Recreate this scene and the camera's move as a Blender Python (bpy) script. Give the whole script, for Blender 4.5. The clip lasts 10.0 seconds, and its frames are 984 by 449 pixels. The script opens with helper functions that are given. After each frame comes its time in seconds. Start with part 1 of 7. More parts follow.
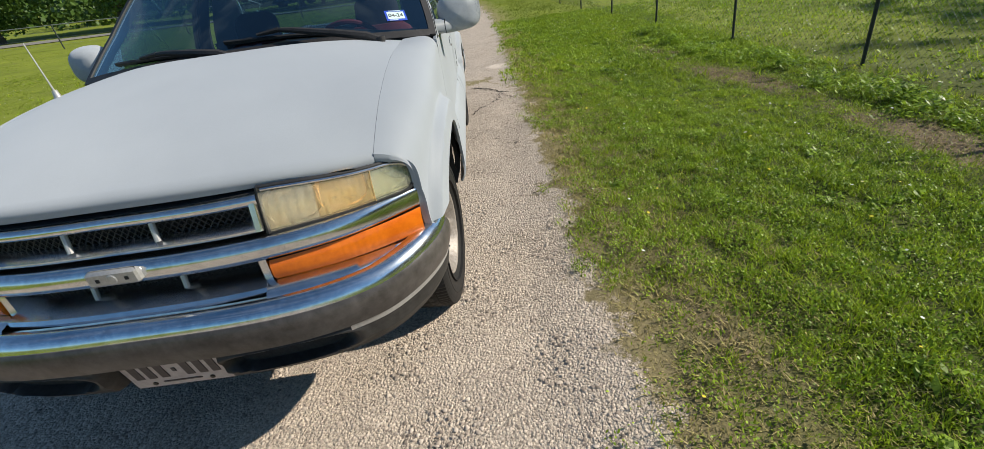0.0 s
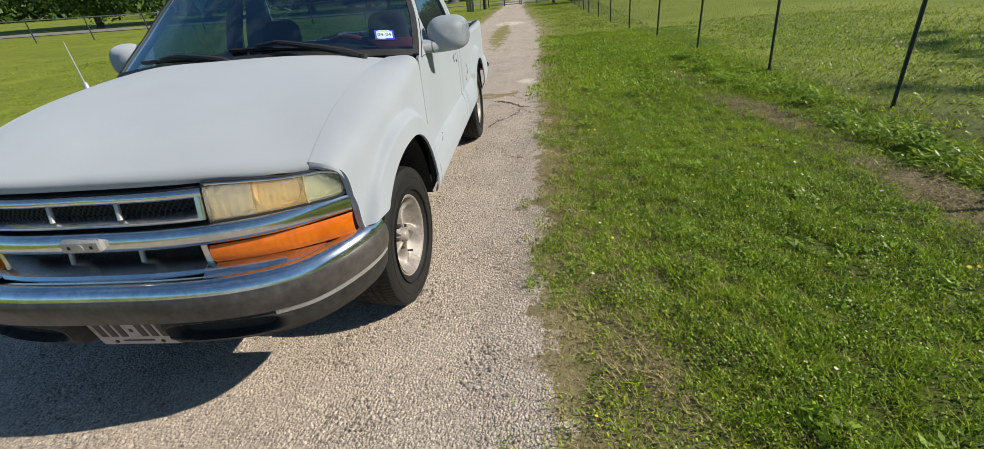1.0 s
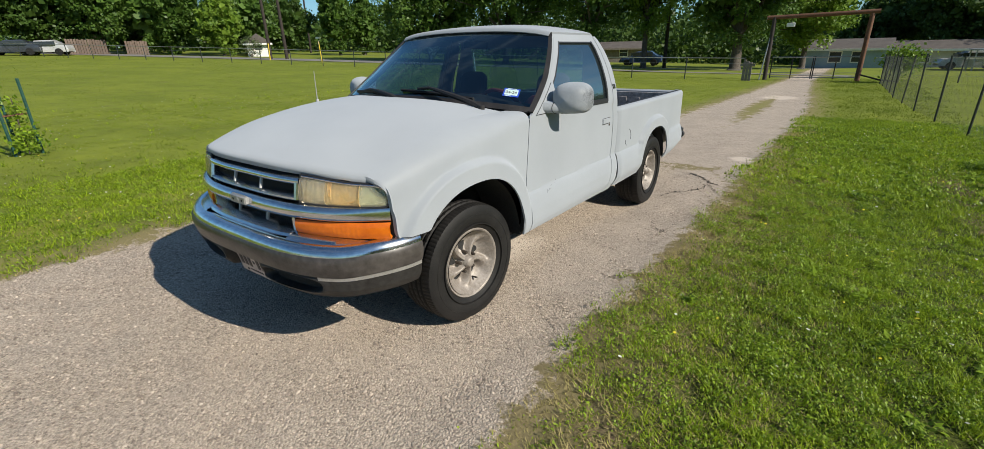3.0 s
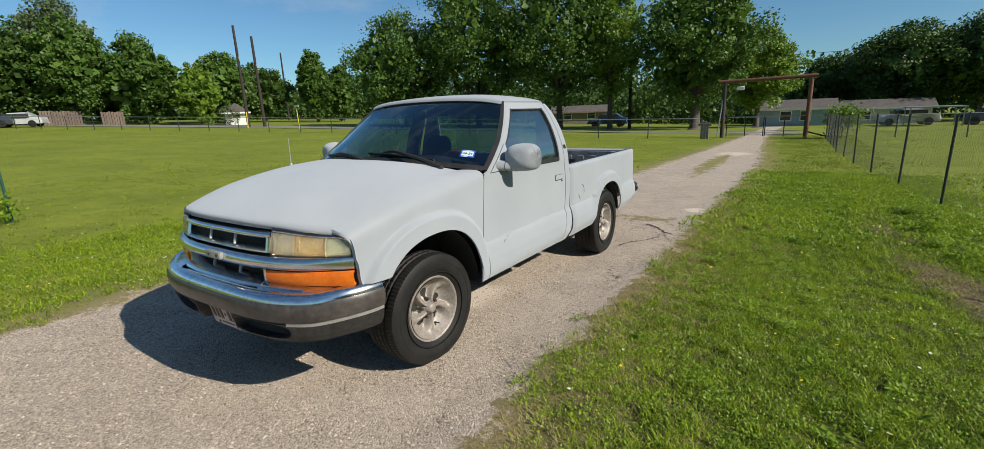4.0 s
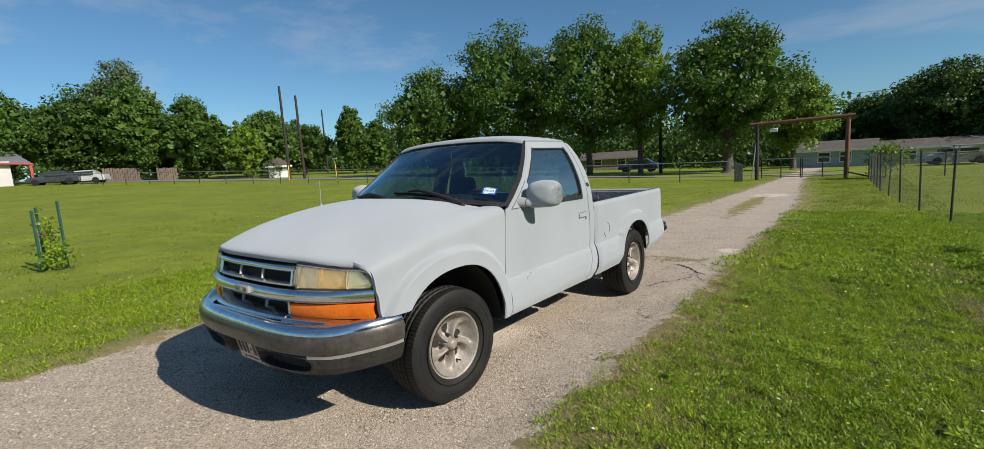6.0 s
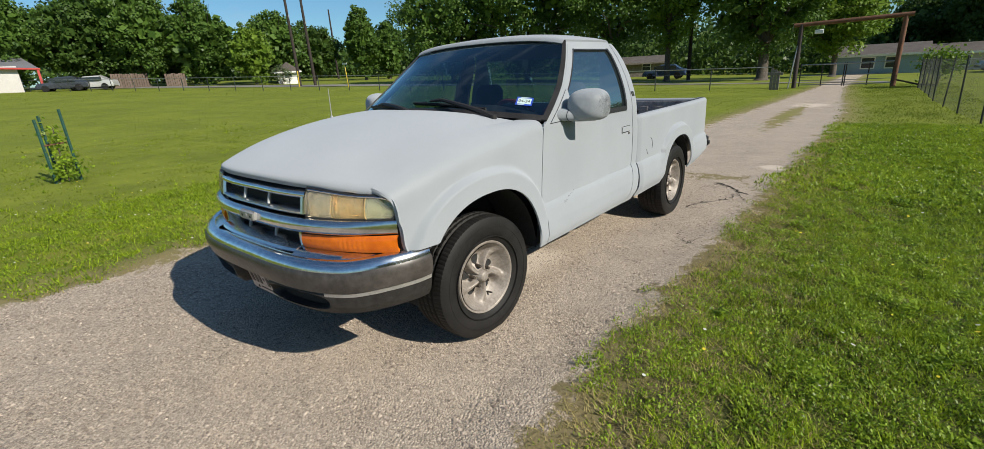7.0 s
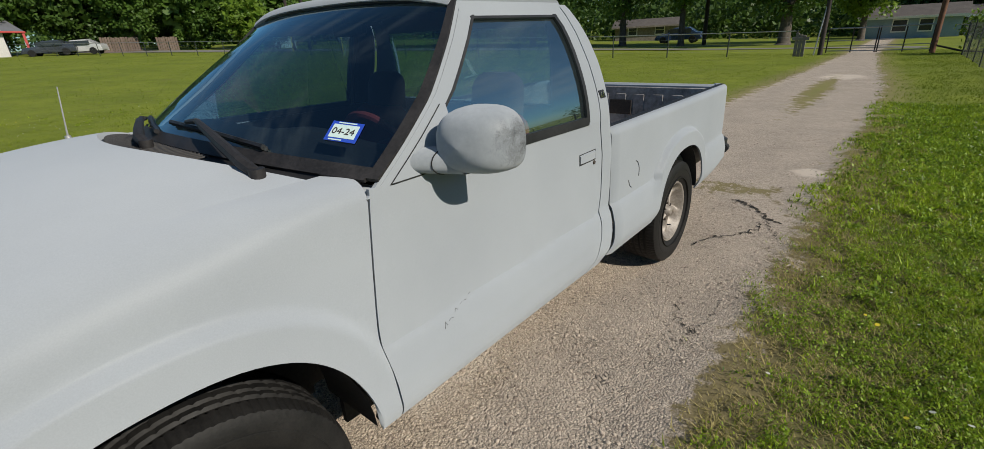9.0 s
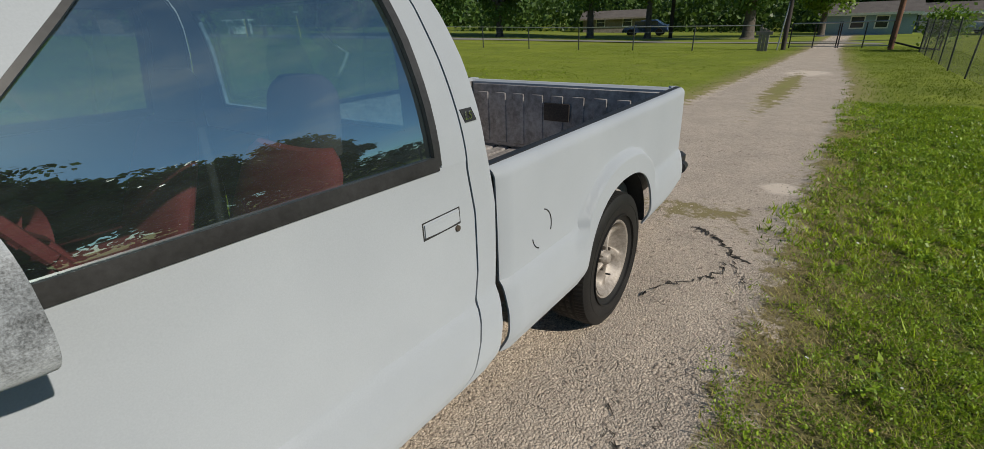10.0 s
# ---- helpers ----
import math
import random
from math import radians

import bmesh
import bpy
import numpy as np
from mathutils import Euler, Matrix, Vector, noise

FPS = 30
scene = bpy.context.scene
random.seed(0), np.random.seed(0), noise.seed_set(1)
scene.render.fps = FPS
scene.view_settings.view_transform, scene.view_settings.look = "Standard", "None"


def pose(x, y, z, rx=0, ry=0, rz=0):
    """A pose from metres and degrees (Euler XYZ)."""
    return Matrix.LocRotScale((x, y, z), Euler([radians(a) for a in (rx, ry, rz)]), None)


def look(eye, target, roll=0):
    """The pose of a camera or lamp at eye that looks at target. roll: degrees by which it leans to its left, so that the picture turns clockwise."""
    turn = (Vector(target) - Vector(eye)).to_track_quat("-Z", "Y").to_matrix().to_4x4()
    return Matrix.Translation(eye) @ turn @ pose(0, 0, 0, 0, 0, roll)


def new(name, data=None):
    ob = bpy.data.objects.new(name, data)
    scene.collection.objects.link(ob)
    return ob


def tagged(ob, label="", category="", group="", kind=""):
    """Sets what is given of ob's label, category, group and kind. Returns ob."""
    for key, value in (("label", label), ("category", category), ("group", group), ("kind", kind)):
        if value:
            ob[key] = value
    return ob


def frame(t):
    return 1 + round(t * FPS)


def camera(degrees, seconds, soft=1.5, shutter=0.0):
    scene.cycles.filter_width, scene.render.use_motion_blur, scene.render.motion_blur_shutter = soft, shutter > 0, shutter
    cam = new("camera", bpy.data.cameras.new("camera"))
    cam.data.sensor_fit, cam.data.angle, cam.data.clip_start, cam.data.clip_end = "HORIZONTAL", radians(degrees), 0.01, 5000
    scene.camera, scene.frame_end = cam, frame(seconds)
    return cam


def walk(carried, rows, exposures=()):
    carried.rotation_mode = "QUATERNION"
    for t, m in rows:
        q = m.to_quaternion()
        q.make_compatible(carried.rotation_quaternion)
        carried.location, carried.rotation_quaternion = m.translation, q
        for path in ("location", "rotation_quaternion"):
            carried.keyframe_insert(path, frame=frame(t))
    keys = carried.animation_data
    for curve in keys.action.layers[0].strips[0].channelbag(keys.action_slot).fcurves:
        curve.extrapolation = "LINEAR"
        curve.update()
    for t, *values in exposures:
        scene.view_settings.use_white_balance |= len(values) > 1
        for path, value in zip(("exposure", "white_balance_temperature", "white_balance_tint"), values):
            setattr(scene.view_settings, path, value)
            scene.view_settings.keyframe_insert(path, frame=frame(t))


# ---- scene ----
cam = camera(92.4, 10.0, soft=0.55)
PATH = [
    (0, (1.116, -1.906, 1.434), (1.037, -0.174, 0.438), -8.5),
    (0.5, (1.338, -1.977, 1.474), (1.142, -0.234, 0.514), -7.3),
    (1, (1.529, -2.003, 1.473), (1.272, -0.26, 0.527), -5.7),
    (1.5, (1.785, -1.805, 1.445), (1.505, -0.073, 0.484), 1.9),
    (2, (1.965, -1.7, 1.465), (1.18, -0.103, 0.553), -0.6),
    (2.5, (2.178, -1.766, 1.479), (1.072, -0.316, 0.658), -0.6),
    (4, (2.611, -1.996, 1.503), (1.503, -0.399, 1.033), -2.2),
    (4.5, (2.692, -2.006, 1.479), (1.56, -0.398, 1.117), -2.2),
    (5, (2.728, -2.014, 1.496), (1.562, -0.421, 1.174), -2.2),
    (6.3, (2.617, -1.94, 1.419), (1.375, -0.395, 1.156), -3.4),
    (6.5, (2.524, -1.903, 1.442), (1.28, -0.38, 1.076), -2.5),
    (7, (2.362, -1.764, 1.426), (1.12, -0.329, 0.796), -3.5),
    (7.5, (2.212, -1.414, 1.444), (0.956, -0.016, 0.759), -3.6),
    (8, (2.019, -1.025, 1.408), (0.763, 0.355, 0.688), -4.0),
    (8.5, (1.872, -0.656, 1.461), (0.623, 0.711, 0.704), -4.7),
    (9, (1.852, -0.193, 1.461), (0.609, 1.177, 0.702), -3.6),
    (9.5, (1.73, 0.275, 1.393), (0.542, 1.685, 0.617), -2.1),
    (10, (1.629, 0.761, 1.405), (0.486, 2.194, 0.605), -2.5),
]
walk(cam, [(t, look(eye, target, roll)) for t, eye, target, roll in PATH],
     exposures=[(0, 0.36), (2.5, 0.19), (4, 0.18), (6.5, 0.16), (7.5, 0.14), (8.5, -0.12), (9.2, -0.22), (10, -0.19)])

# ---- world, sun ----
world = bpy.data.worlds.new("sky")
scene.world = world
world.use_nodes = True
wn = world.node_tree
sky = wn.nodes.new("ShaderNodeTexSky")
sky.sky_type = 'NISHITA'
sky.sun_disc = False
sky.sun_elevation = radians(35)
sky.sun_rotation = radians(92)
sky.air_density, sky.dust_density, sky.ozone_density = 0.85, 0.45, 3.0
# thin high cloud drawn out across the blue
where_up = wn.nodes.new("ShaderNodeTexCoord")
stretch = wn.nodes.new("ShaderNodeMapping")
stretch.inputs["Scale"].default_value = (1.1, 2.6, 7.0)
stretch.inputs["Rotation"].default_value = (0.1, 0.2, 0.5)
wisps = wn.nodes.new("ShaderNodeTexNoise")
wisps.inputs["Scale"].default_value, wisps.inputs["Detail"].default_value, wisps.inputs["Roughness"].default_value = 1.5, 7.0, 0.62
veil = wn.nodes.new("ShaderNodeMapRange")
veil.inputs["From Min"].default_value, veil.inputs["From Max"].default_value, veil.inputs["To Max"].default_value = 0.50, 0.80, 0.50
blend = wn.nodes.new("ShaderNodeMix")
blend.data_type = 'RGBA'
blend.inputs[7].default_value = (5.5, 5.8, 6.2, 1)
wn.links.new(where_up.outputs["Generated"], stretch.inputs[0])
wn.links.new(stretch.outputs[0], wisps.inputs["Vector"])
wn.links.new(wisps.outputs["Fac"], veil.inputs["Value"])
wn.links.new(veil.outputs[0], blend.inputs[0])
clear_air = wn.nodes.new("ShaderNodeMix")
clear_air.data_type, clear_air.blend_type = 'RGBA', 'MULTIPLY'
clear_air.inputs[0].default_value, clear_air.inputs[7].default_value = 1.0, (0.68, 0.94, 1.0, 1)
wn.links.new(sky.outputs[0], clear_air.inputs[6])
wn.links.new(clear_air.outputs[2], blend.inputs[6])
wn.links.new(blend.outputs[2], wn.nodes["Background"].inputs[0])
wn.nodes["Background"].inputs[1].default_value = 0.087

sun = new("sun", bpy.data.lights.new("sun", "SUN"))
sun.data.energy, sun.data.angle, sun.data.color = 5.0, radians(0.55), (1.0, 0.93, 0.80)
sun.matrix_world = look((1.3, 0.06, 0.905), (0, 0, 0))


# ---- ground shape and the drive's edges ----
def smooth(a, b, v):
    t = np.clip((np.asarray(v, float) - a) / (b - a), 0, 1)
    return t * t * (3 - 2 * t)


def lie(x, y):
    """Height of the ground."""
    x, y = np.asarray(x, float), np.asarray(y, float)
    rise = 0.014 * np.maximum(0, -x - 2.5) + 0.0180 * np.maximum(0, np.minimum(-x, 90) - 12)
    z = -0.0225 * np.clip(y - 4, 0, 116) + rise
    z = z + 0.062 * (1 - smooth(0.1, 2.3, y)) * (1 - smooth(4, 9, np.abs(x)))
    z = z + 0.035 * smooth(1.1, 1.45, x) * (1 - smooth(1.5, 4.0, y)) * (1 - smooth(2.5, 4, x))
    z = z - 0.028 * np.exp(-((np.abs(x + 0.03) - 0.74) / 0.28) ** 2) * smooth(1.2, 2.3, y) * (1 - smooth(3.1, 4.0, y))
    z = z - 0.05 * smooth(2.0, 2.6, x) * smooth(1.5, 4, y) * (1 - smooth(5, 9, y))
    return z


def plan(x, y):
    """Far things stand a little further round to the right than the drive's own axes put them."""
    dx, dy = x - 2.6, y + 2.0
    d, bearing = math.hypot(dx, dy), math.degrees(math.atan2(-dx, dy))
    turn = radians(0.52 + 0.85 * float(smooth(0, 60, bearing))) * float(smooth(10, 25, d))
    bearing = radians(bearing) - turn
    return 2.6 - d * math.sin(bearing), -2.0 + d * math.cos(bearing)


def drive_left(y):
    return np.interp(y, [-40, -6, -1.6, -0.3, 2, 5, 9, 14, 20, 28.5, 45, 60], [-2.0, -2.1, -2.15, -2.15, -1.9, -1.45, -0.98, -0.95, -1.0, -1.1, -1.6, -2.0])


def drive_right(y):
    return np.interp(y, [-40, -6, -1.0, 0, 3, 5, 9, 14, 20, 28.5, 45, 60], [1.6, 1.55, 1.5, 1.45, 1.42, 1.40, 1.40, 1.25, 0.75, 0.15, -0.3, -0.6])


def bare(x, y):
    """How worn the turf is, 0 to 1: an old rut by the fence and a thin patch by the drive."""
    x, y = np.asarray(x, float), np.asarray(y, float)
    middle = np.interp(y, [-3, 0, 1, 2, 3, 4, 6, 9], [3.6, 3.80, 3.88, 3.84, 3.68, 3.46, 3.30, 3.2])
    rut = np.exp(-np.abs((x - middle) / 0.30) ** 3) * smooth(-2.5, 0.0, y) * (1 - smooth(4.5, 8.0, y)) * (0.80 + 0.20 * np.sin(y * 3.1 + x * 3))
    thin = 0.75 * np.exp(-((x - 1.84 + 0.4 * (y + 0.6)) / 0.20) ** 2 - ((y + 0.6) / 0.45) ** 2)
    return np.clip(np.maximum(rut, thin), 0, 1)


def verge(x, y):
    """How far inside the drive a place lies, negative on the grass."""
    return np.minimum(x - drive_left(y), drive_right(y) - x)


# ---- materials ----
def node(tree, kind, **inputs):
    n = tree.nodes.new(kind)
    for key, value in inputs.items():
        if key in n.inputs:
            n.inputs[key].default_value = value
    return n


def material(name, dark, light, rough=0.5, metal=0.0, scale=6.0, fine=90.0, bump=0.15, depth=0.002, spread=0.15, spec=0.5, coat=0.0, trans=0.0, ior=1.45, leaf=0.0, by_piece=0.0, chalk=0.0):
    """A surface with colour and roughness that vary at two scales, and a fine relief."""
    m = bpy.data.materials.new(name)
    m.use_nodes = True
    t = m.node_tree
    p = t.nodes["Principled BSDF"]
    link = t.links.new
    where = t.nodes.new("ShaderNodeTexCoord")
    big = node(t, "ShaderNodeTexNoise", Scale=scale, Detail=6.0, Roughness=0.6)
    small = node(t, "ShaderNodeTexNoise", Scale=fine, Detail=4.0, Roughness=0.65)
    for n in (big, small):
        link(where.outputs["Object"], n.inputs["Vector"])
    add = t.nodes.new("ShaderNodeMath")
    add.operation = 'ADD'
    link(big.outputs["Fac"], add.inputs[0])
    link(small.outputs["Fac"], add.inputs[1])
    ramp = node(t, "ShaderNodeMapRange")
    ramp.inputs["From Min"].default_value, ramp.inputs["From Max"].default_value = 0.75, 1.25
    link(add.outputs[0], ramp.inputs["Value"])
    fac = ramp.outputs[0]
    if by_piece:
        info = t.nodes.new("ShaderNodeObjectInfo") if by_piece > 0 else t.nodes.new("ShaderNodeNewGeometry")
        out = info.outputs["Random"] if by_piece > 0 else info.outputs["Random Per Island"]
        mixer = node(t, "ShaderNodeMix")
        mixer.data_type = 'FLOAT'
        mixer.inputs[0].default_value = abs(by_piece)
        link(fac, mixer.inputs[2])
        link(out, mixer.inputs[3])
        fac = mixer.outputs[0]
    mix = t.nodes.new("ShaderNodeMix")
    mix.data_type = 'RGBA'
    link(fac, mix.inputs[0])
    mix.inputs[6].default_value, mix.inputs[7].default_value = (*dark, 1), (*light, 1)
    link(mix.outputs[2], p.inputs["Base Color"])
    gloss = node(t, "ShaderNodeMapRange")
    gloss.inputs["To Min"].default_value, gloss.inputs["To Max"].default_value = max(0.02, rough - spread), min(1, rough + spread)
    link(big.outputs["Fac"], gloss.inputs["Value"])
    link(gloss.outputs[0], p.inputs["Roughness"])
    p.inputs["Metallic"].default_value, p.inputs["Specular IOR Level"].default_value = metal, spec
    p.inputs["Coat Weight"].default_value, p.inputs["Transmission Weight"].default_value, p.inputs["IOR"].default_value = coat, trans, ior
    if chalk and "Diffuse Roughness" in p.inputs:
        p.inputs["Diffuse Roughness"].default_value = chalk
    if bump:
        b = node(t, "ShaderNodeBump", Strength=bump, Distance=depth)
        link(small.outputs["Fac"], b.inputs["Height"])
        link(b.outputs[0], p.inputs["Normal"])
    if leaf:
        through_leaf = t.nodes.new("ShaderNodeBsdfTranslucent")
        link(mix.outputs[2], through_leaf.inputs["Color"])
        both = t.nodes.new("ShaderNodeMixShader")
        both.inputs[0].default_value = leaf
        link(p.outputs[0], both.inputs[1])
        link(through_leaf.outputs[0], both.inputs[2])
        link(both.outputs[0], t.nodes["Material Output"].inputs["Surface"])
    return m


def glass(name, tint, rough=0.0, see=0.6, film=0.0, sheen=(1.0, 1.0, 1.0)):
    """Thin tinted car glass: part see-through, part mirror."""
    m = bpy.data.materials.new(name)
    m.use_nodes = True
    t = m.node_tree
    t.nodes.remove(t.nodes["Principled BSDF"])
    clear, shine, mix = t.nodes.new("ShaderNodeBsdfTransparent"), t.nodes.new("ShaderNodeBsdfGlossy"), t.nodes.new("ShaderNodeMixShader")
    clear.inputs["Color"].default_value = (*tint, 1)
    shine.inputs["Color"].default_value = (*sheen, 1)
    shine.inputs["Roughness"].default_value = rough
    fres = t.nodes.new("ShaderNodeFresnel")
    fres.inputs["IOR"].default_value = see
    t.links.new(fres.outputs[0], mix.inputs[0])
    t.links.new(clear.outputs[0], mix.inputs[1])
    t.links.new(shine.outputs[0], mix.inputs[2])
    # a thin film of dust that catches the light
    dust, spread_out, top = t.nodes.new("ShaderNodeBsdfDiffuse"), node(t, "ShaderNodeTexNoise", Scale=5.0, Detail=6.0, Roughness=0.7), t.nodes.new("ShaderNodeMixShader")
    dust.inputs["Color"].default_value = (0.48, 0.60, 0.61, 1)
    amount = node(t, "ShaderNodeMapRange")
    amount.inputs["From Min"].default_value, amount.inputs["From Max"].default_value = 0.3, 0.75
    amount.inputs["To Min"].default_value, amount.inputs["To Max"].default_value = film * 0.45, film * 1.5
    t.links.new(spread_out.outputs["Fac"], amount.inputs["Value"])
    t.links.new(amount.outputs[0], top.inputs[0])
    t.links.new(mix.outputs[0], top.inputs[1])
    t.links.new(dust.outputs[0], top.inputs[2])
    t.links.new(top.outputs[0], t.nodes["Material Output"].inputs["Surface"])
    return m


M = {}
M["paint"] = material("matt_primer_paint", (0.335, 0.360, 0.396), (0.382, 0.409, 0.444), 0.55, scale=2.2, fine=340, bump=0.03, depth=0.0006, spread=0.07, spec=0.35, chalk=0.65)
M["worn_paint"] = material("worn_primer_paint", (0.318, 0.342, 0.374), (0.375, 0.402, 0.436), 0.55, scale=9, fine=60, bump=0.05, depth=0.0006, spec=0.35, chalk=0.8)
M["mirror"] = material("mirror_glass", (0.62, 0.64, 0.66), (0.70, 0.72, 0.74), 0.03, metal=1.0, bump=0.0, spread=0.01)


def oversprayed():
    """Thin primer over dark grey plastic: speckled through towards the mirror's outer end."""
    m = material("oversprayed_mirror_shell", (0.325, 0.350, 0.384), (0.38, 0.407, 0.442), 0.55, scale=9, fine=60, bump=0.05, depth=0.0006, spec=0.35, chalk=0.8)
    t, link = m.node_tree, m.node_tree.links.new
    p = t.nodes["Principled BSDF"]
    coat_colour = p.inputs["Base Color"].links[0].from_socket
    where, axes, outward = t.nodes.new("ShaderNodeTexCoord"), t.nodes.new("ShaderNodeSeparateXYZ"), t.nodes.new("ShaderNodeMath")
    link(where.outputs["Object"], axes.inputs[0])
    outward.operation = 'ABSOLUTE'
    link(axes.outputs["X"], outward.inputs[0])
    reach = node(t, "ShaderNodeMapRange")
    reach.inputs["From Min"].default_value, reach.inputs["From Max"].default_value = 1.015, 1.100
    link(outward.outputs[0], reach.inputs["Value"])
    total = reach.outputs[0]
    for scale, weight in ((26.0, 0.9), (420.0, 1.1)):
        grain, part_of = node(t, "ShaderNodeTexNoise", Scale=scale, Detail=5.0, Roughness=0.7), t.nodes.new("ShaderNodeMath")
        link(where.outputs["Object"], grain.inputs["Vector"])
        part_of.operation = 'MULTIPLY_ADD'
        part_of.inputs[1].default_value = weight
        link(grain.outputs["Fac"], part_of.inputs[0])
        link(total, part_of.inputs[2])
        total = part_of.outputs[0]
    bare_amount = node(t, "ShaderNodeMapRange")
    bare_amount.inputs["From Min"].default_value, bare_amount.inputs["From Max"].default_value, bare_amount.inputs["To Max"].default_value = 1.58, 2.05, 0.90
    link(total, bare_amount.inputs["Value"])
    blend_in = t.nodes.new("ShaderNodeMix")
    blend_in.data_type = 'RGBA'
    link(bare_amount.outputs[0], blend_in.inputs[0])
    link(coat_colour, blend_in.inputs[6])
    blend_in.inputs[7].default_value = (0.045, 0.047, 0.050, 1)
    link(blend_in.outputs[2], p.inputs["Base Color"])
    return m


M["mirror_shell"] = oversprayed()
M["gap"] = material("dark_underbody", (0.012, 0.012, 0.013), (0.03, 0.03, 0.03), 0.85, bump=0.1)
M["chrome"] = material("chrome", (0.55, 0.57, 0.60), (0.78, 0.79, 0.80), 0.20, metal=1.0, scale=7, fine=50, bump=0.05, depth=0.001, spread=0.08)
M["cap"] = material("dulled_chrome_cap", (0.58, 0.61, 0.66), (0.84, 0.86, 0.89), 0.20, metal=1.0, scale=6, fine=40, bump=0.08, depth=0.001, spread=0.12)
M["rub"] = material("scuffed_grey_bumper_strip", (0.032, 0.028, 0.026), (0.092, 0.082, 0.077), 0.34, scale=4, fine=26, bump=0.12, depth=0.001)
M["strip"] = material("dull_silver_strip", (0.36, 0.35, 0.34), (0.5, 0.49, 0.48), 0.4, metal=0.5, bump=0.05)
M["valance"] = material("faded_dark_plastic", (0.015, 0.014, 0.014), (0.038, 0.036, 0.035), 0.55, scale=5, fine=40, bump=0.1)
M["black"] = material("black_plastic", (0.012, 0.012, 0.013), (0.028, 0.028, 0.03), 0.5, bump=0.1)
M["trim"] = material("faded_black_rubber", (0.013, 0.0125, 0.013), (0.036, 0.033, 0.034), 0.6, scale=12, fine=120, bump=0.2)
M["tyre"] = material("tyre_rubber", (0.008, 0.008, 0.0085), (0.019, 0.018, 0.0175), 0.62, scale=14, fine=160, bump=0.25, depth=0.001, spec=0.35)
M["alloy"] = material("dusty_cast_alloy", (0.20, 0.17, 0.145), (0.36, 0.325, 0.295), 0.5, metal=0.2, scale=10, fine=70, bump=0.08, depth=0.001)
M["iron"] = material("dark_brake_iron", (0.035, 0.03, 0.027), (0.10, 0.08, 0.065), 0.7, metal=0.4, bump=0.2)
M["amber"] = material("amber_lens", (0.66, 0.135, 0.006), (0.84, 0.20, 0.010), 0.25, fine=30, bump=0.03, trans=0.12, coat=0.15, spread=0.05)
M["red"] = material("red_tail_lens", (0.35, 0.015, 0.012), (0.5, 0.025, 0.02), 0.2, trans=0.1, coat=0.4, spread=0.05)
M["lens"] = material("yellowed_headlamp_lens", (0.93, 0.82, 0.60), (0.98, 0.91, 0.76), 0.12, scale=9, fine=30, bump=0.04, trans=0.86, ior=1.25, coat=0.3, spread=0.1)
M["lens_amber"] = material("amber_tinted_lens", (0.95, 0.74, 0.42), (1.0, 0.84, 0.58), 0.10, scale=9, fine=30, bump=0.05, trans=0.86, ior=1.25, coat=0.3, spread=0.08)
M["lens_corner"] = material("greenish_corner_lens", (0.84, 0.86, 0.66), (0.94, 0.95, 0.80), 0.12, scale=9, fine=30, bump=0.05, trans=0.88, ior=1.25, coat=0.3, spread=0.08)
M["reflector"] = material("yellowed_reflector", (0.24, 0.225, 0.17), (0.40, 0.375, 0.29), 0.28, metal=0.5, scale=10, fine=50, bump=0.1)
M["silver_bowl"] = material("dull_silver_reflector", (0.20, 0.20, 0.17), (0.38, 0.37, 0.32), 0.3, metal=0.8, scale=10, fine=50, bump=0.1)
M["amber_bowl"] = material("amber_tinted_reflector", (0.58, 0.38, 0.17), (0.74, 0.54, 0.30), 0.3, metal=0.5, scale=10, fine=50, bump=0.1)
M["glass"] = glass("tinted_glass", (0.30, 0.44, 0.53), 0.0, 2.25, 0.002, (0.72, 0.92, 1.0))
M["side_glass"] = glass("tinted_side_glass", (0.52, 0.70, 0.72), 0.0, 4.3, 0.028, (0.80, 0.98, 1.0))
M["cabin"] = material("dark_cabin_plastic", (0.012, 0.012, 0.014), (0.03, 0.03, 0.032), 0.6, bump=0.1)
M["seat"] = material("dark_seat_cloth", (0.035, 0.030, 0.033), (0.075, 0.060, 0.064), 0.9, fine=300, bump=0.3)
M["maroon"] = material("maroon_trim_cloth", (0.16, 0.025, 0.03), (0.24, 0.045, 0.05), 0.85, fine=250, bump=0.3)
M["bed"] = material("worn_bed_metal", (0.16, 0.145, 0.14), (0.40, 0.375, 0.365), 0.55, scale=5, fine=28, bump=0.15)
M["plate"] = material("dirty_plate_white", (0.34, 0.29, 0.275), (0.46, 0.405, 0.385), 0.4, scale=20, fine=60, bump=0.05)
M["ink"] = material("dark_ink", (0.04, 0.03, 0.03), (0.07, 0.06, 0.06), 0.5, bump=0.0)
M["blue_ink"] = material("blue_sticker_ink", (0.02, 0.06, 0.45), (0.03, 0.09, 0.55), 0.5, bump=0.0)
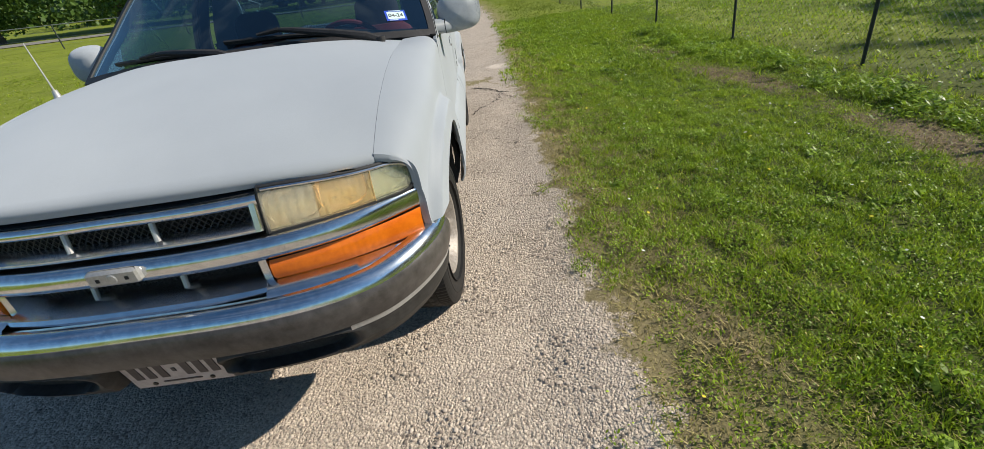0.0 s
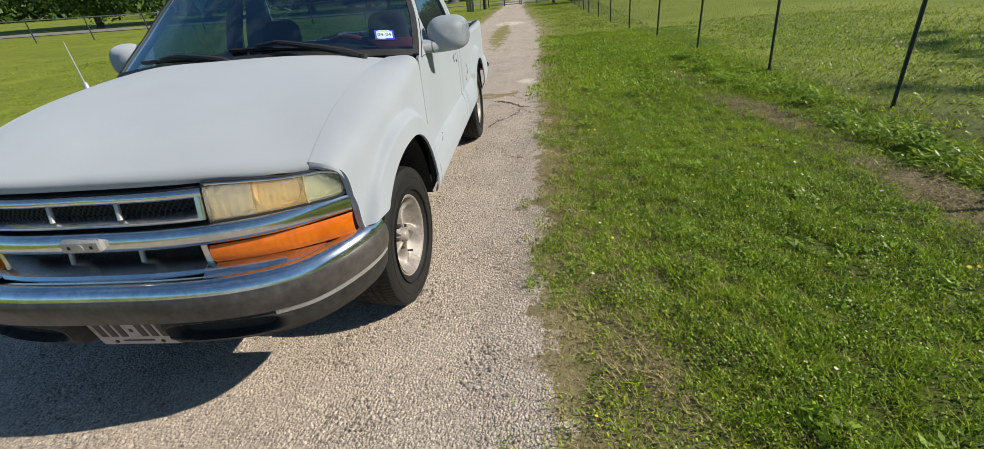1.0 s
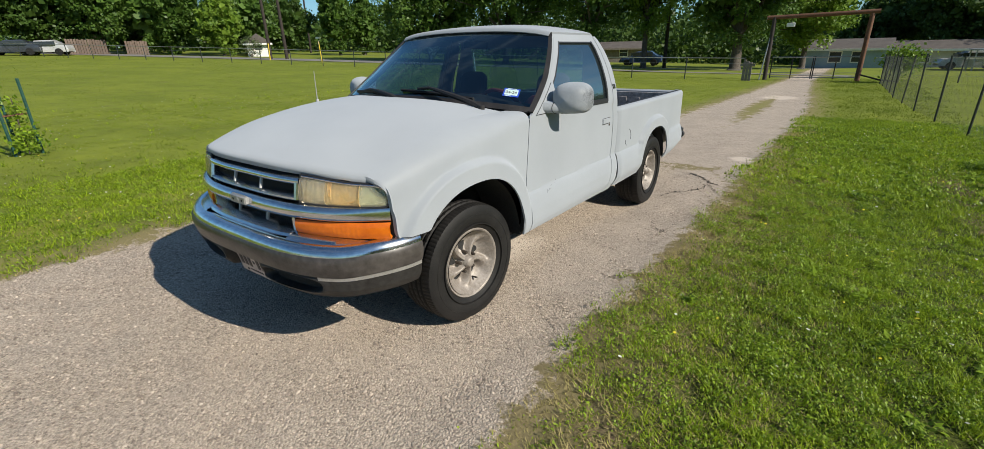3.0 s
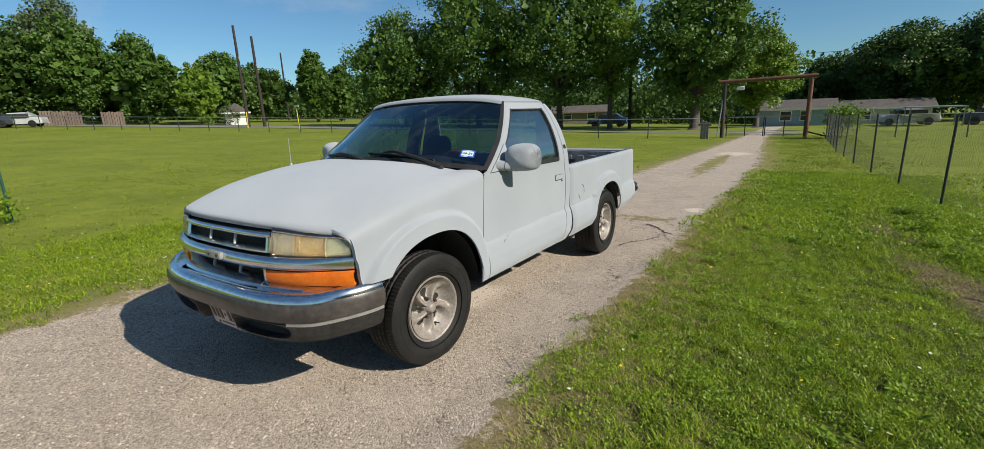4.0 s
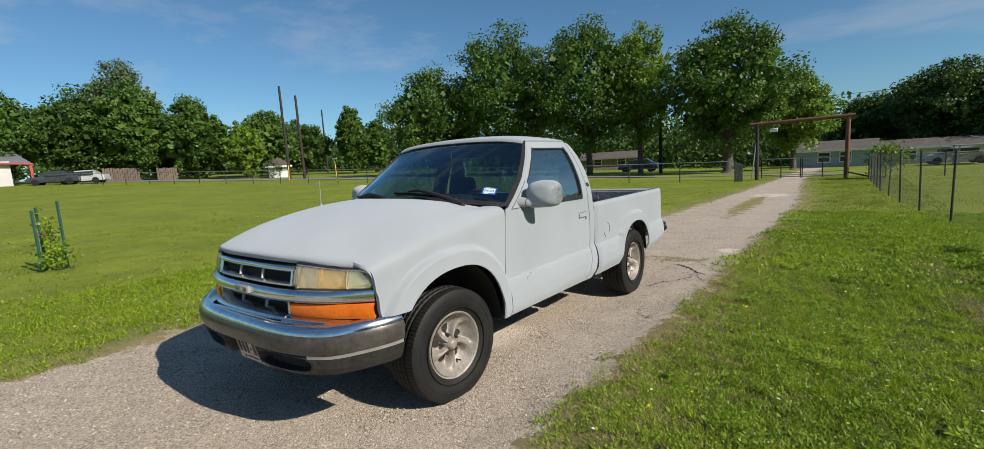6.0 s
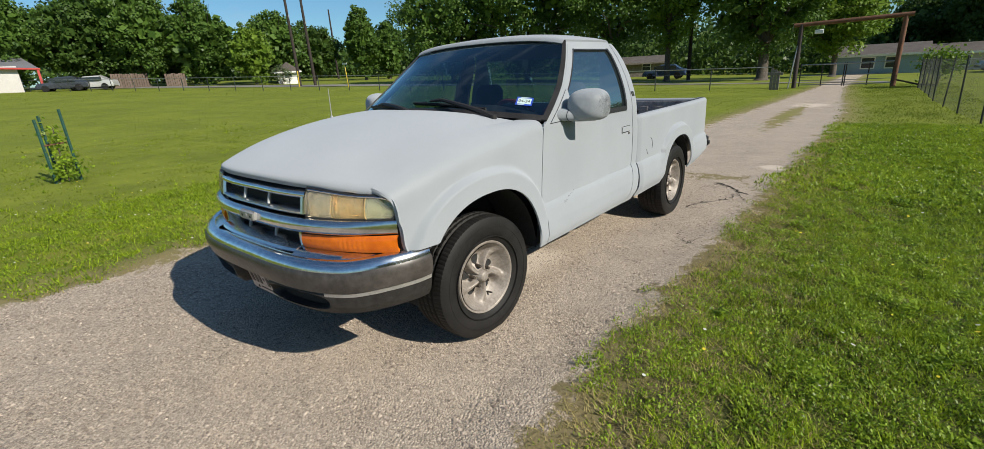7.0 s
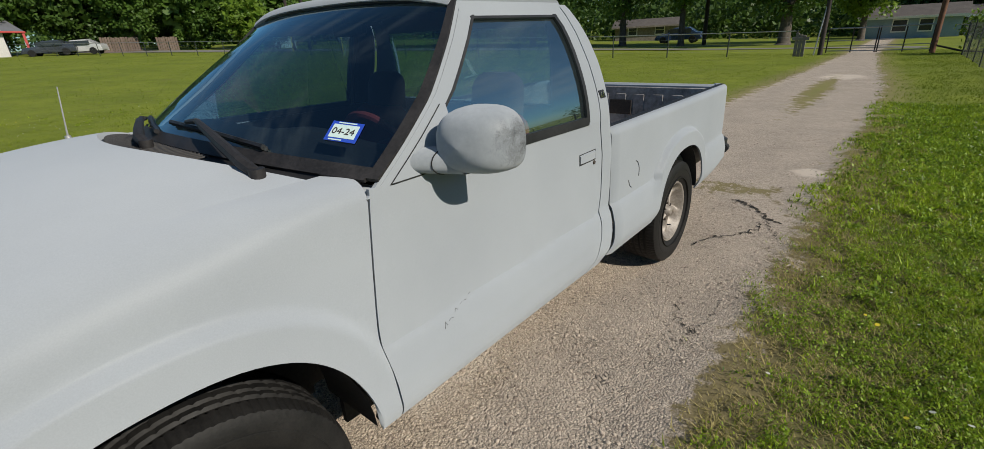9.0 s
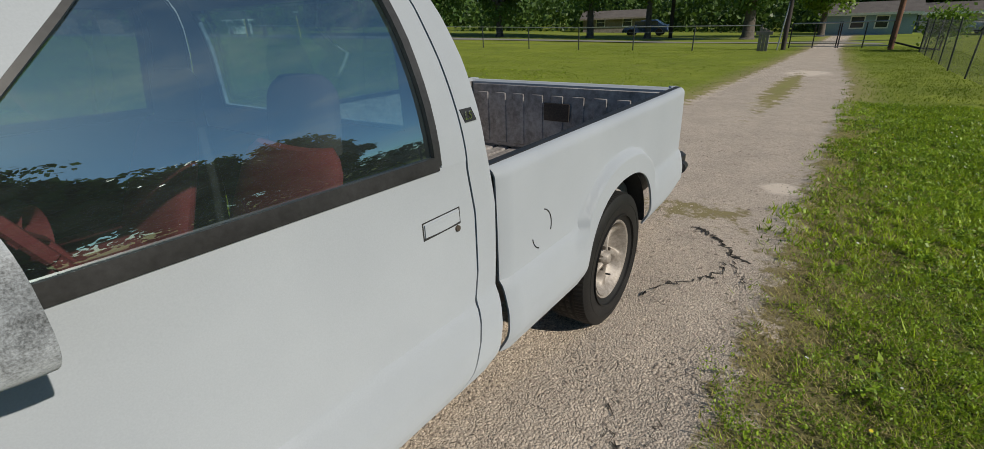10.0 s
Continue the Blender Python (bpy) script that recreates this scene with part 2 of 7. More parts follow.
M["sticker"] = material("pale_sticker_paper", (0.55, 0.72, 0.70), (0.68, 0.80, 0.78), 0.5, bump=0.0)


# ---- mesh tools ----
def mesh(name, verts, faces, smooth_shade=True):
    me = bpy.data.meshes.new(name)
    me.from_pydata([tuple(v) for v in verts], [], [tuple(f) for f in faces])
    me.update()
    if smooth_shade:
        me.polygons.foreach_set("use_smooth", [True] * len(me.polygons))
    return me


def put(name, me, mat, parent=None, label=""):
    ob = new(name, me)
    if not me.materials:
        me.materials.append(mat)
    if parent is not None:
        ob.parent = parent
    return tagged(ob, label) if label else ob


class Build:
    """Vertices and faces of one mesh, gathered from simple shapes."""

    def __init__(self):
        self.v, self.f = [], []

    def add(self, verts, faces):
        n = len(self.v)
        self.v += [tuple(p) for p in verts]
        self.f += [tuple(i + n for i in f) for f in faces]
        return self

    def grid(self, rows, close_u=False, close_v=False, flip=False):
        """rows: a list of equally long lists of points."""
        nu, nv = len(rows), len(rows[0])
        faces = []
        for i in range(nu if close_u else nu - 1):
            for j in range(nv if close_v else nv - 1):
                a, b = i * nv + j, ((i + 1) % nu) * nv + j
                c, d = ((i + 1) % nu) * nv + (j + 1) % nv, i * nv + (j + 1) % nv
                faces.append((d, c, b, a) if flip else (a, b, c, d))
        return self.add([p for r in rows for p in r], faces)

    def shell(self, rows, thick, way=None):
        """A sheet with thickness: the grid, a copy set back along its normals, and the rim."""
        a = np.array(rows, float)
        du, dv = np.gradient(a, axis=0), np.gradient(a, axis=1)
        n = np.cross(du, dv)
        n /= np.maximum(np.linalg.norm(n, axis=2, keepdims=True), 1e-9)
        back = a - n * thick if way is None else a + np.array(way) * thick
        nu, nv = a.shape[:2]
        base = len(self.v)
        self.grid(a.tolist())
        self.grid(back.tolist(), flip=True)
        m = nu * nv
        rim = [(i, 0) for i in range(nu)] + [(nu - 1, j) for j in range(1, nv)] + [(i, nv - 1) for i in range(nu - 2, -1, -1)] + [(0, j) for j in range(nv - 2, 0, -1)]
        ids = [base + i * nv + j for i, j in rim]
        for k in range(len(ids)):
            p, q = ids[k], ids[(k + 1) % len(ids)]
            self.f.append((q, p, p + m, q + m))
        return self

    def tube(self, points, radius, seg=8, cap=True):
        pts = [Vector(p) for p in points]
        radii = radius if isinstance(radius, (list, tuple)) else [radius] * len(pts)
        rows, side = [], None
        for i, p in enumerate(pts):
            d = (pts[min(i + 1, len(pts) - 1)] - pts[max(i - 1, 0)]).normalized()
            if side is None:
                side = d.orthogonal().normalized()
            side = (side - d * side.dot(d)).normalized()
            up = d.cross(side)
            rows.append([p + (side * math.cos(6.28319 * k / seg) + up * math.sin(6.28319 * k / seg)) * radii[i] for k in range(seg)])
        n = len(self.v)
        self.grid(rows, close_v=True)
        if cap:
            self.f.append(tuple(n + k for k in range(seg))[::-1])
            self.f.append(tuple(n + (len(rows) - 1) * seg + k for k in range(seg)))
        return self

    def box(self, lo, hi, m=None, bevel=0.0):
        (x0, y0, z0), (x1, y1, z1) = lo, hi
        b = min(bevel, (x1 - x0) * 0.45, (y1 - y0) * 0.45, (z1 - z0) * 0.45)
        rows = []
        for z, k in ((z0, b), (z0 + b, 0), (z1 - b, 0), (z1, b)) if b else ((z0, 0), (z1, 0)):
            ax, bx, ay, by = x0 + k, x1 - k, y0 + k, y1 - k
            if b:
                c = b * 0.7
                rows.append([(ax + c, ay, z), (bx - c, ay, z), (bx, ay + c, z), (bx, by - c, z), (bx - c, by, z), (ax + c, by, z), (ax, by - c, z), (ax, ay + c, z)])
            else:
                rows.append([(ax, ay, z), (bx, ay, z), (bx, by, z), (ax, by, z)])
        if m is not None:
            rows = [[m @ Vector(p) for p in r] for r in rows]
        n, k = len(self.v), len(rows[0])
        self.grid(rows, close_v=True, flip=True)
        self.f.append(tuple(n + i for i in range(k))[::-1])
        self.f.append(tuple(n + (len(rows) - 1) * k + i for i in range(k)))
        return self

    def lathe(self, profile, seg=48, m=None):
        """profile: (radius, along x) pairs, turned round the x axis."""
        rows = []
        for k in range(seg):
            a = 6.283185 * k / seg
            rows.append([(x, r * math.cos(a), r * math.sin(a)) for r, x in profile])
        if m is not None:
            rows = [[m @ Vector(p) for p in r] for r in rows]
        return self.grid(rows, close_u=True)

    def sweep(self, path, profile, closed=True):
        """path: (point, outward) pairs; profile: (out, up) pairs."""
        rows = [[(p[0] + o[0] * a, p[1] + o[1] * a, p[2] + z) for a, z in profile] for p, o in path]
        n, k = len(self.v), len(profile)
        self.grid(rows, close_v=closed)
        if closed:
            self.f.append(tuple(n + i for i in range(k)))
            self.f.append(tuple(n + (len(rows) - 1) * k + i for i in range(k))[::-1])
        return self

    def mesh(self, name, smooth_shade=True, angle=None):
        me = mesh(name, self.v, self.f, smooth_shade)
        if angle is not None:
            bm = bmesh.new()
            bm.from_mesh(me)
            bmesh.ops.recalc_face_normals(bm, faces=bm.faces)
            for e in bm.edges:
                if len(e.link_faces) == 2 and e.calc_face_angle(0) > radians(angle):
                    e.smooth = False
            bm.to_mesh(me)
            bm.free()
        return me


def part(name, b, mat, parent, label="", angle=32):
    return put(name, b.mesh(name, angle=angle), mat, parent, label)


def thing(name, label, category, group="", at=(0, 0, 0), kind=""):
    ob = new(name)
    ob.location = at
    ob.empty_display_size = 0.1
    return tagged(ob, label, category, group, kind)


def lin(a, b, n):
    return [a + (b - a) * i / (n - 1) for i in range(n)]


# ---- the pickup truck: its front axle stands at y = 0, its nose points to -y ----
WHEELBASE, TYRE_R = 2.72, 0.352
FRONT_ARCH = (-0.110, 0.395, 0.434, 0.452)      # middle y, middle z, half length, height
REAR_ARCH = (2.685, 0.385, 0.375, 0.37)


def sm(a, b, v):
    t = min(1.0, max(0.0, (v - a) / (b - a)))
    return t * t * (3 - 2 * t)


def arch(y, a):
    k = abs(y - a[0]) / a[2]
    return a[1] + a[3] * (1 - k ** 2.3) ** (1 / 2.3) if k < 1 else -1.0


def sill(y):
    return 0.41 - 0.022 * (y - 0.4)


def side(y, z):
    """Half width of the body side."""
    w = 0.864 - 0.058 * (max(0, -0.1 - y) / 0.52) ** 2 - 0.02 * (max(0, y - 3.2) / 0.42) ** 2
    w -= 0.006 * max(0, (z - 0.72) / 0.36) ** 2
    low = min(1.0, max(0.0, (0.656 - z) / 0.110)) ** 0.52 if y > 0.0 else 0.0
    for a in (FRONT_ARCH, REAR_ARCH):
        r = (abs((y - a[0]) / (a[2] + 0.095)) ** 2.3 + max(0, (z - a[1]) / (a[3] + 0.098)) ** 2.3) ** (1 / 2.3)
        if z > a[1] - 0.05:
            low = max(low, sm(1.03, 0.965, r))
    w += 0.037 * low
    w -= 0.05 * sm(0.52, 0.36, z) ** 2 if y > 0.3 else 0.0
    return w


def cab_x(z):
    """Half width of the cab above the belt line."""
    return 0.860 - 0.190 * max(0, (z - 1.08) / 0.48) ** 1.6


def hood_z(x, y):
    front = -0.80 + 0.117 * min(1.0, abs(x) / 0.787) ** 2.9
    t = min(1.0, max(0.0, (y - front) / (0.18 - front)))
    return 0.952 - 0.010 * t + 0.19 * (1 - (1 - t) ** 1.9) + 0.012 * (1 - (1 - min(1.0, t / 0.2)) ** 2) * (1 - t) + (0.046 + 0.030 * t) * (1 - (abs(x) / 0.705) ** 2.6) - 0.014 * sm(0.42, 0.709, abs(x)) * (1 - sm(0.0, 0.40, t))


def nose(x, z=0.77):
    """The front's line in plan."""
    return -0.842 + 0.240 * (min(abs(x), 0.84) / 0.82) ** 2.9 + 0.16 * max(0, z - 0.77) + 0.02 * max(0, (z - 0.77) / 0.2) * (1 - abs(x) / 0.8)


def bumper_line(x):
    return -0.500 - 0.432 * max(0.0, 1 - (abs(x) / 0.853) ** 3.5) ** 0.52


def fender_end(z):
    return float(np.interp(z, [0.40, 0.50, 0.62, 0.72, 0.79, 0.90, 0.96, 1.02, 1.07, 1.13], [0.405, 0.391, 0.379, 0.377, 0.382, 0.393, 0.400, 0.407, 0.413, 0.420]))


def door_end(z):
    return float(np.interp(z, [0.36, 0.45, 0.6, 0.75, 0.93, 1.06, 1.2, 1.32, 1.44, 1.51, 1.56], [1.518, 1.563, 1.618, 1.646, 1.650, 1.630, 1.626, 1.621, 1.609, 1.590, 1.560]))


def cab_end(z):
    return float(np.interp(z, [0.36, 0.45, 0.6, 0.75, 0.93, 1.04, 1.1, 1.2, 1.32, 1.42, 1.48, 1.53, 1.56], [1.683, 1.708, 1.733, 1.746, 1.753, 1.736, 1.721, 1.719, 1.716, 1.700, 1.679, 1.648, 1.610]))


def screen_edge(z):
    """Where the windscreen's edge stands on the pillar."""
    return float(np.interp(z, [1.085, 1.115, 1.20, 1.295, 1.445, 1.56], [0.412, 0.450, 0.572, 0.704, 0.868, 0.985]))


truck = thing("pickup_truck", "matt pale grey primered two-door pickup truck parked on the gravel drive", "pickup truck")


def build_fender(s):
    b, rows = Build(), []
    a = FRONT_ARCH
    ys = lin(-0.642, a[0] - a[2] - 0.004, 8) + [a[0] + a[2] * math.sin(radians(t)) for t in lin(-89.5, 89.5, 46)] + lin(a[0] + a[2] + 0.004, 0.385, 6)
    for y in ys:
        low = max(arch(y, a), 0.692 if y < a[0] else sill(y) + 0.0)
        u = (y + 0.642) / 1.027
        row = []
        top = hood_z(0.705, max(y, -0.70))
        boxy = sm(0.60, 0.98, u)
        shoulder = top - 0.15 + 0.06 * boxy
        for z in lin(low, shoulder, 34):
            yy = y + (0.34 * max(0.0, shoulder - z) + 0.024 * sm(0.70, 0.81, z)) * (1 - u) ** 12 + (fender_end(z) - 0.385) * u ** 6
            row.append((s * side(yy, z), yy, z))
        xs = row[-1][0] * s
        for k in range(1, 17):
            q = radians(68 * k / 16)
            z = shoulder + (top - shoulder) * ((math.sin(q) / math.sin(radians(68))) ** (0.66 - 0.16 * max(0.0, 1 - u / 0.15)) * (1 - boxy) + math.sin(q * 90 / 68) ** 0.62 * boxy)
            yy = y + (-0.014 * (max(0.0, z - shoulder) / (top - shoulder)) ** 1.35) * (1 - u) ** 4 + 0.024 * (1 - (max(0.0, z - shoulder) / (top - shoulder)) ** 2) * (1 - u) ** 12 + (fender_end(z) - 0.385) * u ** 6
            row.append((s * (0.709 + (xs - 0.709) * ((math.cos(q) - math.cos(radians(68))) / (1 - math.cos(radians(68))) * (1 - boxy) + max(0.0, math.cos(q * 90 / 68)) ** 0.5 * boxy)), yy, hood_z(0.705, yy) - (top - z)))
        rows.append(row)
    # the front edge turns down over the lamp
    n = len(rows[0])
    lip = [[(p[0], p[1] - out, p[2] - down * max(0, i - n + 17) / 16) for i, p in enumerate(rows[0])] for out, down in ((-0.006, 0.034), (0.003, 0.018), (0.001, 0.007))]
    rows = lip + rows
    b.shell(rows, 0.012 * s)
    return part("fender", b, M["paint"], truck, angle=50)


def build_hood():
    b, rows = Build(), []
    for x in lin(-0.7080, 0.7080, 61):
        y0 = -0.800 + 0.195 * (abs(x) / 0.787) ** 2.9
        y1 = 0.345 - 0.238 * (1 - (x / 0.708) ** 2)
        rows.append([(x, y0 + 0.006, hood_z(x, y0) - 0.034), (x, y0 - 0.003, hood_z(x, y0) - 0.018), (x, y0, hood_z(x, y0) - 0.007)] + [(x, y, hood_z(x, y)) for y in [y0 + 0.008 + (y1 - y0 - 0.008) * t for t in lin(0, 1, 48)]] + [(x, y1 + 0.006, hood_z(x, y1) - 0.02)])
    b.grid(rows, flip=True)
    return part("hood", b, M["paint"], truck, angle=50)


def strip_rows(edge_a, edge_b, zs, n, s, inset=0.0, surf=None):
    surf = surf or (lambda y, z: cab_x(z))
    return [[(s * (surf(edge_a(z) + (edge_b(z) - edge_a(z)) * t, z) - inset), edge_a(z) + (edge_b(z) - edge_a(z)) * t, z) for z in zs] for t in lin(0, 1, n)]


def window_back(z):
    return float(np.interp(z, [1.085, 1.25, 1.38, 1.46, 1.52], [1.534, 1.544, 1.546, 1.539, 1.512]))


def window_front(z):
    return screen_edge(z) + 0.082


def build_door(s):
    b = Build()
    # the lower skin
    rows = []
    for t in lin(0, 1, 60):
        row = []
        y_mid = 0.41 + 1.2 * t
        z0, z1 = sill(y_mid) + 0.004, 1.108 - 0.026 * t
        for z in lin(z0, z1, 66):
            y = fender_end(z) + 0.0055 + (door_end(z) - fender_end(z) - 0.010) * t
            x = side(y, z)
            row.append((s * (x + (cab_x(z) - x) * sm(1.02, 1.10, z)), y, z))
        rows.append(row)
    b.shell(rows, 0.012 * s)
    # the window frame: front, top, back
    b.shell(strip_rows(lambda z: screen_edge(z) + 0.0185, window_front, lin(1.106, 1.53, 16), 3, s), 0.014 * s)
    b.shell(strip_rows(window_back, lambda z: door_end(z) - 0.003, lin(1.08, 1.53, 16), 4, s), 0.014 * s)
    top = [[(s * cab_x(z), y, z) for z in lin(1.505, 1.553, 4)] for y in lin(screen_edge(1.53) + 0.020, door_end(1.53) - 0.003, 12)]
    b.shell(top, 0.014 * s)
    door = part("door", b, M["paint"], truck)
    # glass and its black seals
    g = Build().grid(strip_rows(lambda z: window_front(z) - 0.004, lambda z: window_back(z) + 0.004, lin(1.09, 1.512, 12), 10, s, 0.013))
    pane = part("window", g, M["side_glass"], door, "tinted side window", angle=None)
    pane.visible_shadow = False
    seals = [Build() for _ in range(4)]
    k = seals[0]
    k.shell([[(s * (cab_x(z) + 0.004), y, z - 0.018 * (y - 0.55)) for z in lin(1.097, 1.130, 4)] for y in lin(0.66, 1.525, 14)], 0.02 * s)
    k = seals[1]
    k.shell(strip_rows(lambda z: window_back(z) - 0.022, window_back, lin(1.09, 1.51, 10), 3, s, -0.002), 0.012 * s)
    k = seals[2]
    k.shell(strip_rows(window_front, lambda z: window_front(z) + 0.013, lin(1.14, 1.51, 10), 3, s, -0.002), 0.012 * s)
    k = seals[3]
    k.shell([[(s * (cab_x(z) + 0.002), y, z) for z in lin(1.499, 1.507, 3)] for y in lin(window_front(1.5), window_back(1.5), 10)], 0.012 * s)
    for k in seals:
        part("window_seal", k, M["black"], door, "faded black rubber seal")
    # handle: a sunk paddle in a thin frame
    h = Build()
    h.shell([[(s * (side(y, z) + 0.004 + 0.004 * math.sin(math.pi * (y - 1.455) / 0.125)), y, z) for z in lin(0.930, 0.962, 5)] for y in lin(1.455, 1.58, 8)], 0.01 * s)
    part("handle", h, M["paint"], door, "painted door handle")
    e = Build()
    e.shell([[(s * (side(y, z) + 0.0012), y, z) for z in lin(0.922, 0.9275, 2)] for y in lin(1.450, 1.585, 6)], 0.004 * s)
    e.shell([[(s * (side(y, z) + 0.0012), y, z) for z in lin(0.9655, 0.9685, 2)] for y in lin(1.450, 1.585, 6)], 0.004 * s)
    e.shell([[(s * (side(y, z) + 0.0012), y, z) for z in lin(0.9225, 0.9685, 2)] for y in lin(1.449, 1.4525, 2)], 0.004 * s)
    e.shell([[(s * (side(y, z) + 0.0012), y, z) for z in lin(0.9225, 0.9685, 2)] for y in lin(1.583, 1.586, 2)], 0.004 * s)
    part("handle_gap", e, M["gap"], door)
    lock = Build().lathe([(0.0, 0.006), (0.008, 0.006), (0.009, 0.0)], 14, Matrix.Translation((side(1.57, 0.91) - 0.001, 1.573, 0.912)) if s > 0 else Matrix.Translation((-side(1.57, 0.91) - 0.005, 1.573, 0.912)))
    part("door_lock", lock, M["iron"], door)
    if s > 0:
        for y, z, dy, dz in ((0.600, 0.612, 0.012, 0.020), (0.622, 0.628, 0.020, 0.004), (0.655, 0.640, 0.014, 0.010), (0.690, 0.652, 0.026, 0.006), (0.735, 0.664, 0.010, 0.004)):
            scrape = Build().tube([(side(y, z) + 0.0004, y, z), (side(y + dy, z + dz) + 0.0006, y + dy * 0.6, z + dz), (side(y + dy, z) + 0.0004, y + dy, z + dz * 0.4)], 0.0007, 4)
            part("scrape", scrape, M["iron"], door, "short dark scrape in the paint")
    # corner sail and mirror
    q = Build()
    q.shell([[(s * (cab_x(z) + 0.0035), screen_edge(z) + 0.056 + (0.748 - screen_edge(z) - 0.056) * t, z) for z in lin(1.105, 1.272, 10)] for t in lin(0, 1, 5)], 0.012 * s)
    part("mirror_base", q, M["paint"], door)
    outline = [(s * (cab_x(z) + 0.003), screen_edge(z) + 0.054, z) for z in lin(1.272, 1.103, 8)] + [(s * (cab_x(1.103) + 0.003), y, 1.103) for y in lin(0.50, 0.748, 6)]
    part("sail_gap", Build().tube(outline, 0.0016, 5), M["gap"], door)
    arm = Build()
    arm.grid([[(s * (0.855 + 0.10 * t), 0.628 + 0.058 * t + (0.066 - 0.028 * t) * math.cos(a), 1.137 - 0.008 * t + (0.036 - 0.002 * t) * math.sin(a)) for a in lin(0, 6.2832, 17)[:-1]] for t in lin(0, 1, 8)], close_v=True)
    holder = part("mirror_arm", arm, M["worn_paint"], door)
    joint = [(s * 0.900, 0.654 + 0.0540 * math.cos(a), 1.1335 + 0.0358 * math.sin(a)) for a in lin(0, 6.2832, 25)]
    part("fold_joint", Build().tube(joint, 0.0018, 5, cap=False), M["gap"], holder)
    head = Build()
    rows = []
    for t in lin(0, 1, 18):
        # the shell swells back from a rounded nose; its open end faces the driver
        q = (1 - (1 - min(1, t * 1.01)) ** 2.6) ** (1 / 2.6)
        y = 0.645 + 0.128 * t
        row = []
        for a in lin(0, 6.2832, 41)[:-1]:
            c, d = math.cos(a), math.sin(a)
            e = 0.72 if d > 0 else (0.62 if c > 0 else 0.42)
            px = abs(c) ** e * (1 if c > 0 else -1)
            pz = abs(d) ** e * (1 if d > 0 else -1)
            row.append((s * (0.970 + 0.112 * px * q + 0.006 * t), y - 0.020 + 0.022 * px * q, 1.180 + (0.096 if pz > 0 else 0.088) * pz * q + 0.006 * px * q * (pz < 0)))
        rows.append(row)
    head.grid(rows, close_v=True)
    n = len(rows[0])
    inner = [[(s * 0.975 + (p[0] - s * 0.975) * 0.93, p[1] - 0.004 - d, 1.180 + (p[2] - 1.180) * 0.92) for p in rows[-1]] for d in (0.0, 0.02)]
    head.grid([rows[-1], inner[0], inner[1]], close_v=True)
    mirror = part("mirror", head, M["mirror_shell"], door, "thinly painted door mirror, speckled dark at its outer end", angle=40)
    silver = Build().add([(p[0], p[1], p[2]) for p in inner[1]], [tuple(range(n))])
    part("mirror_glass", silver, M["mirror"], mirror, "mirror glass")
    return door


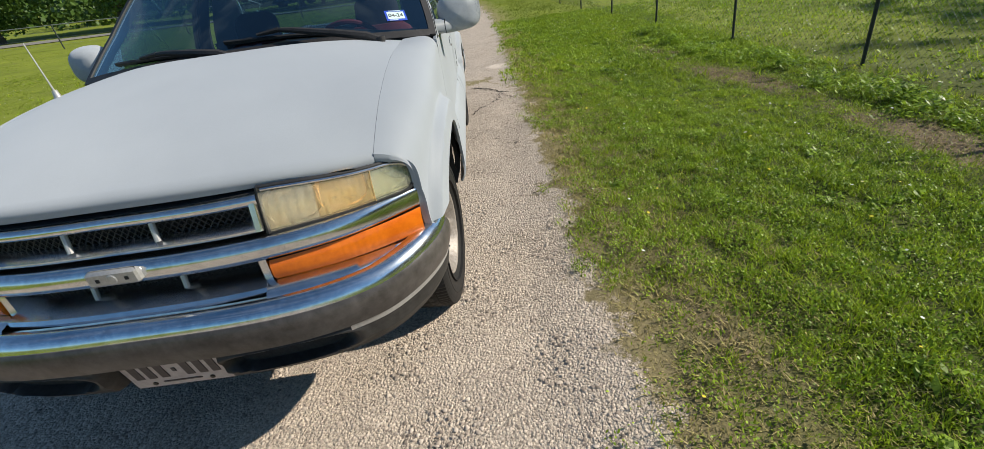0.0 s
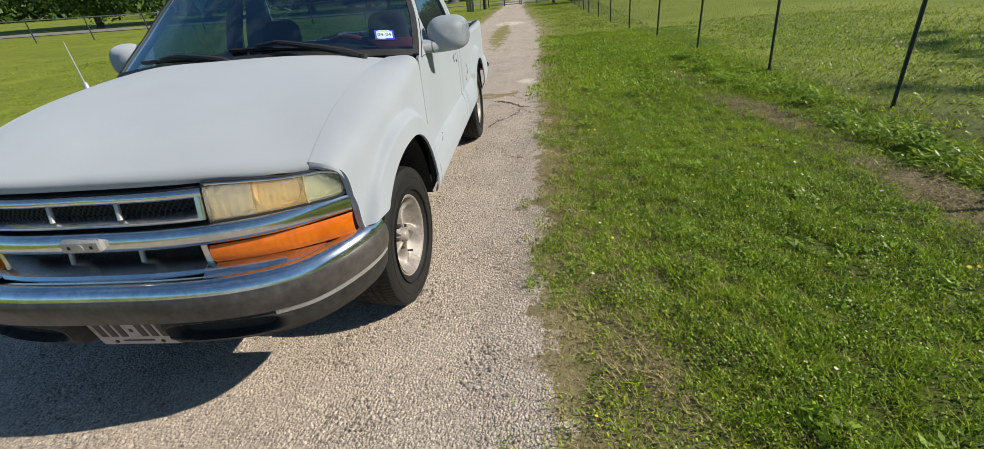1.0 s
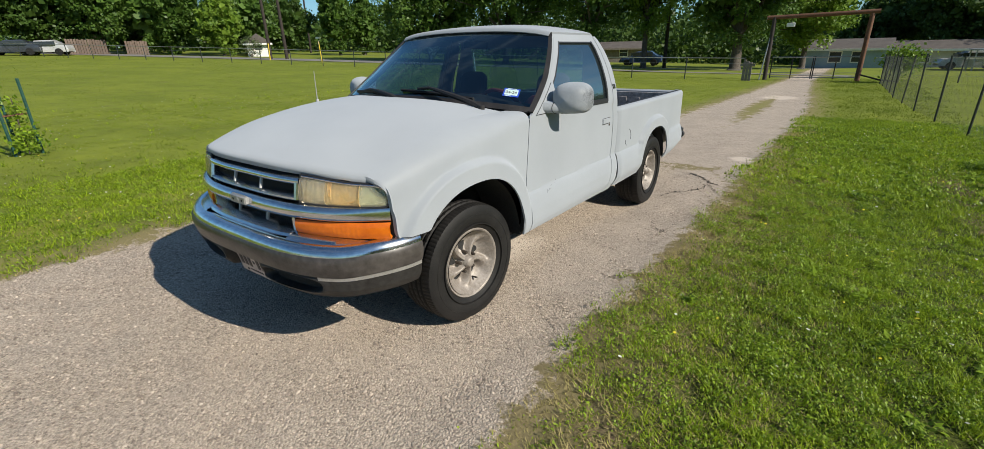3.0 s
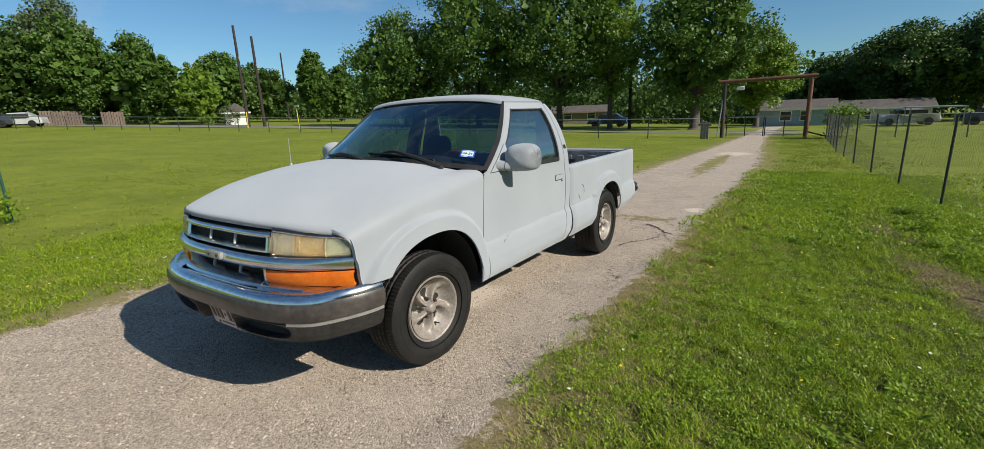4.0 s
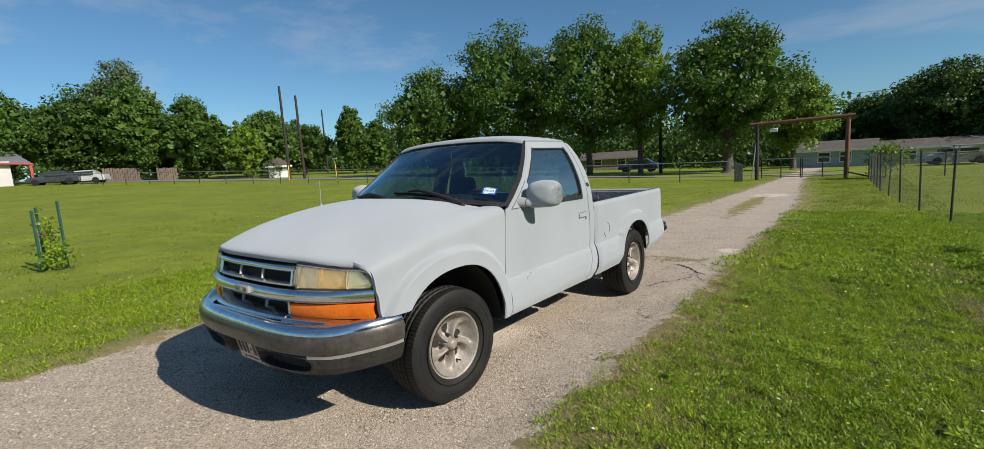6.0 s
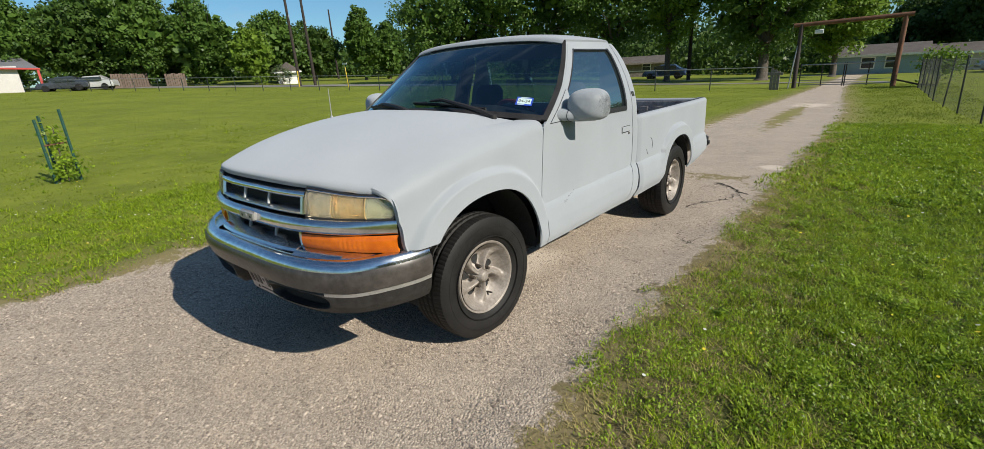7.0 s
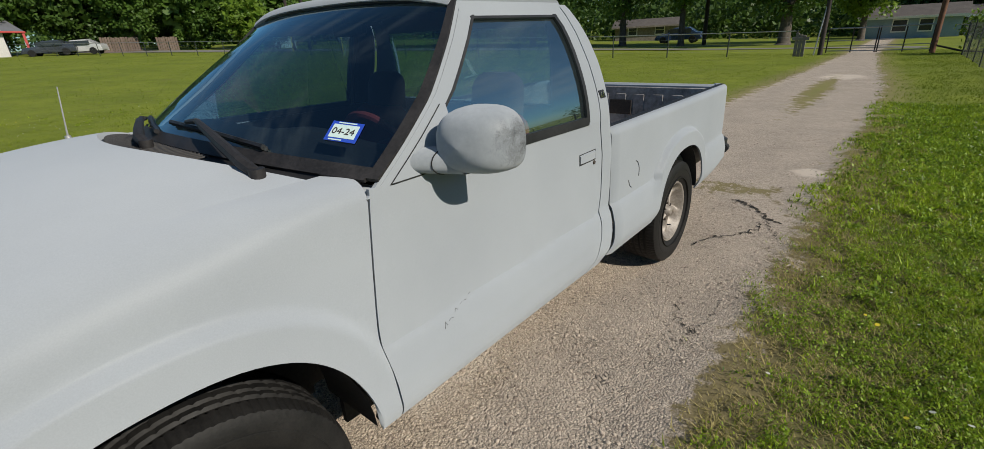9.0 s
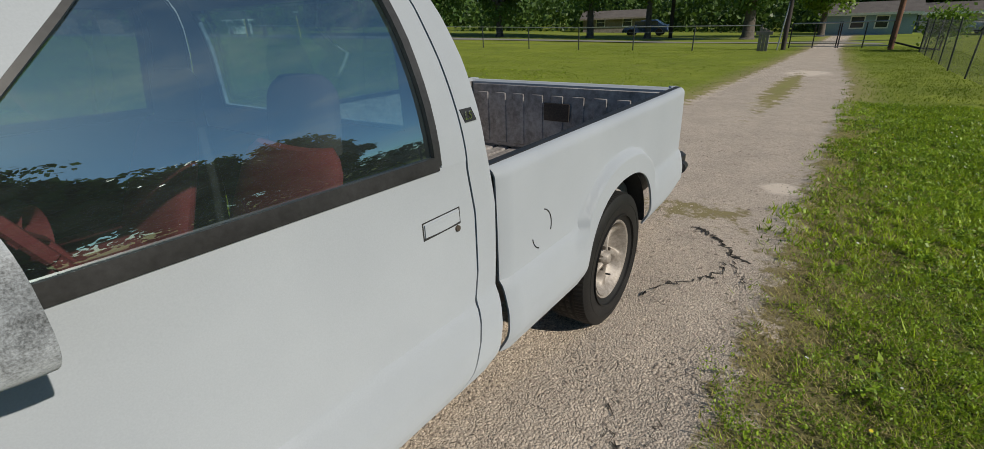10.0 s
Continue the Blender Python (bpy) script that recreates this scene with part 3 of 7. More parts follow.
def build_cab():
    for s in (1, -1):
        gap = Build()
        # dark body behind the seams
        gap.shell([[(s * (min(side(y, z), cab_x(z) if z > 1.05 else 9) - 0.030), y, z) for z in lin(sill(y) + 0.01, 1.085, 12)] for y in lin(0.345, 1.72, 20)], 0.02 * s)
        gap.shell(strip_rows(lambda z: screen_edge(z) + 0.02, lambda z: screen_edge(z) + 0.075, lin(1.10, 1.545, 12), 4, s, 0.016), 0.012 * s)
        gap.shell(strip_rows(lambda z: window_back(z) + 0.02, lambda z: cab_end(z) - 0.02, lin(1.09, 1.545, 12), 4, s, 0.016), 0.012 * s)
        gap.shell([[(s * 0.66, y, z) for z in lin(sill(y) - 0.10, sill(y) + 0.10, 4)] for y in lin(0.34, 1.72, 6)], 0.02 * s)
        part("door_frame", gap, M["gap"], truck)
    for s in (1, -1):
        b = Build()
        b.shell([[(s * ((lambda x: x + (cab_x(z) - x) * sm(1.02, 1.10, z))(side(y, z)) - 0.012 * sm(0.86, 1.0, t)), y, z) for z in [sill(1.65) + (1.545 - sill(1.65)) * v for v in lin(0, 1, 70)] for y in [door_end(z) + 0.003 + (cab_end(z) - door_end(z) - 0.003) * t]] for t in lin(0, 1, 10)], 0.012 * s)
        corner = part("cab_corner", b, M["paint"], truck)
        p = Build().shell(strip_rows(screen_edge, lambda z: screen_edge(z) + 0.017, lin(1.085, 1.55, 22), 5, s), 0.014 * s)
        part("pillar", p, M["paint"], truck)
        foot = Build().box((0.715 if s > 0 else -0.842, 0.378, 1.02), (0.842 if s > 0 else -0.715, 0.478, 1.100), bevel=0.012)
        part("pillar_foot", foot, M["paint"], truck)
        if s > 0:
            plate = Build()
            plate.shell([[(cab_x(z) + 0.003, y - 0.33 * (z - 1.19), z) for z in lin(1.172, 1.205, 3)] for y in lin(1.640, 1.684, 3)], 0.004)
            part("badge", plate, M["black"], corner, "small black trim-level badge")
            letters("LS", 0.030, 0.001, M["chrome"], corner, Matrix.Translation((cab_x(1.18) + 0.0045, 1.644, 1.178)) @ Euler((radians(90), 0, radians(90))).to_matrix().to_4x4(), "badge_letters")
    # the roof, with its rain gutters
    b, rows = Build(), []
    for x in lin(-1, 1, 49):
        edge = 0.664
        y0 = 0.984 - 0.045 * (1 - x * x)
        row = []
        for t in lin(0, 1, 40):
            y = y0 + (1.612 + 0.02 * (1 - x * x) - y0) * t
            arc = (1 - abs(x) ** 2.6)
            lift = 0.024 + 0.034 * math.sin(math.pi * min(0.94, 0.02 + t * 0.92)) ** 0.55
            drop = 0.03 * sm(0.93, 1.0, t)
            row.append((x * edge, y, 1.553 + lift * arc - drop + 0.012 * (1 - abs(x) ** 8)))
        first = row[0]
        row = [(first[0], first[1] - 0.026, first[2] - 0.018), (first[0], first[1] - 0.020, first[2] - 0.006), (first[0], first[1] - 0.009, first[2] + 0.0015)] + row
        rows.append(row)
    b.shell(rows, -0.014)
    part("roof", b, M["paint"], truck, angle=50)
    # back wall with its window
    w = Build()
    for x0, x1 in ((-0.80, -0.55), (0.55, 0.80)):
        w.shell([[(x * (1 if abs(x) < 0.6 else cab_x(z) / 0.852), cab_end(z) - 0.012, z) for z in lin(1.05, 1.55, 10)] for x in lin(x0, x1, 4)], 0.014)
    w.shell([[(x, cab_end(z) - 0.012, z) for z in lin(0.40, 1.12, 10)] for x in lin(-0.82, 0.82, 14)], 0.014)
    w.shell([[(x, cab_end(z) - 0.012, z) for z in lin(1.47, 1.565, 4)] for x in lin(-0.63, 0.63, 10)], 0.014)
    part("cab_back", w, M["paint"], truck)
    g = Build().grid([[(x, cab_end(z) - 0.018, z) for z in lin(1.11, 1.48, 6)] for x in lin(-0.56, 0.56, 8)])
    rear = part("rear_window", g, M["side_glass"], truck, "rear cab window", angle=None)
    rear.visible_shadow = False


def screen_point(x, t):
    """A point of the windscreen: x from -1 to 1, t from its foot to its top."""
    z = 1.120 + 0.436 * t
    edge = Vector((cab_x(z), screen_edge(z) - 0.004, z + 0.003))
    mid = Vector((0, 0.262, 1.174)).lerp(Vector((0, 0.930, 1.586)), t) + Vector((0, -0.022, 0.022)) * math.sin(math.pi * t)
    w = 1 - abs(x) ** 2.2
    return Vector((x * edge.x, edge.y + (mid.y - edge.y) * w, edge.z + (mid.z - edge.z) * w))


def build_screen():
    g = Build().grid([[screen_point(x, t) for t in lin(0, 1, 16)] for x in lin(-0.985, 0.985, 30)])
    glassy = part("windshield", g, M["glass"], truck, "tinted windshield", angle=None)
    glassy.visible_shadow = False
    k, up = Build(), Vector((0, -0.004, 0.004))
    for s in (1, -1):
        k.shell([[screen_point(s * x, t) + up for t in lin(0, 1, 16)] for x in lin(0.970, 1.004, 4)], 0.014 * s)
    k.shell([[screen_point(x, t) + up for t in lin(0.972, 1.0, 3)] for x in lin(-0.99, 0.99, 30)], 0.012)
    k.shell([[screen_point(x, t) + up for t in lin(-0.01, 0.045, 3)] for x in lin(-0.97, 0.97, 30)], 0.012)
    part("windshield_trim", k, M["trim"], glassy, "faded black windshield trim")
    # registration sticker inside the driver's corner
    c = screen_point(0.812, 0.178)
    along = (screen_point(0.84, 0.178) - screen_point(0.78, 0.178)).normalized()
    rise = (screen_point(0.80, 0.28) - screen_point(0.80, 0.17))
    rise = (rise - along * rise.dot(along)).normalized()
    out = along.cross(rise).normalized()
    if out.y > 0:
        out = -out
    base = c + out * 0.003
    def card(w, h, lift):
        p = base + out * lift
        return Build().shell([[p + along * a + rise * e for e in lin(-h, h, 2)] for a in lin(-w, w, 2)], 0.0006)
    sticker = part("sticker", card(0.049, 0.034, 0.0), M["blue_ink"], glassy, "blue and white dated windshield sticker")
    part("sticker_field", card(0.040, 0.023, 0.0012), M["sticker"], sticker)
    m = Matrix((along, rise, along.cross(rise))).transposed().to_4x4()
    m.translation = base + out * 0.0025 - along * 0.0355 - rise * 0.0105
    letters("04-24", 0.030, 0.0004, M["ink"], sticker, m, "sticker_numbers")
    for k2, w in ((0.029, 0.028), (-0.030, 0.02)):
        p = base + out * 0.0015 + rise * k2 - along * (0.0 if k2 > 0 else 0.015)
        line = Build().shell([[p + along * a + rise * e for e in lin(-0.002, 0.002, 2)] for a in lin(-w, w, 2)], 0.0005)
        part("sticker_print", line, M["sticker"], sticker)


def letters(text, size, depth, mat, parent, m, name):
    cu = bpy.data.curves.new(name, "FONT")
    cu.body, cu.size, cu.extrude = text, size, depth
    ob = new(name + "_shape", cu)
    me = bpy.data.meshes.new_from_object(ob.evaluated_get(bpy.context.evaluated_depsgraph_get()))
    bpy.data.objects.remove(ob)
    me.transform(m)
    me.materials.clear()
    return put(name, me, mat, parent)


def build_cowl():
    b = Build()
    rows = []
    for x in lin(-0.70, 0.70, 50):
        k = min(1, abs(x) / 0.703)
        y0 = 0.350 - 0.238 * (1 - k * k)
        f = screen_point(x / 0.858, -0.02)
        z0 = hood_z(min(abs(x), 0.7), y0) - 0.022
        rows.append([(x, y0 + (f.y + 0.012 - y0) * t, z0 + (f.z + 0.002 - z0) * t - 0.012 * math.sin(math.pi * t)) for t in lin(-0.12, 1, 10)])
    b.shell(rows, 0.01)
    cowl = part("cowl", b, M["black"], truck, "black plastic cowl below the windshield")
    g = Build()
    for x in lin(-0.66, 0.30, 42):
        k = abs(x) / 0.703
        y0 = 0.350 - 0.238 * (1 - k * k)
        f = screen_point(x / 0.858, -0.02)
        g.tube([(x, y0 + 0.01, hood_z(x, y0) - 0.013), (x + 0.01, (y0 + f.y) / 2, (hood_z(x, y0) - 0.022 + f.z) / 2 - 0.004), (x + 0.015, f.y, f.z + 0.006)], 0.0035, 5)
    for t in (0.3, 0.55, 0.8):
        g.tube([(x, (0.350 - 0.238 * (1 - (x / 0.703) ** 2)) * (1 - t) + screen_point(x / 0.858, -0.02).y * t, hood_z(x, 0.3) * (1 - t) + screen_point(x / 0.858, -0.02).z * t - 0.016) for x in lin(-0.66, 0.30, 16)], 0.0035, 5)
    part("cowl_grille", g, M["trim"], cowl)
    # wipers, resting on the foot of the glass
    up = Vector((0, -0.018, 0.018))
    for hinge, elbow, tip, heel in (((0.63, 0.262, 1.155), (0.19, 0.105), (-0.06, 0.095), (0.50, 0.055)), ((0.0, 0.205, 1.180), (-0.36, 0.065), (-0.62, 0.085), (-0.12, 0.035))):
        hinge = Vector(hinge)
        elbow, tip, heel = [screen_point(x / 0.84, t) + up * 0.6 for x, t in (elbow, tip, heel)]
        w = Build()
        w.tube([hinge, hinge.lerp(elbow, 0.12) + up * 0.9, hinge.lerp(elbow, 0.45) + up * 1.1, hinge.lerp(elbow, 0.85) + up * 1.1, elbow + up * 0.9], [0.017, 0.017, 0.016, 0.012, 0.009], 8)
        w.tube([hinge + Vector((0, 0, -0.03)), hinge + Vector((0, 0, 0.016))], 0.020, 12)
        w.tube([elbow + up * 0.9, elbow.lerp(tip, 0.4) + up * 0.5], [0.011, 0.007], 6)
        arm = part("wiper", w, M["trim"], truck, "faded black windshield wiper")
        k = Build()
        k.tube([tip, tip.lerp(heel, 0.5) + up * 0.35, heel], 0.0085, 6)
        k.tube([tip - up * 0.3, tip.lerp(heel, 0.5) - up * 0.1, heel - up * 0.3], 0.008, 4)
        for q in (0.2, 0.8):
            k.tube([tip.lerp(heel, q - 0.08), tip.lerp(heel, q) + up * 0.45, tip.lerp(heel, q + 0.08)], 0.007, 5)
        part("wiper_blade", k, M["black"], arm)
    a = Build()
    base = Vector((-0.735, 0.13, 1.105))
    a.lathe([(0.0, 0.055), (0.010, 0.055), (0.013, 0.03), (0.020, 0.012), (0.022, 0.0)], 14, Matrix.Translation(base) @ Matrix.Rotation(radians(-90), 4, 'Y'))
    mast = [base + Vector((-0.04 * t, 0.03 * t, 0.05 + 0.19 * t)) for t in lin(0, 1, 5)]
    a.tube(mast, [0.004, 0.0030, 0.0027, 0.0024, 0.002], 6)
    part("antenna", a, M["strip"], truck, "thin broken-off whip antenna")


def front_path(x0, x1, n, z, out=0.0):
    res = []
    for x in lin(x0, x1, n):
        d = Vector((0.01, nose(x + 0.005, z) - nose(x - 0.005, z), 0))
        o = Vector((d.y, -d.x, 0)).normalized()
        res.append(((x, nose(x, z), z), (o.x, o.y)))
    return res


def round_bar(h, d, n=10):
    """A half-round profile: out, up."""
    return [(d * math.cos(t), h * math.sin(t)) for t in lin(-math.pi / 2, math.pi / 2, n)] + [(-0.03, h), (-0.03, -h)]


def build_grille():
    shell = Build()
    # dark box behind
    shell.shell([[(x, nose(x) + 0.085, z) for z in lin(0.66, 0.955, 8)] for x in lin(-0.80, 0.80, 30)], 0.01)
    shell.shell([[(x, nose(x, 0.95) + 0.002 + 0.09 * t, 0.950 + 0.006 * t) for t in lin(0, 1, 4)] for x in lin(-0.72, 0.72, 30)], 0.008)
    for s in (1, -1):
        shell.shell([[(s * x, nose(x, z) + 0.012, z) for z in lin(0.832, 0.948 - 0.080 * sm(0.66, 0.77, x), 8)] for x in lin(0.398, 0.770, 22)], 0.01 * s)
    grille = part("grille", shell, M["gap"], truck, "chrome grille with black mesh openings")
    c = Build()
    c.sweep(front_path(-0.405, 0.405, 40, 0.932), round_bar(0.016, 0.016))
    c.sweep(front_path(-0.400, 0.400, 40, 0.862), [(0.012, -0.012), (0.014, -0.003), (-0.030, 0.016), (-0.055, 0.022), (-0.06, 0.016), (-0.05, -0.012)])
    for s in (1, -1):
        rows = []
        for z in lin(0.852, 0.936, 10):
            x = s * 0.392
            y = nose(x, z)
            rows.append([(x - s * 0.014, y + 0.05, z), (x - s * 0.016, y - 0.006, z), (x - s * 0.006, y - 0.016, z), (x + s * 0.008, y - 0.014, z), (x + s * 0.016, y, z), (x + s * 0.016, y + 0.05, z)])
        c.grid(rows)
    part("upper_surround", c, M["chrome"], grille, "chrome surround")
    bar = Build()
    outline = [(0.032 * math.cos(t) ** 0.8 if math.cos(t) > 0 else 0, 0.034 * math.sin(t)) for t in lin(-1.5707, 1.5707, 14)] + [(-0.02, 0.032), (-0.02, -0.032)]
    rows = []
    for p, o in front_path(-0.796, 0.796, 80, 0.803):
        k, out = 1 - 0.14 * sm(0.62, 0.796, abs(p[0])), 1 - 0.72 * sm(0.55, 0.796, abs(p[0]))
        rows.append([(p[0] + o[0] * a * out, p[1] + o[1] * a * out, p[2] + b * k) for a, b in outline])
    bar.grid(rows, close_v=True)
    bar.f += [tuple(range(len(outline))), tuple(len(bar.v) - len(outline) + i for i in range(len(outline)))]
    part("center_bar", bar, M["chrome"], grille, "chrome center bar")
    low = Build()
    low.sweep(front_path(-0.366, 0.366, 40, 0.698), [(0.036, -0.022), (0.039, -0.008), (0.032, 0.002), (0.010, 0.008), (-0.062, 0.036), (-0.066, 0.030), (-0.06, -0.022)])
    for e in (1, -1):
        rows = []
        for p, o in front_path(e * 0.366, e * 0.800, 40, 0.698):
            k, drop = 1 - 0.85 * sm(0.56, 0.800, abs(p[0])), 0.014 * sm(0.40, 0.80, abs(p[0]))
            rows.append([(p[0] + o[0] * (0.012 + (a - 0.012) * (k if a > 0 else 1)), p[1] + o[1] * (0.012 + (a - 0.012) * (k if a > 0 else 1)), p[2] - drop + b) for a, b in ((0.060, -0.028), (0.064, -0.020), (0.054, -0.008), (0.018, 0.004), (-0.03, 0.007), (-0.03, -0.028))])
        low.grid(rows, close_v=True)
    for s in (1, -1):
        rows = []
        for z in lin(0.700, 0.780, 6):
            x = s * 0.372
            y = nose(x, z)
            rows.append([(x - s * 0.022, y + 0.05, z), (x - s * 0.010, y - 0.004, z), (x + s * 0.012, y - 0.004, z), (x + s * 0.018, y + 0.05, z)])
        low.grid(rows)
    part("lower_surround", low, M["chrome"], grille)
    # emblem mount: a plain plate with two holes
    e = Build().box((-0.058, -0.884, 0.788), (0.082, -0.860, 0.834), bevel=0.008)
    mount = part("emblem_mount", e, M["strip"], grille, "bare silver emblem mount with screw holes")
    for x in (-0.026, 0.052):
        part("screw_hole", Build().box((x - 0.005, -0.8855, 0.805), (x + 0.005, -0.8835, 0.815)), M["gap"], mount)
    part("mount_boss", Build().lathe([(0.0, -0.004), (0.012, -0.003), (0.015, 0.0)], 16, Matrix.Translation((0.012, -0.8835, 0.810)) @ Matrix.Rotation(radians(90), 4, 'Z')), M["strip"], mount)
    # struts and wire mesh
    for z0, z1, xs in ((0.868, 0.925, (-0.12, 0.12)), (0.715, 0.775, (-0.13, 0.13))):
        for x in xs:
            st = Build()
            st.tube([(x, nose(x) + 0.042, z1), (x + 0.008, nose(x) + 0.022, z0)], 0.008, 8)
            part("strut", st, M["strip"], grille)
    for z0, z1, w in ((0.868, 0.930, 0.385), (0.712, 0.778, 0.36)):
        n, net = 40, Build()
        for i in range(-4, n):
            for d in (1, -1):
                xa = -w + 2 * w * i / n
                xb = xa + (z1 - z0) * 0.9
                if d < 0:
                    xa, xb = xb, xa
                net.tube([(xa, nose(xa) + 0.05, z0), (xb, nose(xb) + 0.05, z1)], 0.0022, 4, cap=False)
        tagged(part("wire_mesh", net, M["black"], grille), kind="stuff")


def lamp_rows(x0, x1, top, bottom, out, n, m, ribs=None):
    rows = []
    for t in lin(0, 1, n):
        x = x0 + (x1 - x0) * t
        row = []
        for v in lin(0, 1, m):
            z = bottom(t) + (top(t) - bottom(t)) * v
            bulge = 0.010 * (1 - (2 * v - 1) ** 4)
            row.append((x, nose(x, z) - out - bulge + (ribs(t) if ribs else 0), z))
        rows.append(row)
    return rows


def build_lamps(s):
    def mirror_x(rows):
        return [[(s * x, y, z) for x, y, z in r] for r in rows]
    def top(t):
        # along the hood's edge, then round the fender's corner
        x = 0.415 + 0.382 * t
        k = min(x, 0.708)
        edge = hood_z(k, -0.800 + 0.195 * (k / 0.787) ** 2.9) - 0.031
        q = math.acos(min(1.0, max(0.3746, (x - 0.709) / 0.095 * 0.6254 + 0.3746)))
        return max(bottom(t) + 0.004, edge - 0.150 * (1 - (math.sin(q) / 0.9272) ** 0.50) + 0.034 * (1 - q / radians(68)))

    def bottom(t):
        return 0.843 - 0.004 * t + 0.020 * max(0.0, (t - 0.92) / 0.08) ** 2
    ribs = lambda t: 0.0008 * math.sin(t * 150) if 0.33 < t < 0.68 else (0.0005 * math.sin(t * 95) if t <= 0.33 else 0.0)
    rows = mirror_x(lamp_rows(0.415, 0.797, top, bottom, 0.006, 160, 9, ribs))
    lamp = part("headlight", Build().shell(rows[:56], 0.006 * s), M["lens"], truck, "yellowed ribbed headlight", angle=80)
    lamp.visible_shadow = False
    for name, a, b, tone, note in (("fluted_lens", 55, 116, "lens_amber", "amber-tinted fluted middle of the lens"), ("corner_lens", 115, 160, "lens_corner", "pale corner marker lens")):
        zone = part(name, Build().shell(rows[a:b], 0.006 * s), M[tone], lamp, note, angle=80)
        zone.visible_shadow = False
    split = rows[115]
    part("lens_joint", Build().tube([(p[0], p[1] - 0.002, p[2]) for p in split], 0.0022, 5), M["amber_bowl"], lamp)
    for c, w, d, tone in ((0.485, 0.066, 0.05, "silver_bowl"), (0.610, 0.060, 0.05, "amber_bowl"), (0.730, 0.052, 0.035, "silver_bowl")):
        bowl = Build().grid(mirror_x([[(c + w * q * (abs(math.cos(a)) ** 0.6) * (1 if math.cos(a) > 0 else -1), nose(c + w * q * math.cos(a), 0.9) + 0.006 + d * (1 - q * q), 0.902 + 0.050 * q * (abs(math.sin(a)) ** 0.6) * (1 if math.sin(a) > 0 else -1)) for a in lin(0, 6.2832, 25)[:-1]] for q in lin(0.02, 1.05, 8)]), close_v=True)
        part("reflector", bowl, M[tone], lamp, "reflector bowl")
    back = Build().shell(mirror_x([[(x, nose(x, z) + 0.010, z) for z in lin(0.842, 0.946 - 0.080 * sm(0.66, 0.77, x), 5)] for x in lin(0.412, 0.775, 14)]), 0.004 * s)
    part("housing", back, M["reflector"], lamp)
    frame_b = Build()
    edge = [(0.412 + 0.387 * t, top(t) + 0.001) for t in lin(0, 1, 40)] + [(0.799 - 0.387 * t, bottom(1 - t) - 0.005) for t in lin(0, 1, 20)]
    frame_b.tube([(s * x, nose(x, z) - 0.004, z) for x, z in edge + edge[:1]], 0.0065, 6, cap=False)
    part("lamp_rim", frame_b, M["black"], lamp)
    f = Build()
    f.tube([(s * x, nose(x, z) - 0.011, z) for x, z in [(0.415 + 0.382 * t, top(t) - 0.004) for t in lin(0.02, 0.99, 40)]], 0.0042, 6)
    part("lamp_brow", f, M["chrome"], lamp)
    tb, bb = (lambda t: 0.766 + 0.004 * t), (lambda t: 0.704 - 0.012 * t)
    a = Build().shell(mirror_x(lamp_rows(0.392, 0.800, tb, bb, 0.006, 120, 6, lambda t: 0.0004 * math.sin(t * 130) if 0.45 < t < 0.75 else 0)), 0.02 * s)
    sig = part("turn_signal", a, M["amber"], truck, "amber turn signal lens", angle=80)
    r = Build().shell(mirror_x([[(x, nose(x, 0.74) + 0.028, z) for z in lin(0.690, 0.785, 4)] for x in lin(0.385, 0.802, 14)]), 0.006 * s)
    part("signal_frame", r, M["black"], sig)


def bumper_path(n, x1=0.853):
    pts = []
    for t in lin(-1, 1, n):
        x = x1 * math.sin(t * math.pi / 2)
        pts.append((x, bumper_line(x)))
    res = []
    for i, (x, y) in enumerate(pts):
        a, b = pts[max(i - 1, 0)], pts[min(i + 1, n - 1)]
        d = Vector((b[0] - a[0], b[1] - a[1], 0)).normalized()
        z = 0.704 + 0.016 * sm(0.66, 0.84, abs(x))
        res.append(((x, y, z), (d.y, -d.x)))
    return res


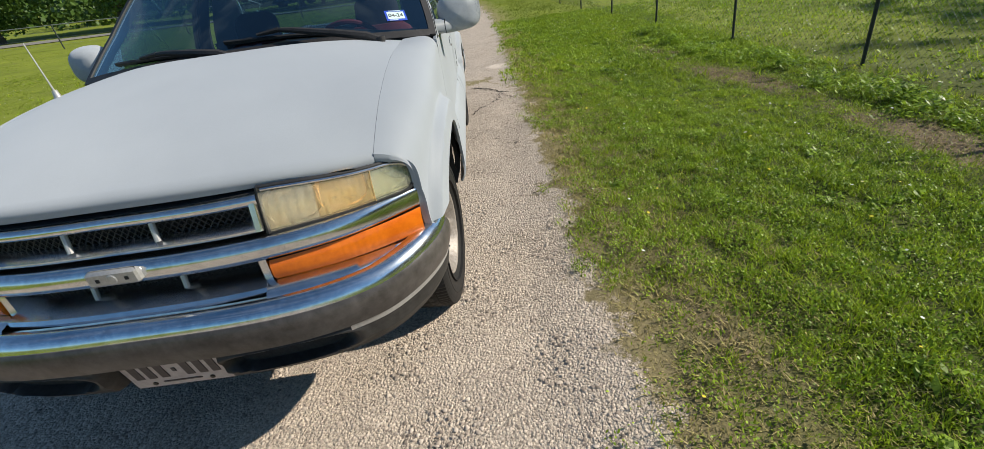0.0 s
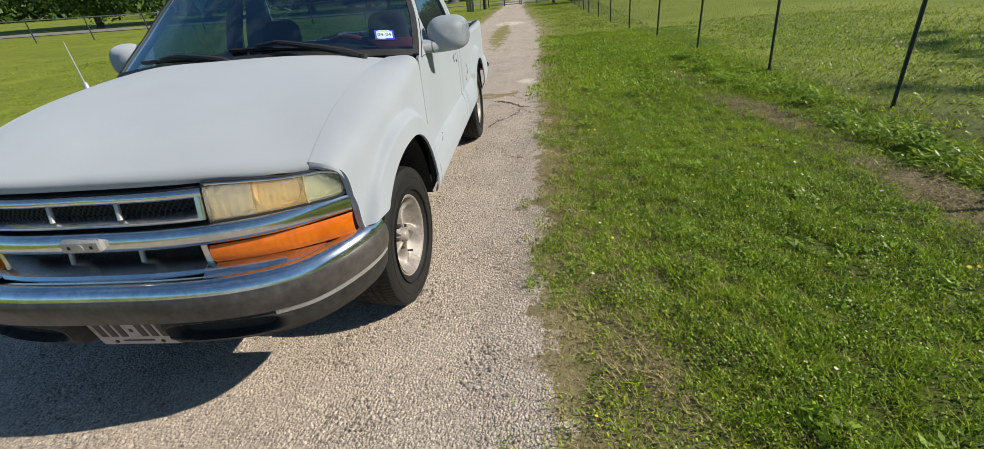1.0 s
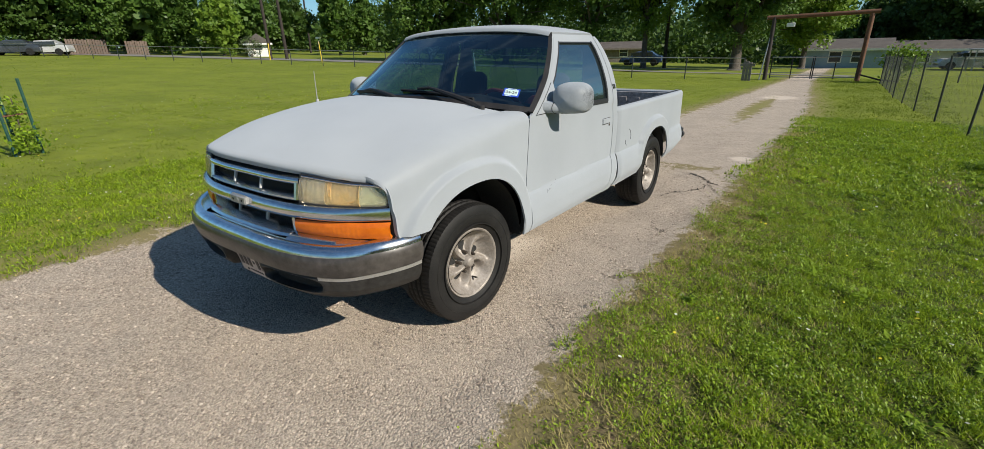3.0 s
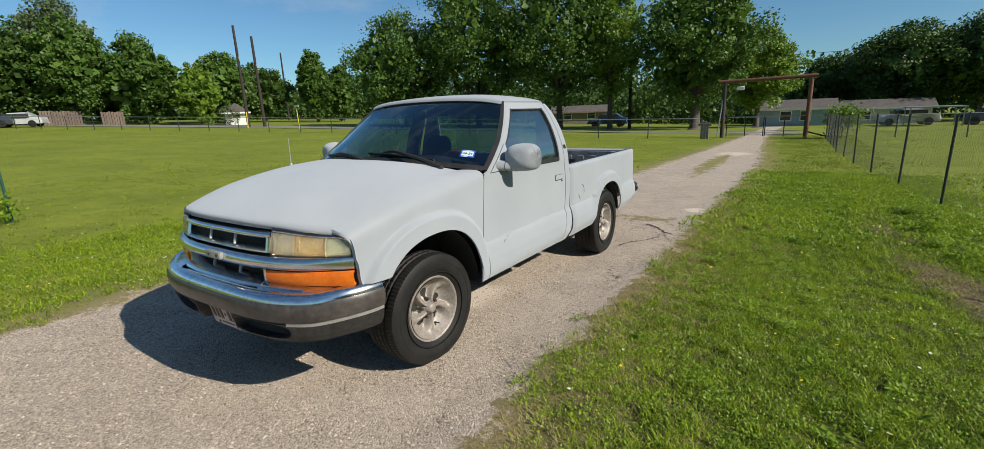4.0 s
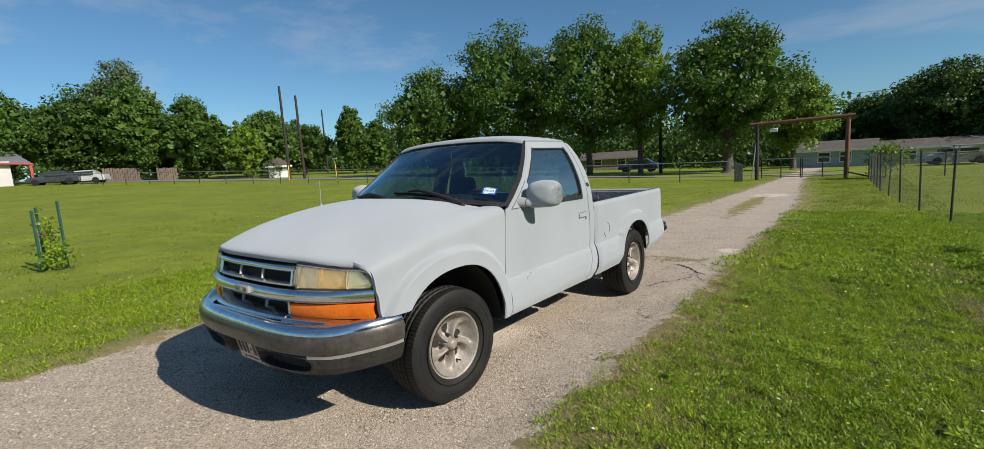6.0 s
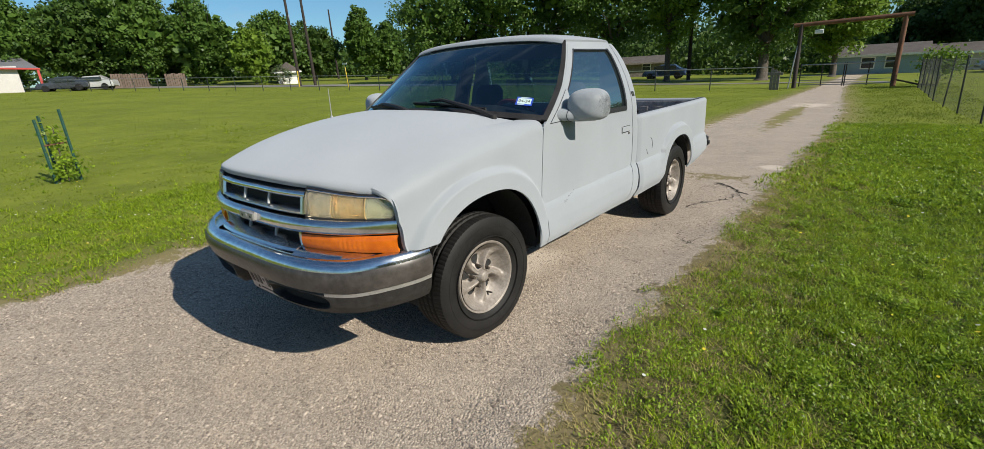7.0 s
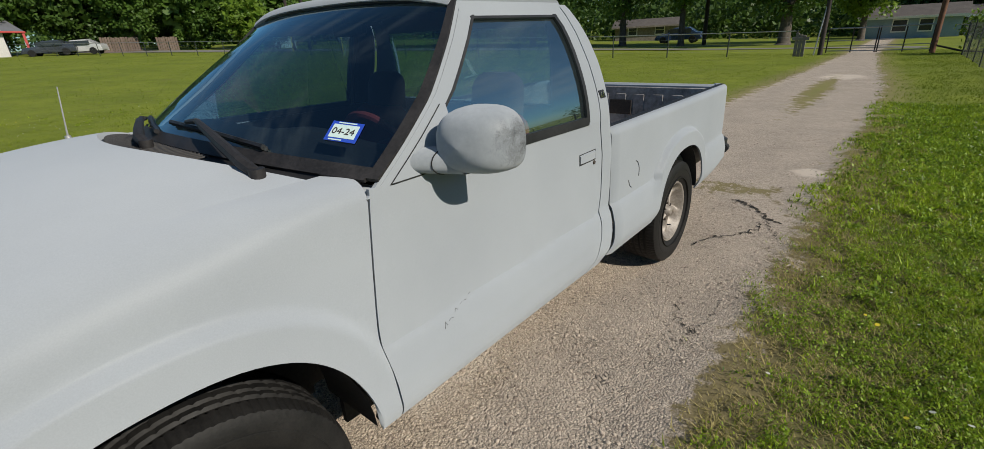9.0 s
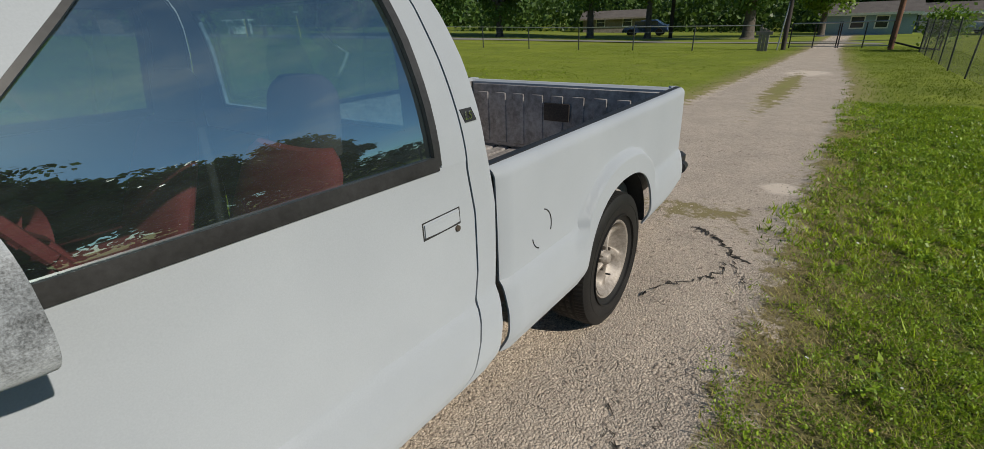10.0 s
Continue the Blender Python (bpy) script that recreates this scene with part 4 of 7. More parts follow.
def build_bumper():
    path = bumper_path(121)
    core = Build().sweep(path, [(-0.025, -0.045), (-0.02, -0.155), (-0.10, -0.155), (-0.10, -0.045)])
    bumper = part("front_bumper", core, M["gap"], truck, "chrome and grey front bumper with scuffed strip")
    cap = Build().sweep(path, [(-0.055, -0.024), (-0.038, -0.022), (-0.020, -0.028), (-0.007, -0.039), (0.000, -0.054), (0.002, -0.068), (-0.03, -0.070)])
    part("chrome_cap", cap, M["cap"], bumper, "chrome bumper top")
    rub = Build().sweep(path, [(-0.03, -0.062), (0.004, -0.064), (0.010, -0.074), (0.013, -0.098), (0.008, -0.130), (0.0, -0.158), (-0.03, -0.160)])
    part("rub_strip", rub, M["rub"], bumper, "scuffed dark grey bumper strip")
    for e in (1, -1):
        st = Build().sweep([q for q in path if e * q[0][0] > 0.57], [(-0.03, -0.160), (-0.004, -0.161), (-0.006, -0.178), (-0.03, -0.179)])
        part("lower_strip", st, M["strip"], bumper)
    # lower apron: solid corners, and a set-back middle with an oval intake on each side
    low_mid = [(-0.03, -0.158), (-0.010, -0.160), (-0.012, -0.182), (-0.022, -0.228), (-0.046, -0.276), (-0.09, -0.284), (-0.12, -0.26), (-0.11, -0.16)]
    low_end = [(-0.03, -0.178), (-0.006, -0.180), (-0.009, -0.200), (-0.016, -0.232), (-0.036, -0.266), (-0.075, -0.278), (-0.09, -0.25), (-0.09, -0.18)]
    rows = []
    for p, o in bumper_path(281):
        k, notch = sm(0.53, 0.67, abs(p[0])), 0.085 * (1 - sm(0.145, 0.180, abs(p[0] - 0.01)))
        ring = [(m[0] + (e[0] - m[0]) * k - notch, m[1] + (e[1] - m[1]) * k) for m, e in zip(low_mid, low_end)]
        row = []
        for q in range(8):
            a, b = ring[q], ring[(q + 1) % 8]
            for t in lin(0, 1, 9)[:-1]:
                out, up = a[0] + (b[0] - a[0]) * t, a[1] + (b[1] - a[1]) * t
                if 1 <= q <= 4:
                    oval = (abs((abs(p[0]) - 0.385) / 0.185) ** 3 + abs((up + 0.214) / 0.040) ** 3) ** (1 / 3)
                    out -= 0.055 * sm(1.10, 0.86, oval) - 0.006 * math.exp(-((oval - 1.15) / 0.12) ** 2)
                row.append((p[0] + o[0] * out, p[1] + o[1] * out, p[2] + up))
        rows.append(row)
    ap = Build().grid(rows, close_v=True)
    n = len(rows[0])
    ap.f += [tuple(range(n)), tuple(len(ap.v) - n + i for i in range(n))]
    part("apron", ap, M["valance"], bumper, "faded dark plastic apron with two oval intakes", angle=50)
    for s in (1, -1):
        back = [[(s * x, bumper_line(x) + 0.068, 0.704 - 0.214 + z) for z in lin(-0.034, 0.034, 4)] for x in lin(0.225, 0.545, 16)]
        part("intake", Build().shell(back, 0.004 * s), M["gap"], bumper)
    # number plate, tipped back under the bumper
    m = Matrix.Translation((0.005, -0.862, 0.468)) @ Matrix.Rotation(radians(12), 4, 'X')
    plate = part("number_plate", Build().box((-0.1525, -0.004, -0.076), (0.1525, 0.0, 0.076), m, bevel=0.0015), M["plate"], bumper, "dirty pale number plate")
    for k in range(7):
        if k != 3:
            x = -0.118 + k * 0.0395
            part("plate_bar", Build().box((x - 0.012, -0.0065, -0.030), (x + 0.012, -0.0035, 0.034), m), M["ink"], plate)
    part("plate_bar", Build().box((-0.005, -0.0065, -0.006), (0.006, -0.0035, 0.010), m), M["ink"], plate)
    part("plate_line", Build().box((-0.06, -0.006, -0.056), (0.06, -0.0035, -0.050), m), M["ink"], plate)
    for x in (-0.09, 0.09):
        part("bolt", Build().lathe([(0.0, -0.004), (0.007, -0.003), (0.008, 0.0)], 10, m @ Matrix.Translation((x, -0.004, -0.058)) @ Matrix.Rotation(radians(90), 4, 'Z')), M["iron"], plate)


def build_wheel(at, s, steer):
    hub = new("wheel")
    hub.parent = truck
    hub.location = at
    hub.rotation_euler = (0, 0, radians(steer))
    hub.scale = (1.12, 0.955, 0.955)
    tagged(hub, "black tyre on a dusty five-spoke alloy wheel")
    t, R, W = Build(), TYRE_R, 0.108
    # tread with four grooves and cross cuts, and a rounded sidewall
    rows, seg = [], 288
    across = lin(-W + 0.008, W - 0.008, 41)
    for k in range(seg):
        a = 6.283185 * k / seg
        row = []
        prof = [(0.200, -0.085), (0.222, -0.100), (0.262, -0.112), (0.300, -0.112), (0.328, -0.107)]
        for w in across:
            q = (w + W) / (2 * W)
            crown = R - 0.012 * abs(w / W) ** 4
            deep = 0.0
            for g in (0.27, 0.42, 0.58, 0.73):
                if abs(q - g) < 0.026:
                    deep = 0.009
            if (q < 0.25 or q > 0.75) and (k % 3 == 0):
                deep = 0.0030
            elif 0.25 <= q <= 0.75 and (k + round(q * 8)) % 6 == 0:
                deep = max(deep, 0.0045)
            prof.append((crown - deep, w))
        prof += [(0.328, 0.107), (0.300, 0.112), (0.262, 0.112), (0.222, 0.100), (0.200, 0.085)]
        for r, x in prof:
            # the tyre stands flat on the ground
            z = r * math.sin(a)
            row.append((x, r * math.cos(a), max(z, -0.330)))
        rows.append(row)
    t.grid(rows, close_u=True)
    for rr in (0.236, 0.292):
        t.lathe([(rr - 0.002, s * 0.1025), (rr, s * 0.1135), (rr + 0.003, s * 0.113), (rr + 0.004, s * 0.105)], 96)
    part("tyre", t, M["tyre"], hub, "worn black tyre", angle=35)
    rim = Build()
    rim.lathe([(0.205, -s * 0.09), (0.178, -s * 0.06), (0.170, s * 0.0), (0.176, s * 0.060), (0.186, s * 0.082), (0.196, s * 0.094), (0.204, s * 0.096), (0.208, s * 0.090), (0.206, s * 0.078)], 72)
    rimo = part("rim", rim, M["alloy"], hub, "dusty alloy rim", angle=40)
    # five swept spokes with scooped pockets between them; near the hub a dark patch on each stands for its shaded hole
    def wheel_face(k, q, r, lift=0.0):
        ridge = sm(0.18, 0.47, q % 1.0) * (1 - sm(0.55, 0.70, q % 1.0))
        a = radians(72 * k - 1 + 72 * (q - 0.5)) - s * 0.42 * ((r - 0.04) / 0.15) ** 1.3
        high = float(np.interp(r, [0.040, 0.075, 0.115, 0.155, 0.176, 0.190], [0.069, 0.063, 0.060, 0.066, 0.080, 0.094]))
        low = float(np.interp(r, [0.040, 0.058, 0.080, 0.110, 0.135, 0.160, 0.178, 0.190], [0.060, 0.040, 0.024, 0.020, 0.030, 0.054, 0.079, 0.094]))
        return (s * (low + (high - low) * ridge + lift), r * math.cos(a), r * math.sin(a))

    for k in range(5):
        sp = Build().grid([[wheel_face(k, q, r) for q in lin(0, 1, 33)] for r in lin(0.040, 0.190, 22)], flip=s > 0)
        part("spoke", sp, M["alloy"], rimo, angle=60)
        hole = Build().grid([[wheel_face(k, 0.93 + 0.20 * g * math.cos(a), 0.096 + 0.027 * g * math.sin(a), 0.0012) for a in lin(0, 6.2832, 25)[:-1]] for g in (1.0, 0.75, 0.5, 0.25, 0.02)], close_v=True)
        part("hole_patch", hole, M["gap"], rimo, angle=None)
    cap = Build().lathe([(0.0, s * 0.086), (0.020, s * 0.085), (0.029, s * 0.080), (0.033, s * 0.070), (0.040, s * 0.062), (0.044, s * 0.045), (0.046, s * 0.02)], 32)
    part("center_cap", cap, M["alloy"], rimo, angle=40)
    for k in range(5):
        a = radians(72 * k + 31) - s * 0.05
        part("lug_nut", Build().lathe([(0.0, s * 0.066), (0.008, s * 0.065), (0.010, s * 0.056), (0.012, s * 0.02)], 8, Matrix.Translation((0, 0.060 * math.cos(a), 0.060 * math.sin(a)))), M["iron"], rimo)
    # disc coloured near black for the shade behind the spokes
    part("brake_disc", Build().lathe([(0.0, s * 0.008), (0.168, s * 0.008), (0.169, s * 0.0), (0.165, -s * 0.03)], 48), M["gap"], hub)
    v = Build().tube([(s * 0.036, 0.060, -0.128), (s * 0.072, 0.058, -0.122)], 0.005, 8)
    part("valve", v, M["black"], rimo)


def build_bed():
    y0, y1 = 1.766, 3.69
    for s in (1, -1):
        b, rows = Build(), []
        a = REAR_ARCH
        ys = lin(y0, a[0] - a[2] - 0.004, 16) + [a[0] + a[2] * math.sin(radians(t)) for t in lin(-89.5, 89.5, 40)] + lin(a[0] + a[2] + 0.004, y1, 18)
        for y in ys:
            low = max(arch(y, a), sill(1.75) + (0.10 * sm(3.1, 3.6, y)))
            row = []
            tail = 0.030 * sm(y1 - 0.05, y1, y) ** 2
            head = 0.014 * sm(y0 + 0.03, y0, y) ** 2
            for z in lin(low, 0.985, 38):
                row.append((s * (side(y, z) - tail - head), y + 0.03 * sm(0.7, 1.0, z) * 0 + (0.018 * math.cos((z - 0.5) * 3) if y > y1 - 0.02 else 0), z))
            xs = row[-1][0] * s
            for k in range(1, 9):
                q = radians(90 * k / 8)
                row.append((s * (xs - 0.035 + 0.035 * math.cos(q)), row[37][1], 0.985 + 0.035 * math.sin(q) + 0.0))
            row.append((s * (xs - 0.075), row[37][1], 1.018))
            row.append((s * (xs - 0.080), row[37][1], 0.995))
            rows.append(row)
        b.shell(rows, 0.010 * s)
        panel = part("bed_side", b, M["paint"], truck)
        inn = Build()
        inn.shell([[(s * (0.772 - 0.018 * (1 if (int((y - y0) / 0.16) % 2 and 0.62 < z < 0.93) else 0)), y, z) for z in (0.50, 0.60, 0.64, 0.9, 0.93, 0.998)] for y in lin(y0 + 0.02, y1 - 0.01, 70)], 0.008 * s)
        part("bed_wall", inn, M["bed"], truck, "scratched bare bed wall")
        rail = Build().box((0.775 if s > 0 else -0.815, y0 + 0.01, 0.996), (0.815 if s > 0 else -0.775, y1 - 0.03, 1.0215), bevel=0.005)
        part("bed_rail", rail, M["black"], truck, "black bed rail cap")
        house = Build().grid([[(s * (0.772 - 0.20 * v), REAR_ARCH[0] + 0.42 * math.cos(u), 0.50 + 0.24 * math.sin(u)) for v in lin(0, 1, 3)] for u in lin(0, math.pi, 16)])
        rim_pts = [(s * 0.572, REAR_ARCH[0] + 0.42 * math.cos(u), 0.50 + 0.24 * math.sin(u)) for u in lin(0, math.pi, 16)]
        house.add(rim_pts, [tuple(range(16))])
        part("wheel_house", house, M["bed"], truck)
        lamp = Build().shell([[(s * (side(y1, z) - 0.030 - 0.035 * t), y1 + 0.012 + 0.018 * math.cos((z - 0.5) * 3) * 0.6, z) for z in lin(0.66, 0.95, 8)] for t in lin(-0.25, 1.6, 5)], 0.02 * s)
        part("tail_light", lamp, M["red"], truck, "red tail light")
        liner = Build().grid([[(s * (0.86 - 0.30 * v), REAR_ARCH[0] + (REAR_ARCH[2] + 0.012) * math.cos(u), REAR_ARCH[1] + (REAR_ARCH[3] + 0.012) * math.sin(u)) for v in lin(0, 1, 4)] for u in lin(0.03, math.pi - 0.03, 24)])
        part("wheel_liner", liner, M["gap"], truck)
        if s > 0:
            f = Build()
            for a0, a1 in ((-20, 75), (195, 250)):
                pts = [(2.00 + 0.062 * math.cos(radians(a)), 0.752 + 0.068 * math.sin(radians(a))) for a in lin(a0, a1, 14)]
                f.tube([(side(y, z) + 0.0006, y, z) for y, z in pts], 0.0022, 5)
            part("fuel_door_seam", f, M["gap"], panel, "round fuel door outline")
    fl = Build()
    fl.box((-0.77, y0 + 0.02, 0.485), (0.77, y1 - 0.02, 0.508))
    floor_panel = part("bed_floor", fl, M["bed"], truck, "ribbed bed floor")
    for i in range(13):
        x = -0.72 + i * 0.12
        part("rib", Build().box((x - 0.046, y0 + 0.02, 0.50), (x + 0.046, y1 - 0.02, 0.522), bevel=0.006), M["bed"], floor_panel)
    fr = Build()
    fr.box((-0.772, y0 + 0.004, 0.46), (0.772, y0 + 0.028, 0.99))
    front_panel = part("bed_front", fr, M["bed"], truck, "bare bed front panel")
    for i in range(6):
        x = -0.65 + i * 0.26
        part("rib", Build().box((x - 0.05, y0 + 0.026, 0.55), (x + 0.05, y0 + 0.040, 0.92), bevel=0.006), M["bed"], front_panel)
    part("front_rail", Build().box((-0.80, y0, 0.985), (0.80, y0 + 0.07, 1.012), bevel=0.008), M["bed"], front_panel)
    tg = Build()
    tg.box((-0.755, y1 - 0.045, 0.52), (0.755, y1 + 0.012, 1.012), bevel=0.014)
    gate_panel = part("tailgate", tg, M["paint"], truck)
    ti = Build().box((-0.735, y1 - 0.056, 0.535), (0.735, y1 - 0.044, 0.985), bevel=0.004)
    part("tailgate_liner", ti, M["bed"], gate_panel, "worn bare inner tailgate panel")
    for i in range(9):
        x = -0.64 + i * 0.16
        part("rib", Build().box((x - 0.045, y1 - 0.064, 0.56), (x + 0.045, y1 - 0.052, 0.93), bevel=0.005), M["bed"], gate_panel)
    part("latch_plate", Build().box((-0.10, y1 - 0.071, 0.76), (0.10, y1 - 0.063, 0.88), bevel=0.004), M["iron"], gate_panel)
    rb = Build()
    rb.box((-0.84, y1 + 0.03, 0.47), (0.84, y1 + 0.17, 0.60), bevel=0.02)
    for s in (1, -1):
        rb.tube([(s * 0.80, y1 + 0.10, 0.53), (s * 0.852, y1 + 0.06, 0.53), (s * 0.860, y1 - 0.02, 0.535)], 0.034, 10)
    part("rear_bumper", rb, M["black"], truck, "black rear bumper")


def build_inside():
    d = Build()
    rows = []
    for x in lin(-0.76, 0.76, 30):
        f = screen_point(x / 0.86, 0.0)
        hump = 0.03 * math.exp(-((x - 0.36) / 0.16) ** 2)
        rows.append([(x, f.y + 0.02, f.z - 0.02), (x, f.y + 0.16, f.z - 0.005 + hump), (x, f.y + 0.30, f.z - 0.02 + hump), (x, 0.76, 1.06 + hump), (x, 0.78, 0.90), (x, 0.70, 0.62)])
    d.shell(rows, -0.02)
    part("dashboard", d, M["cabin"], truck, "dark dashboard")
    c = Vector((0.36, 0.86, 1.045))
    tilt = Euler((radians(-62), 0, 0)).to_matrix()
    ring = [c + tilt @ Vector((0.185 * math.cos(a), 0.185 * math.sin(a), 0)) for a in lin(0, 6.2832, 41)]
    w = Build().tube(ring, 0.014, 8, cap=False)
    for a in (200, 340, 90):
        w.tube([c + Vector((0, 0.02, -0.02)), c + tilt @ Vector((0.18 * math.cos(radians(a)), 0.18 * math.sin(radians(a)), 0))], 0.012, 6)
    w.lathe([(0.0, -0.03), (0.05, -0.03), (0.06, 0.02)], 20, Matrix.Translation(c) @ Matrix.Rotation(radians(62), 4, 'Z'))
    part("steering_wheel", w, M["maroon"], truck, "maroon steering wheel")
    for x in (0.42, -0.38):
        s = Build()
        rows = []
        for t in lin(0, 1, 16):
            z = 0.72 + 0.40 * t
            y = 1.26 + 0.16 * t
            half = 0.26 - 0.05 * t ** 2 - 0.05 * sm(0.9, 1.0, t)
            rows.append([(x + half * math.cos(a), y + (0.075 - 0.02 * t) * math.sin(a), z + 0.0) for a in lin(0, 6.2832, 25)[:-1]])
        s.grid(rows, close_v=True)
        s.f.append(tuple(range(24)))
        s.f.append(tuple(15 * 24 + i for i in range(24))[::-1])
        s.box((x - 0.26, 0.85, 0.58), (x + 0.26, 1.36, 0.74), bevel=0.05)
        seat = part("seat", s, M["maroon"], truck, "dark red cloth bucket seat")
        h = Build()
        rows = []
        for t in lin(0, 1, 12):
            q = 1.0 - 0.06 * t - 0.38 * max(0.0, (t - 0.6) / 0.4) ** 3
            rows.append([(x + 0.150 * q * (abs(math.cos(a)) ** 0.7) * (1 if math.cos(a) > 0 else -1), 1.45 + 0.03 * t + 0.055 * q * math.sin(a), 1.095 + 0.195 * t) for a in lin(0, 6.2832, 21)[:-1]])
        h.grid(rows, close_v=True)
        h.f.append(tuple(range(20)))
        h.f.append(tuple(11 * 20 + i for i in range(20))[::-1])
        part("headrest", h, M["seat"], seat)
    fl = Build().box((-0.80, 0.40, 0.40), (0.80, 1.68, 0.44))
    part("cab_floor", fl, M["cabin"], truck)
    mir = Build().box((-0.11, 1.015, 1.470), (0.11, 1.035, 1.525), bevel=0.008).tube([(0, 1.02, 1.515), (0, 1.00, 1.56)], 0.008, 6)
    part("inside_mirror", mir, M["black"], truck)
    lin_b = Build().grid([[(x * 0.60, 1.02 + 0.52 * t, 1.540 + 0.028 * (1 - x * x)) for t in lin(0, 1, 6)] for x in lin(-1, 1, 10)])
    part("headliner", lin_b, M["cabin"], truck)


def build_under():
    b = Build()
    for s in (1, -1):
        b.box((s * 0.42 - 0.04, -0.60, 0.36), (s * 0.42 + 0.04, 3.5, 0.46))
    b.box((-0.40, -0.30, 0.33), (0.40, 0.75, 0.62))
    b.tube([(-0.72, 2.75, 0.325), (0.72, 2.75, 0.325)], 0.045, 10)
    b.tube([(-0.70, 0.0, 0.325), (0.70, 0.0, 0.325)], 0.04, 10)
    b.tube([(0.25, 0.6, 0.33), (0.30, 2.0, 0.33), (0.35, 3.6, 0.36)], 0.03, 8)
    b.box((-0.68, -0.62, 0.62), (0.68, -0.58, 0.92))
    # block added between cab and bed so that their gap looks dark
    b.box((-0.80, 1.715, 0.44), (0.80, 1.775, 1.00))
    part("chassis", b, M["gap"], truck, "dark chassis and drive line")
    for s in (1, -1):
        a = FRONT_ARCH
        liner = Build().grid([[(s * ((0.848 if math.cos(u) > -0.2 else 0.800) - 0.26 * v), a[0] + (a[2] + 0.012) * math.cos(u), a[1] + (a[3] + 0.012) * math.sin(u)) for v in lin(0, 1, 4)] for u in lin(0.03, math.pi - 0.03, 28)])
        liner.shell([[(s * 0.545, a[0] + 0.42 * t, z) for z in lin(0.40, 0.86, 4)] for t in lin(-1, 1, 6)], 0.01)
        part("wheel_liner", liner, M["gap"], truck)


for s in (1, -1):
    build_fender(s)
    build_door(s)
    build_lamps(s)
build_hood()
build_cab()
build_screen()
build_cowl()
build_grille()
build_bumper()
build_bed()
build_inside()
build_under()
build_wheel((0.700, -0.066, 0.366), 1, -5)
build_wheel((-0.700, -0.066, 0.366), -1, -5)
build_wheel((0.735, WHEELBASE - 0.01, 0.316), 1, 0)
build_wheel((-0.735, WHEELBASE - 0.01, 0.316), -1, 0)
# it stands a little askew on the drive
truck.location, truck.scale.x, truck.rotation_euler = (0.045, -0.018, 0.012), 0.985, (radians(-0.55), 0, radians(1.3))


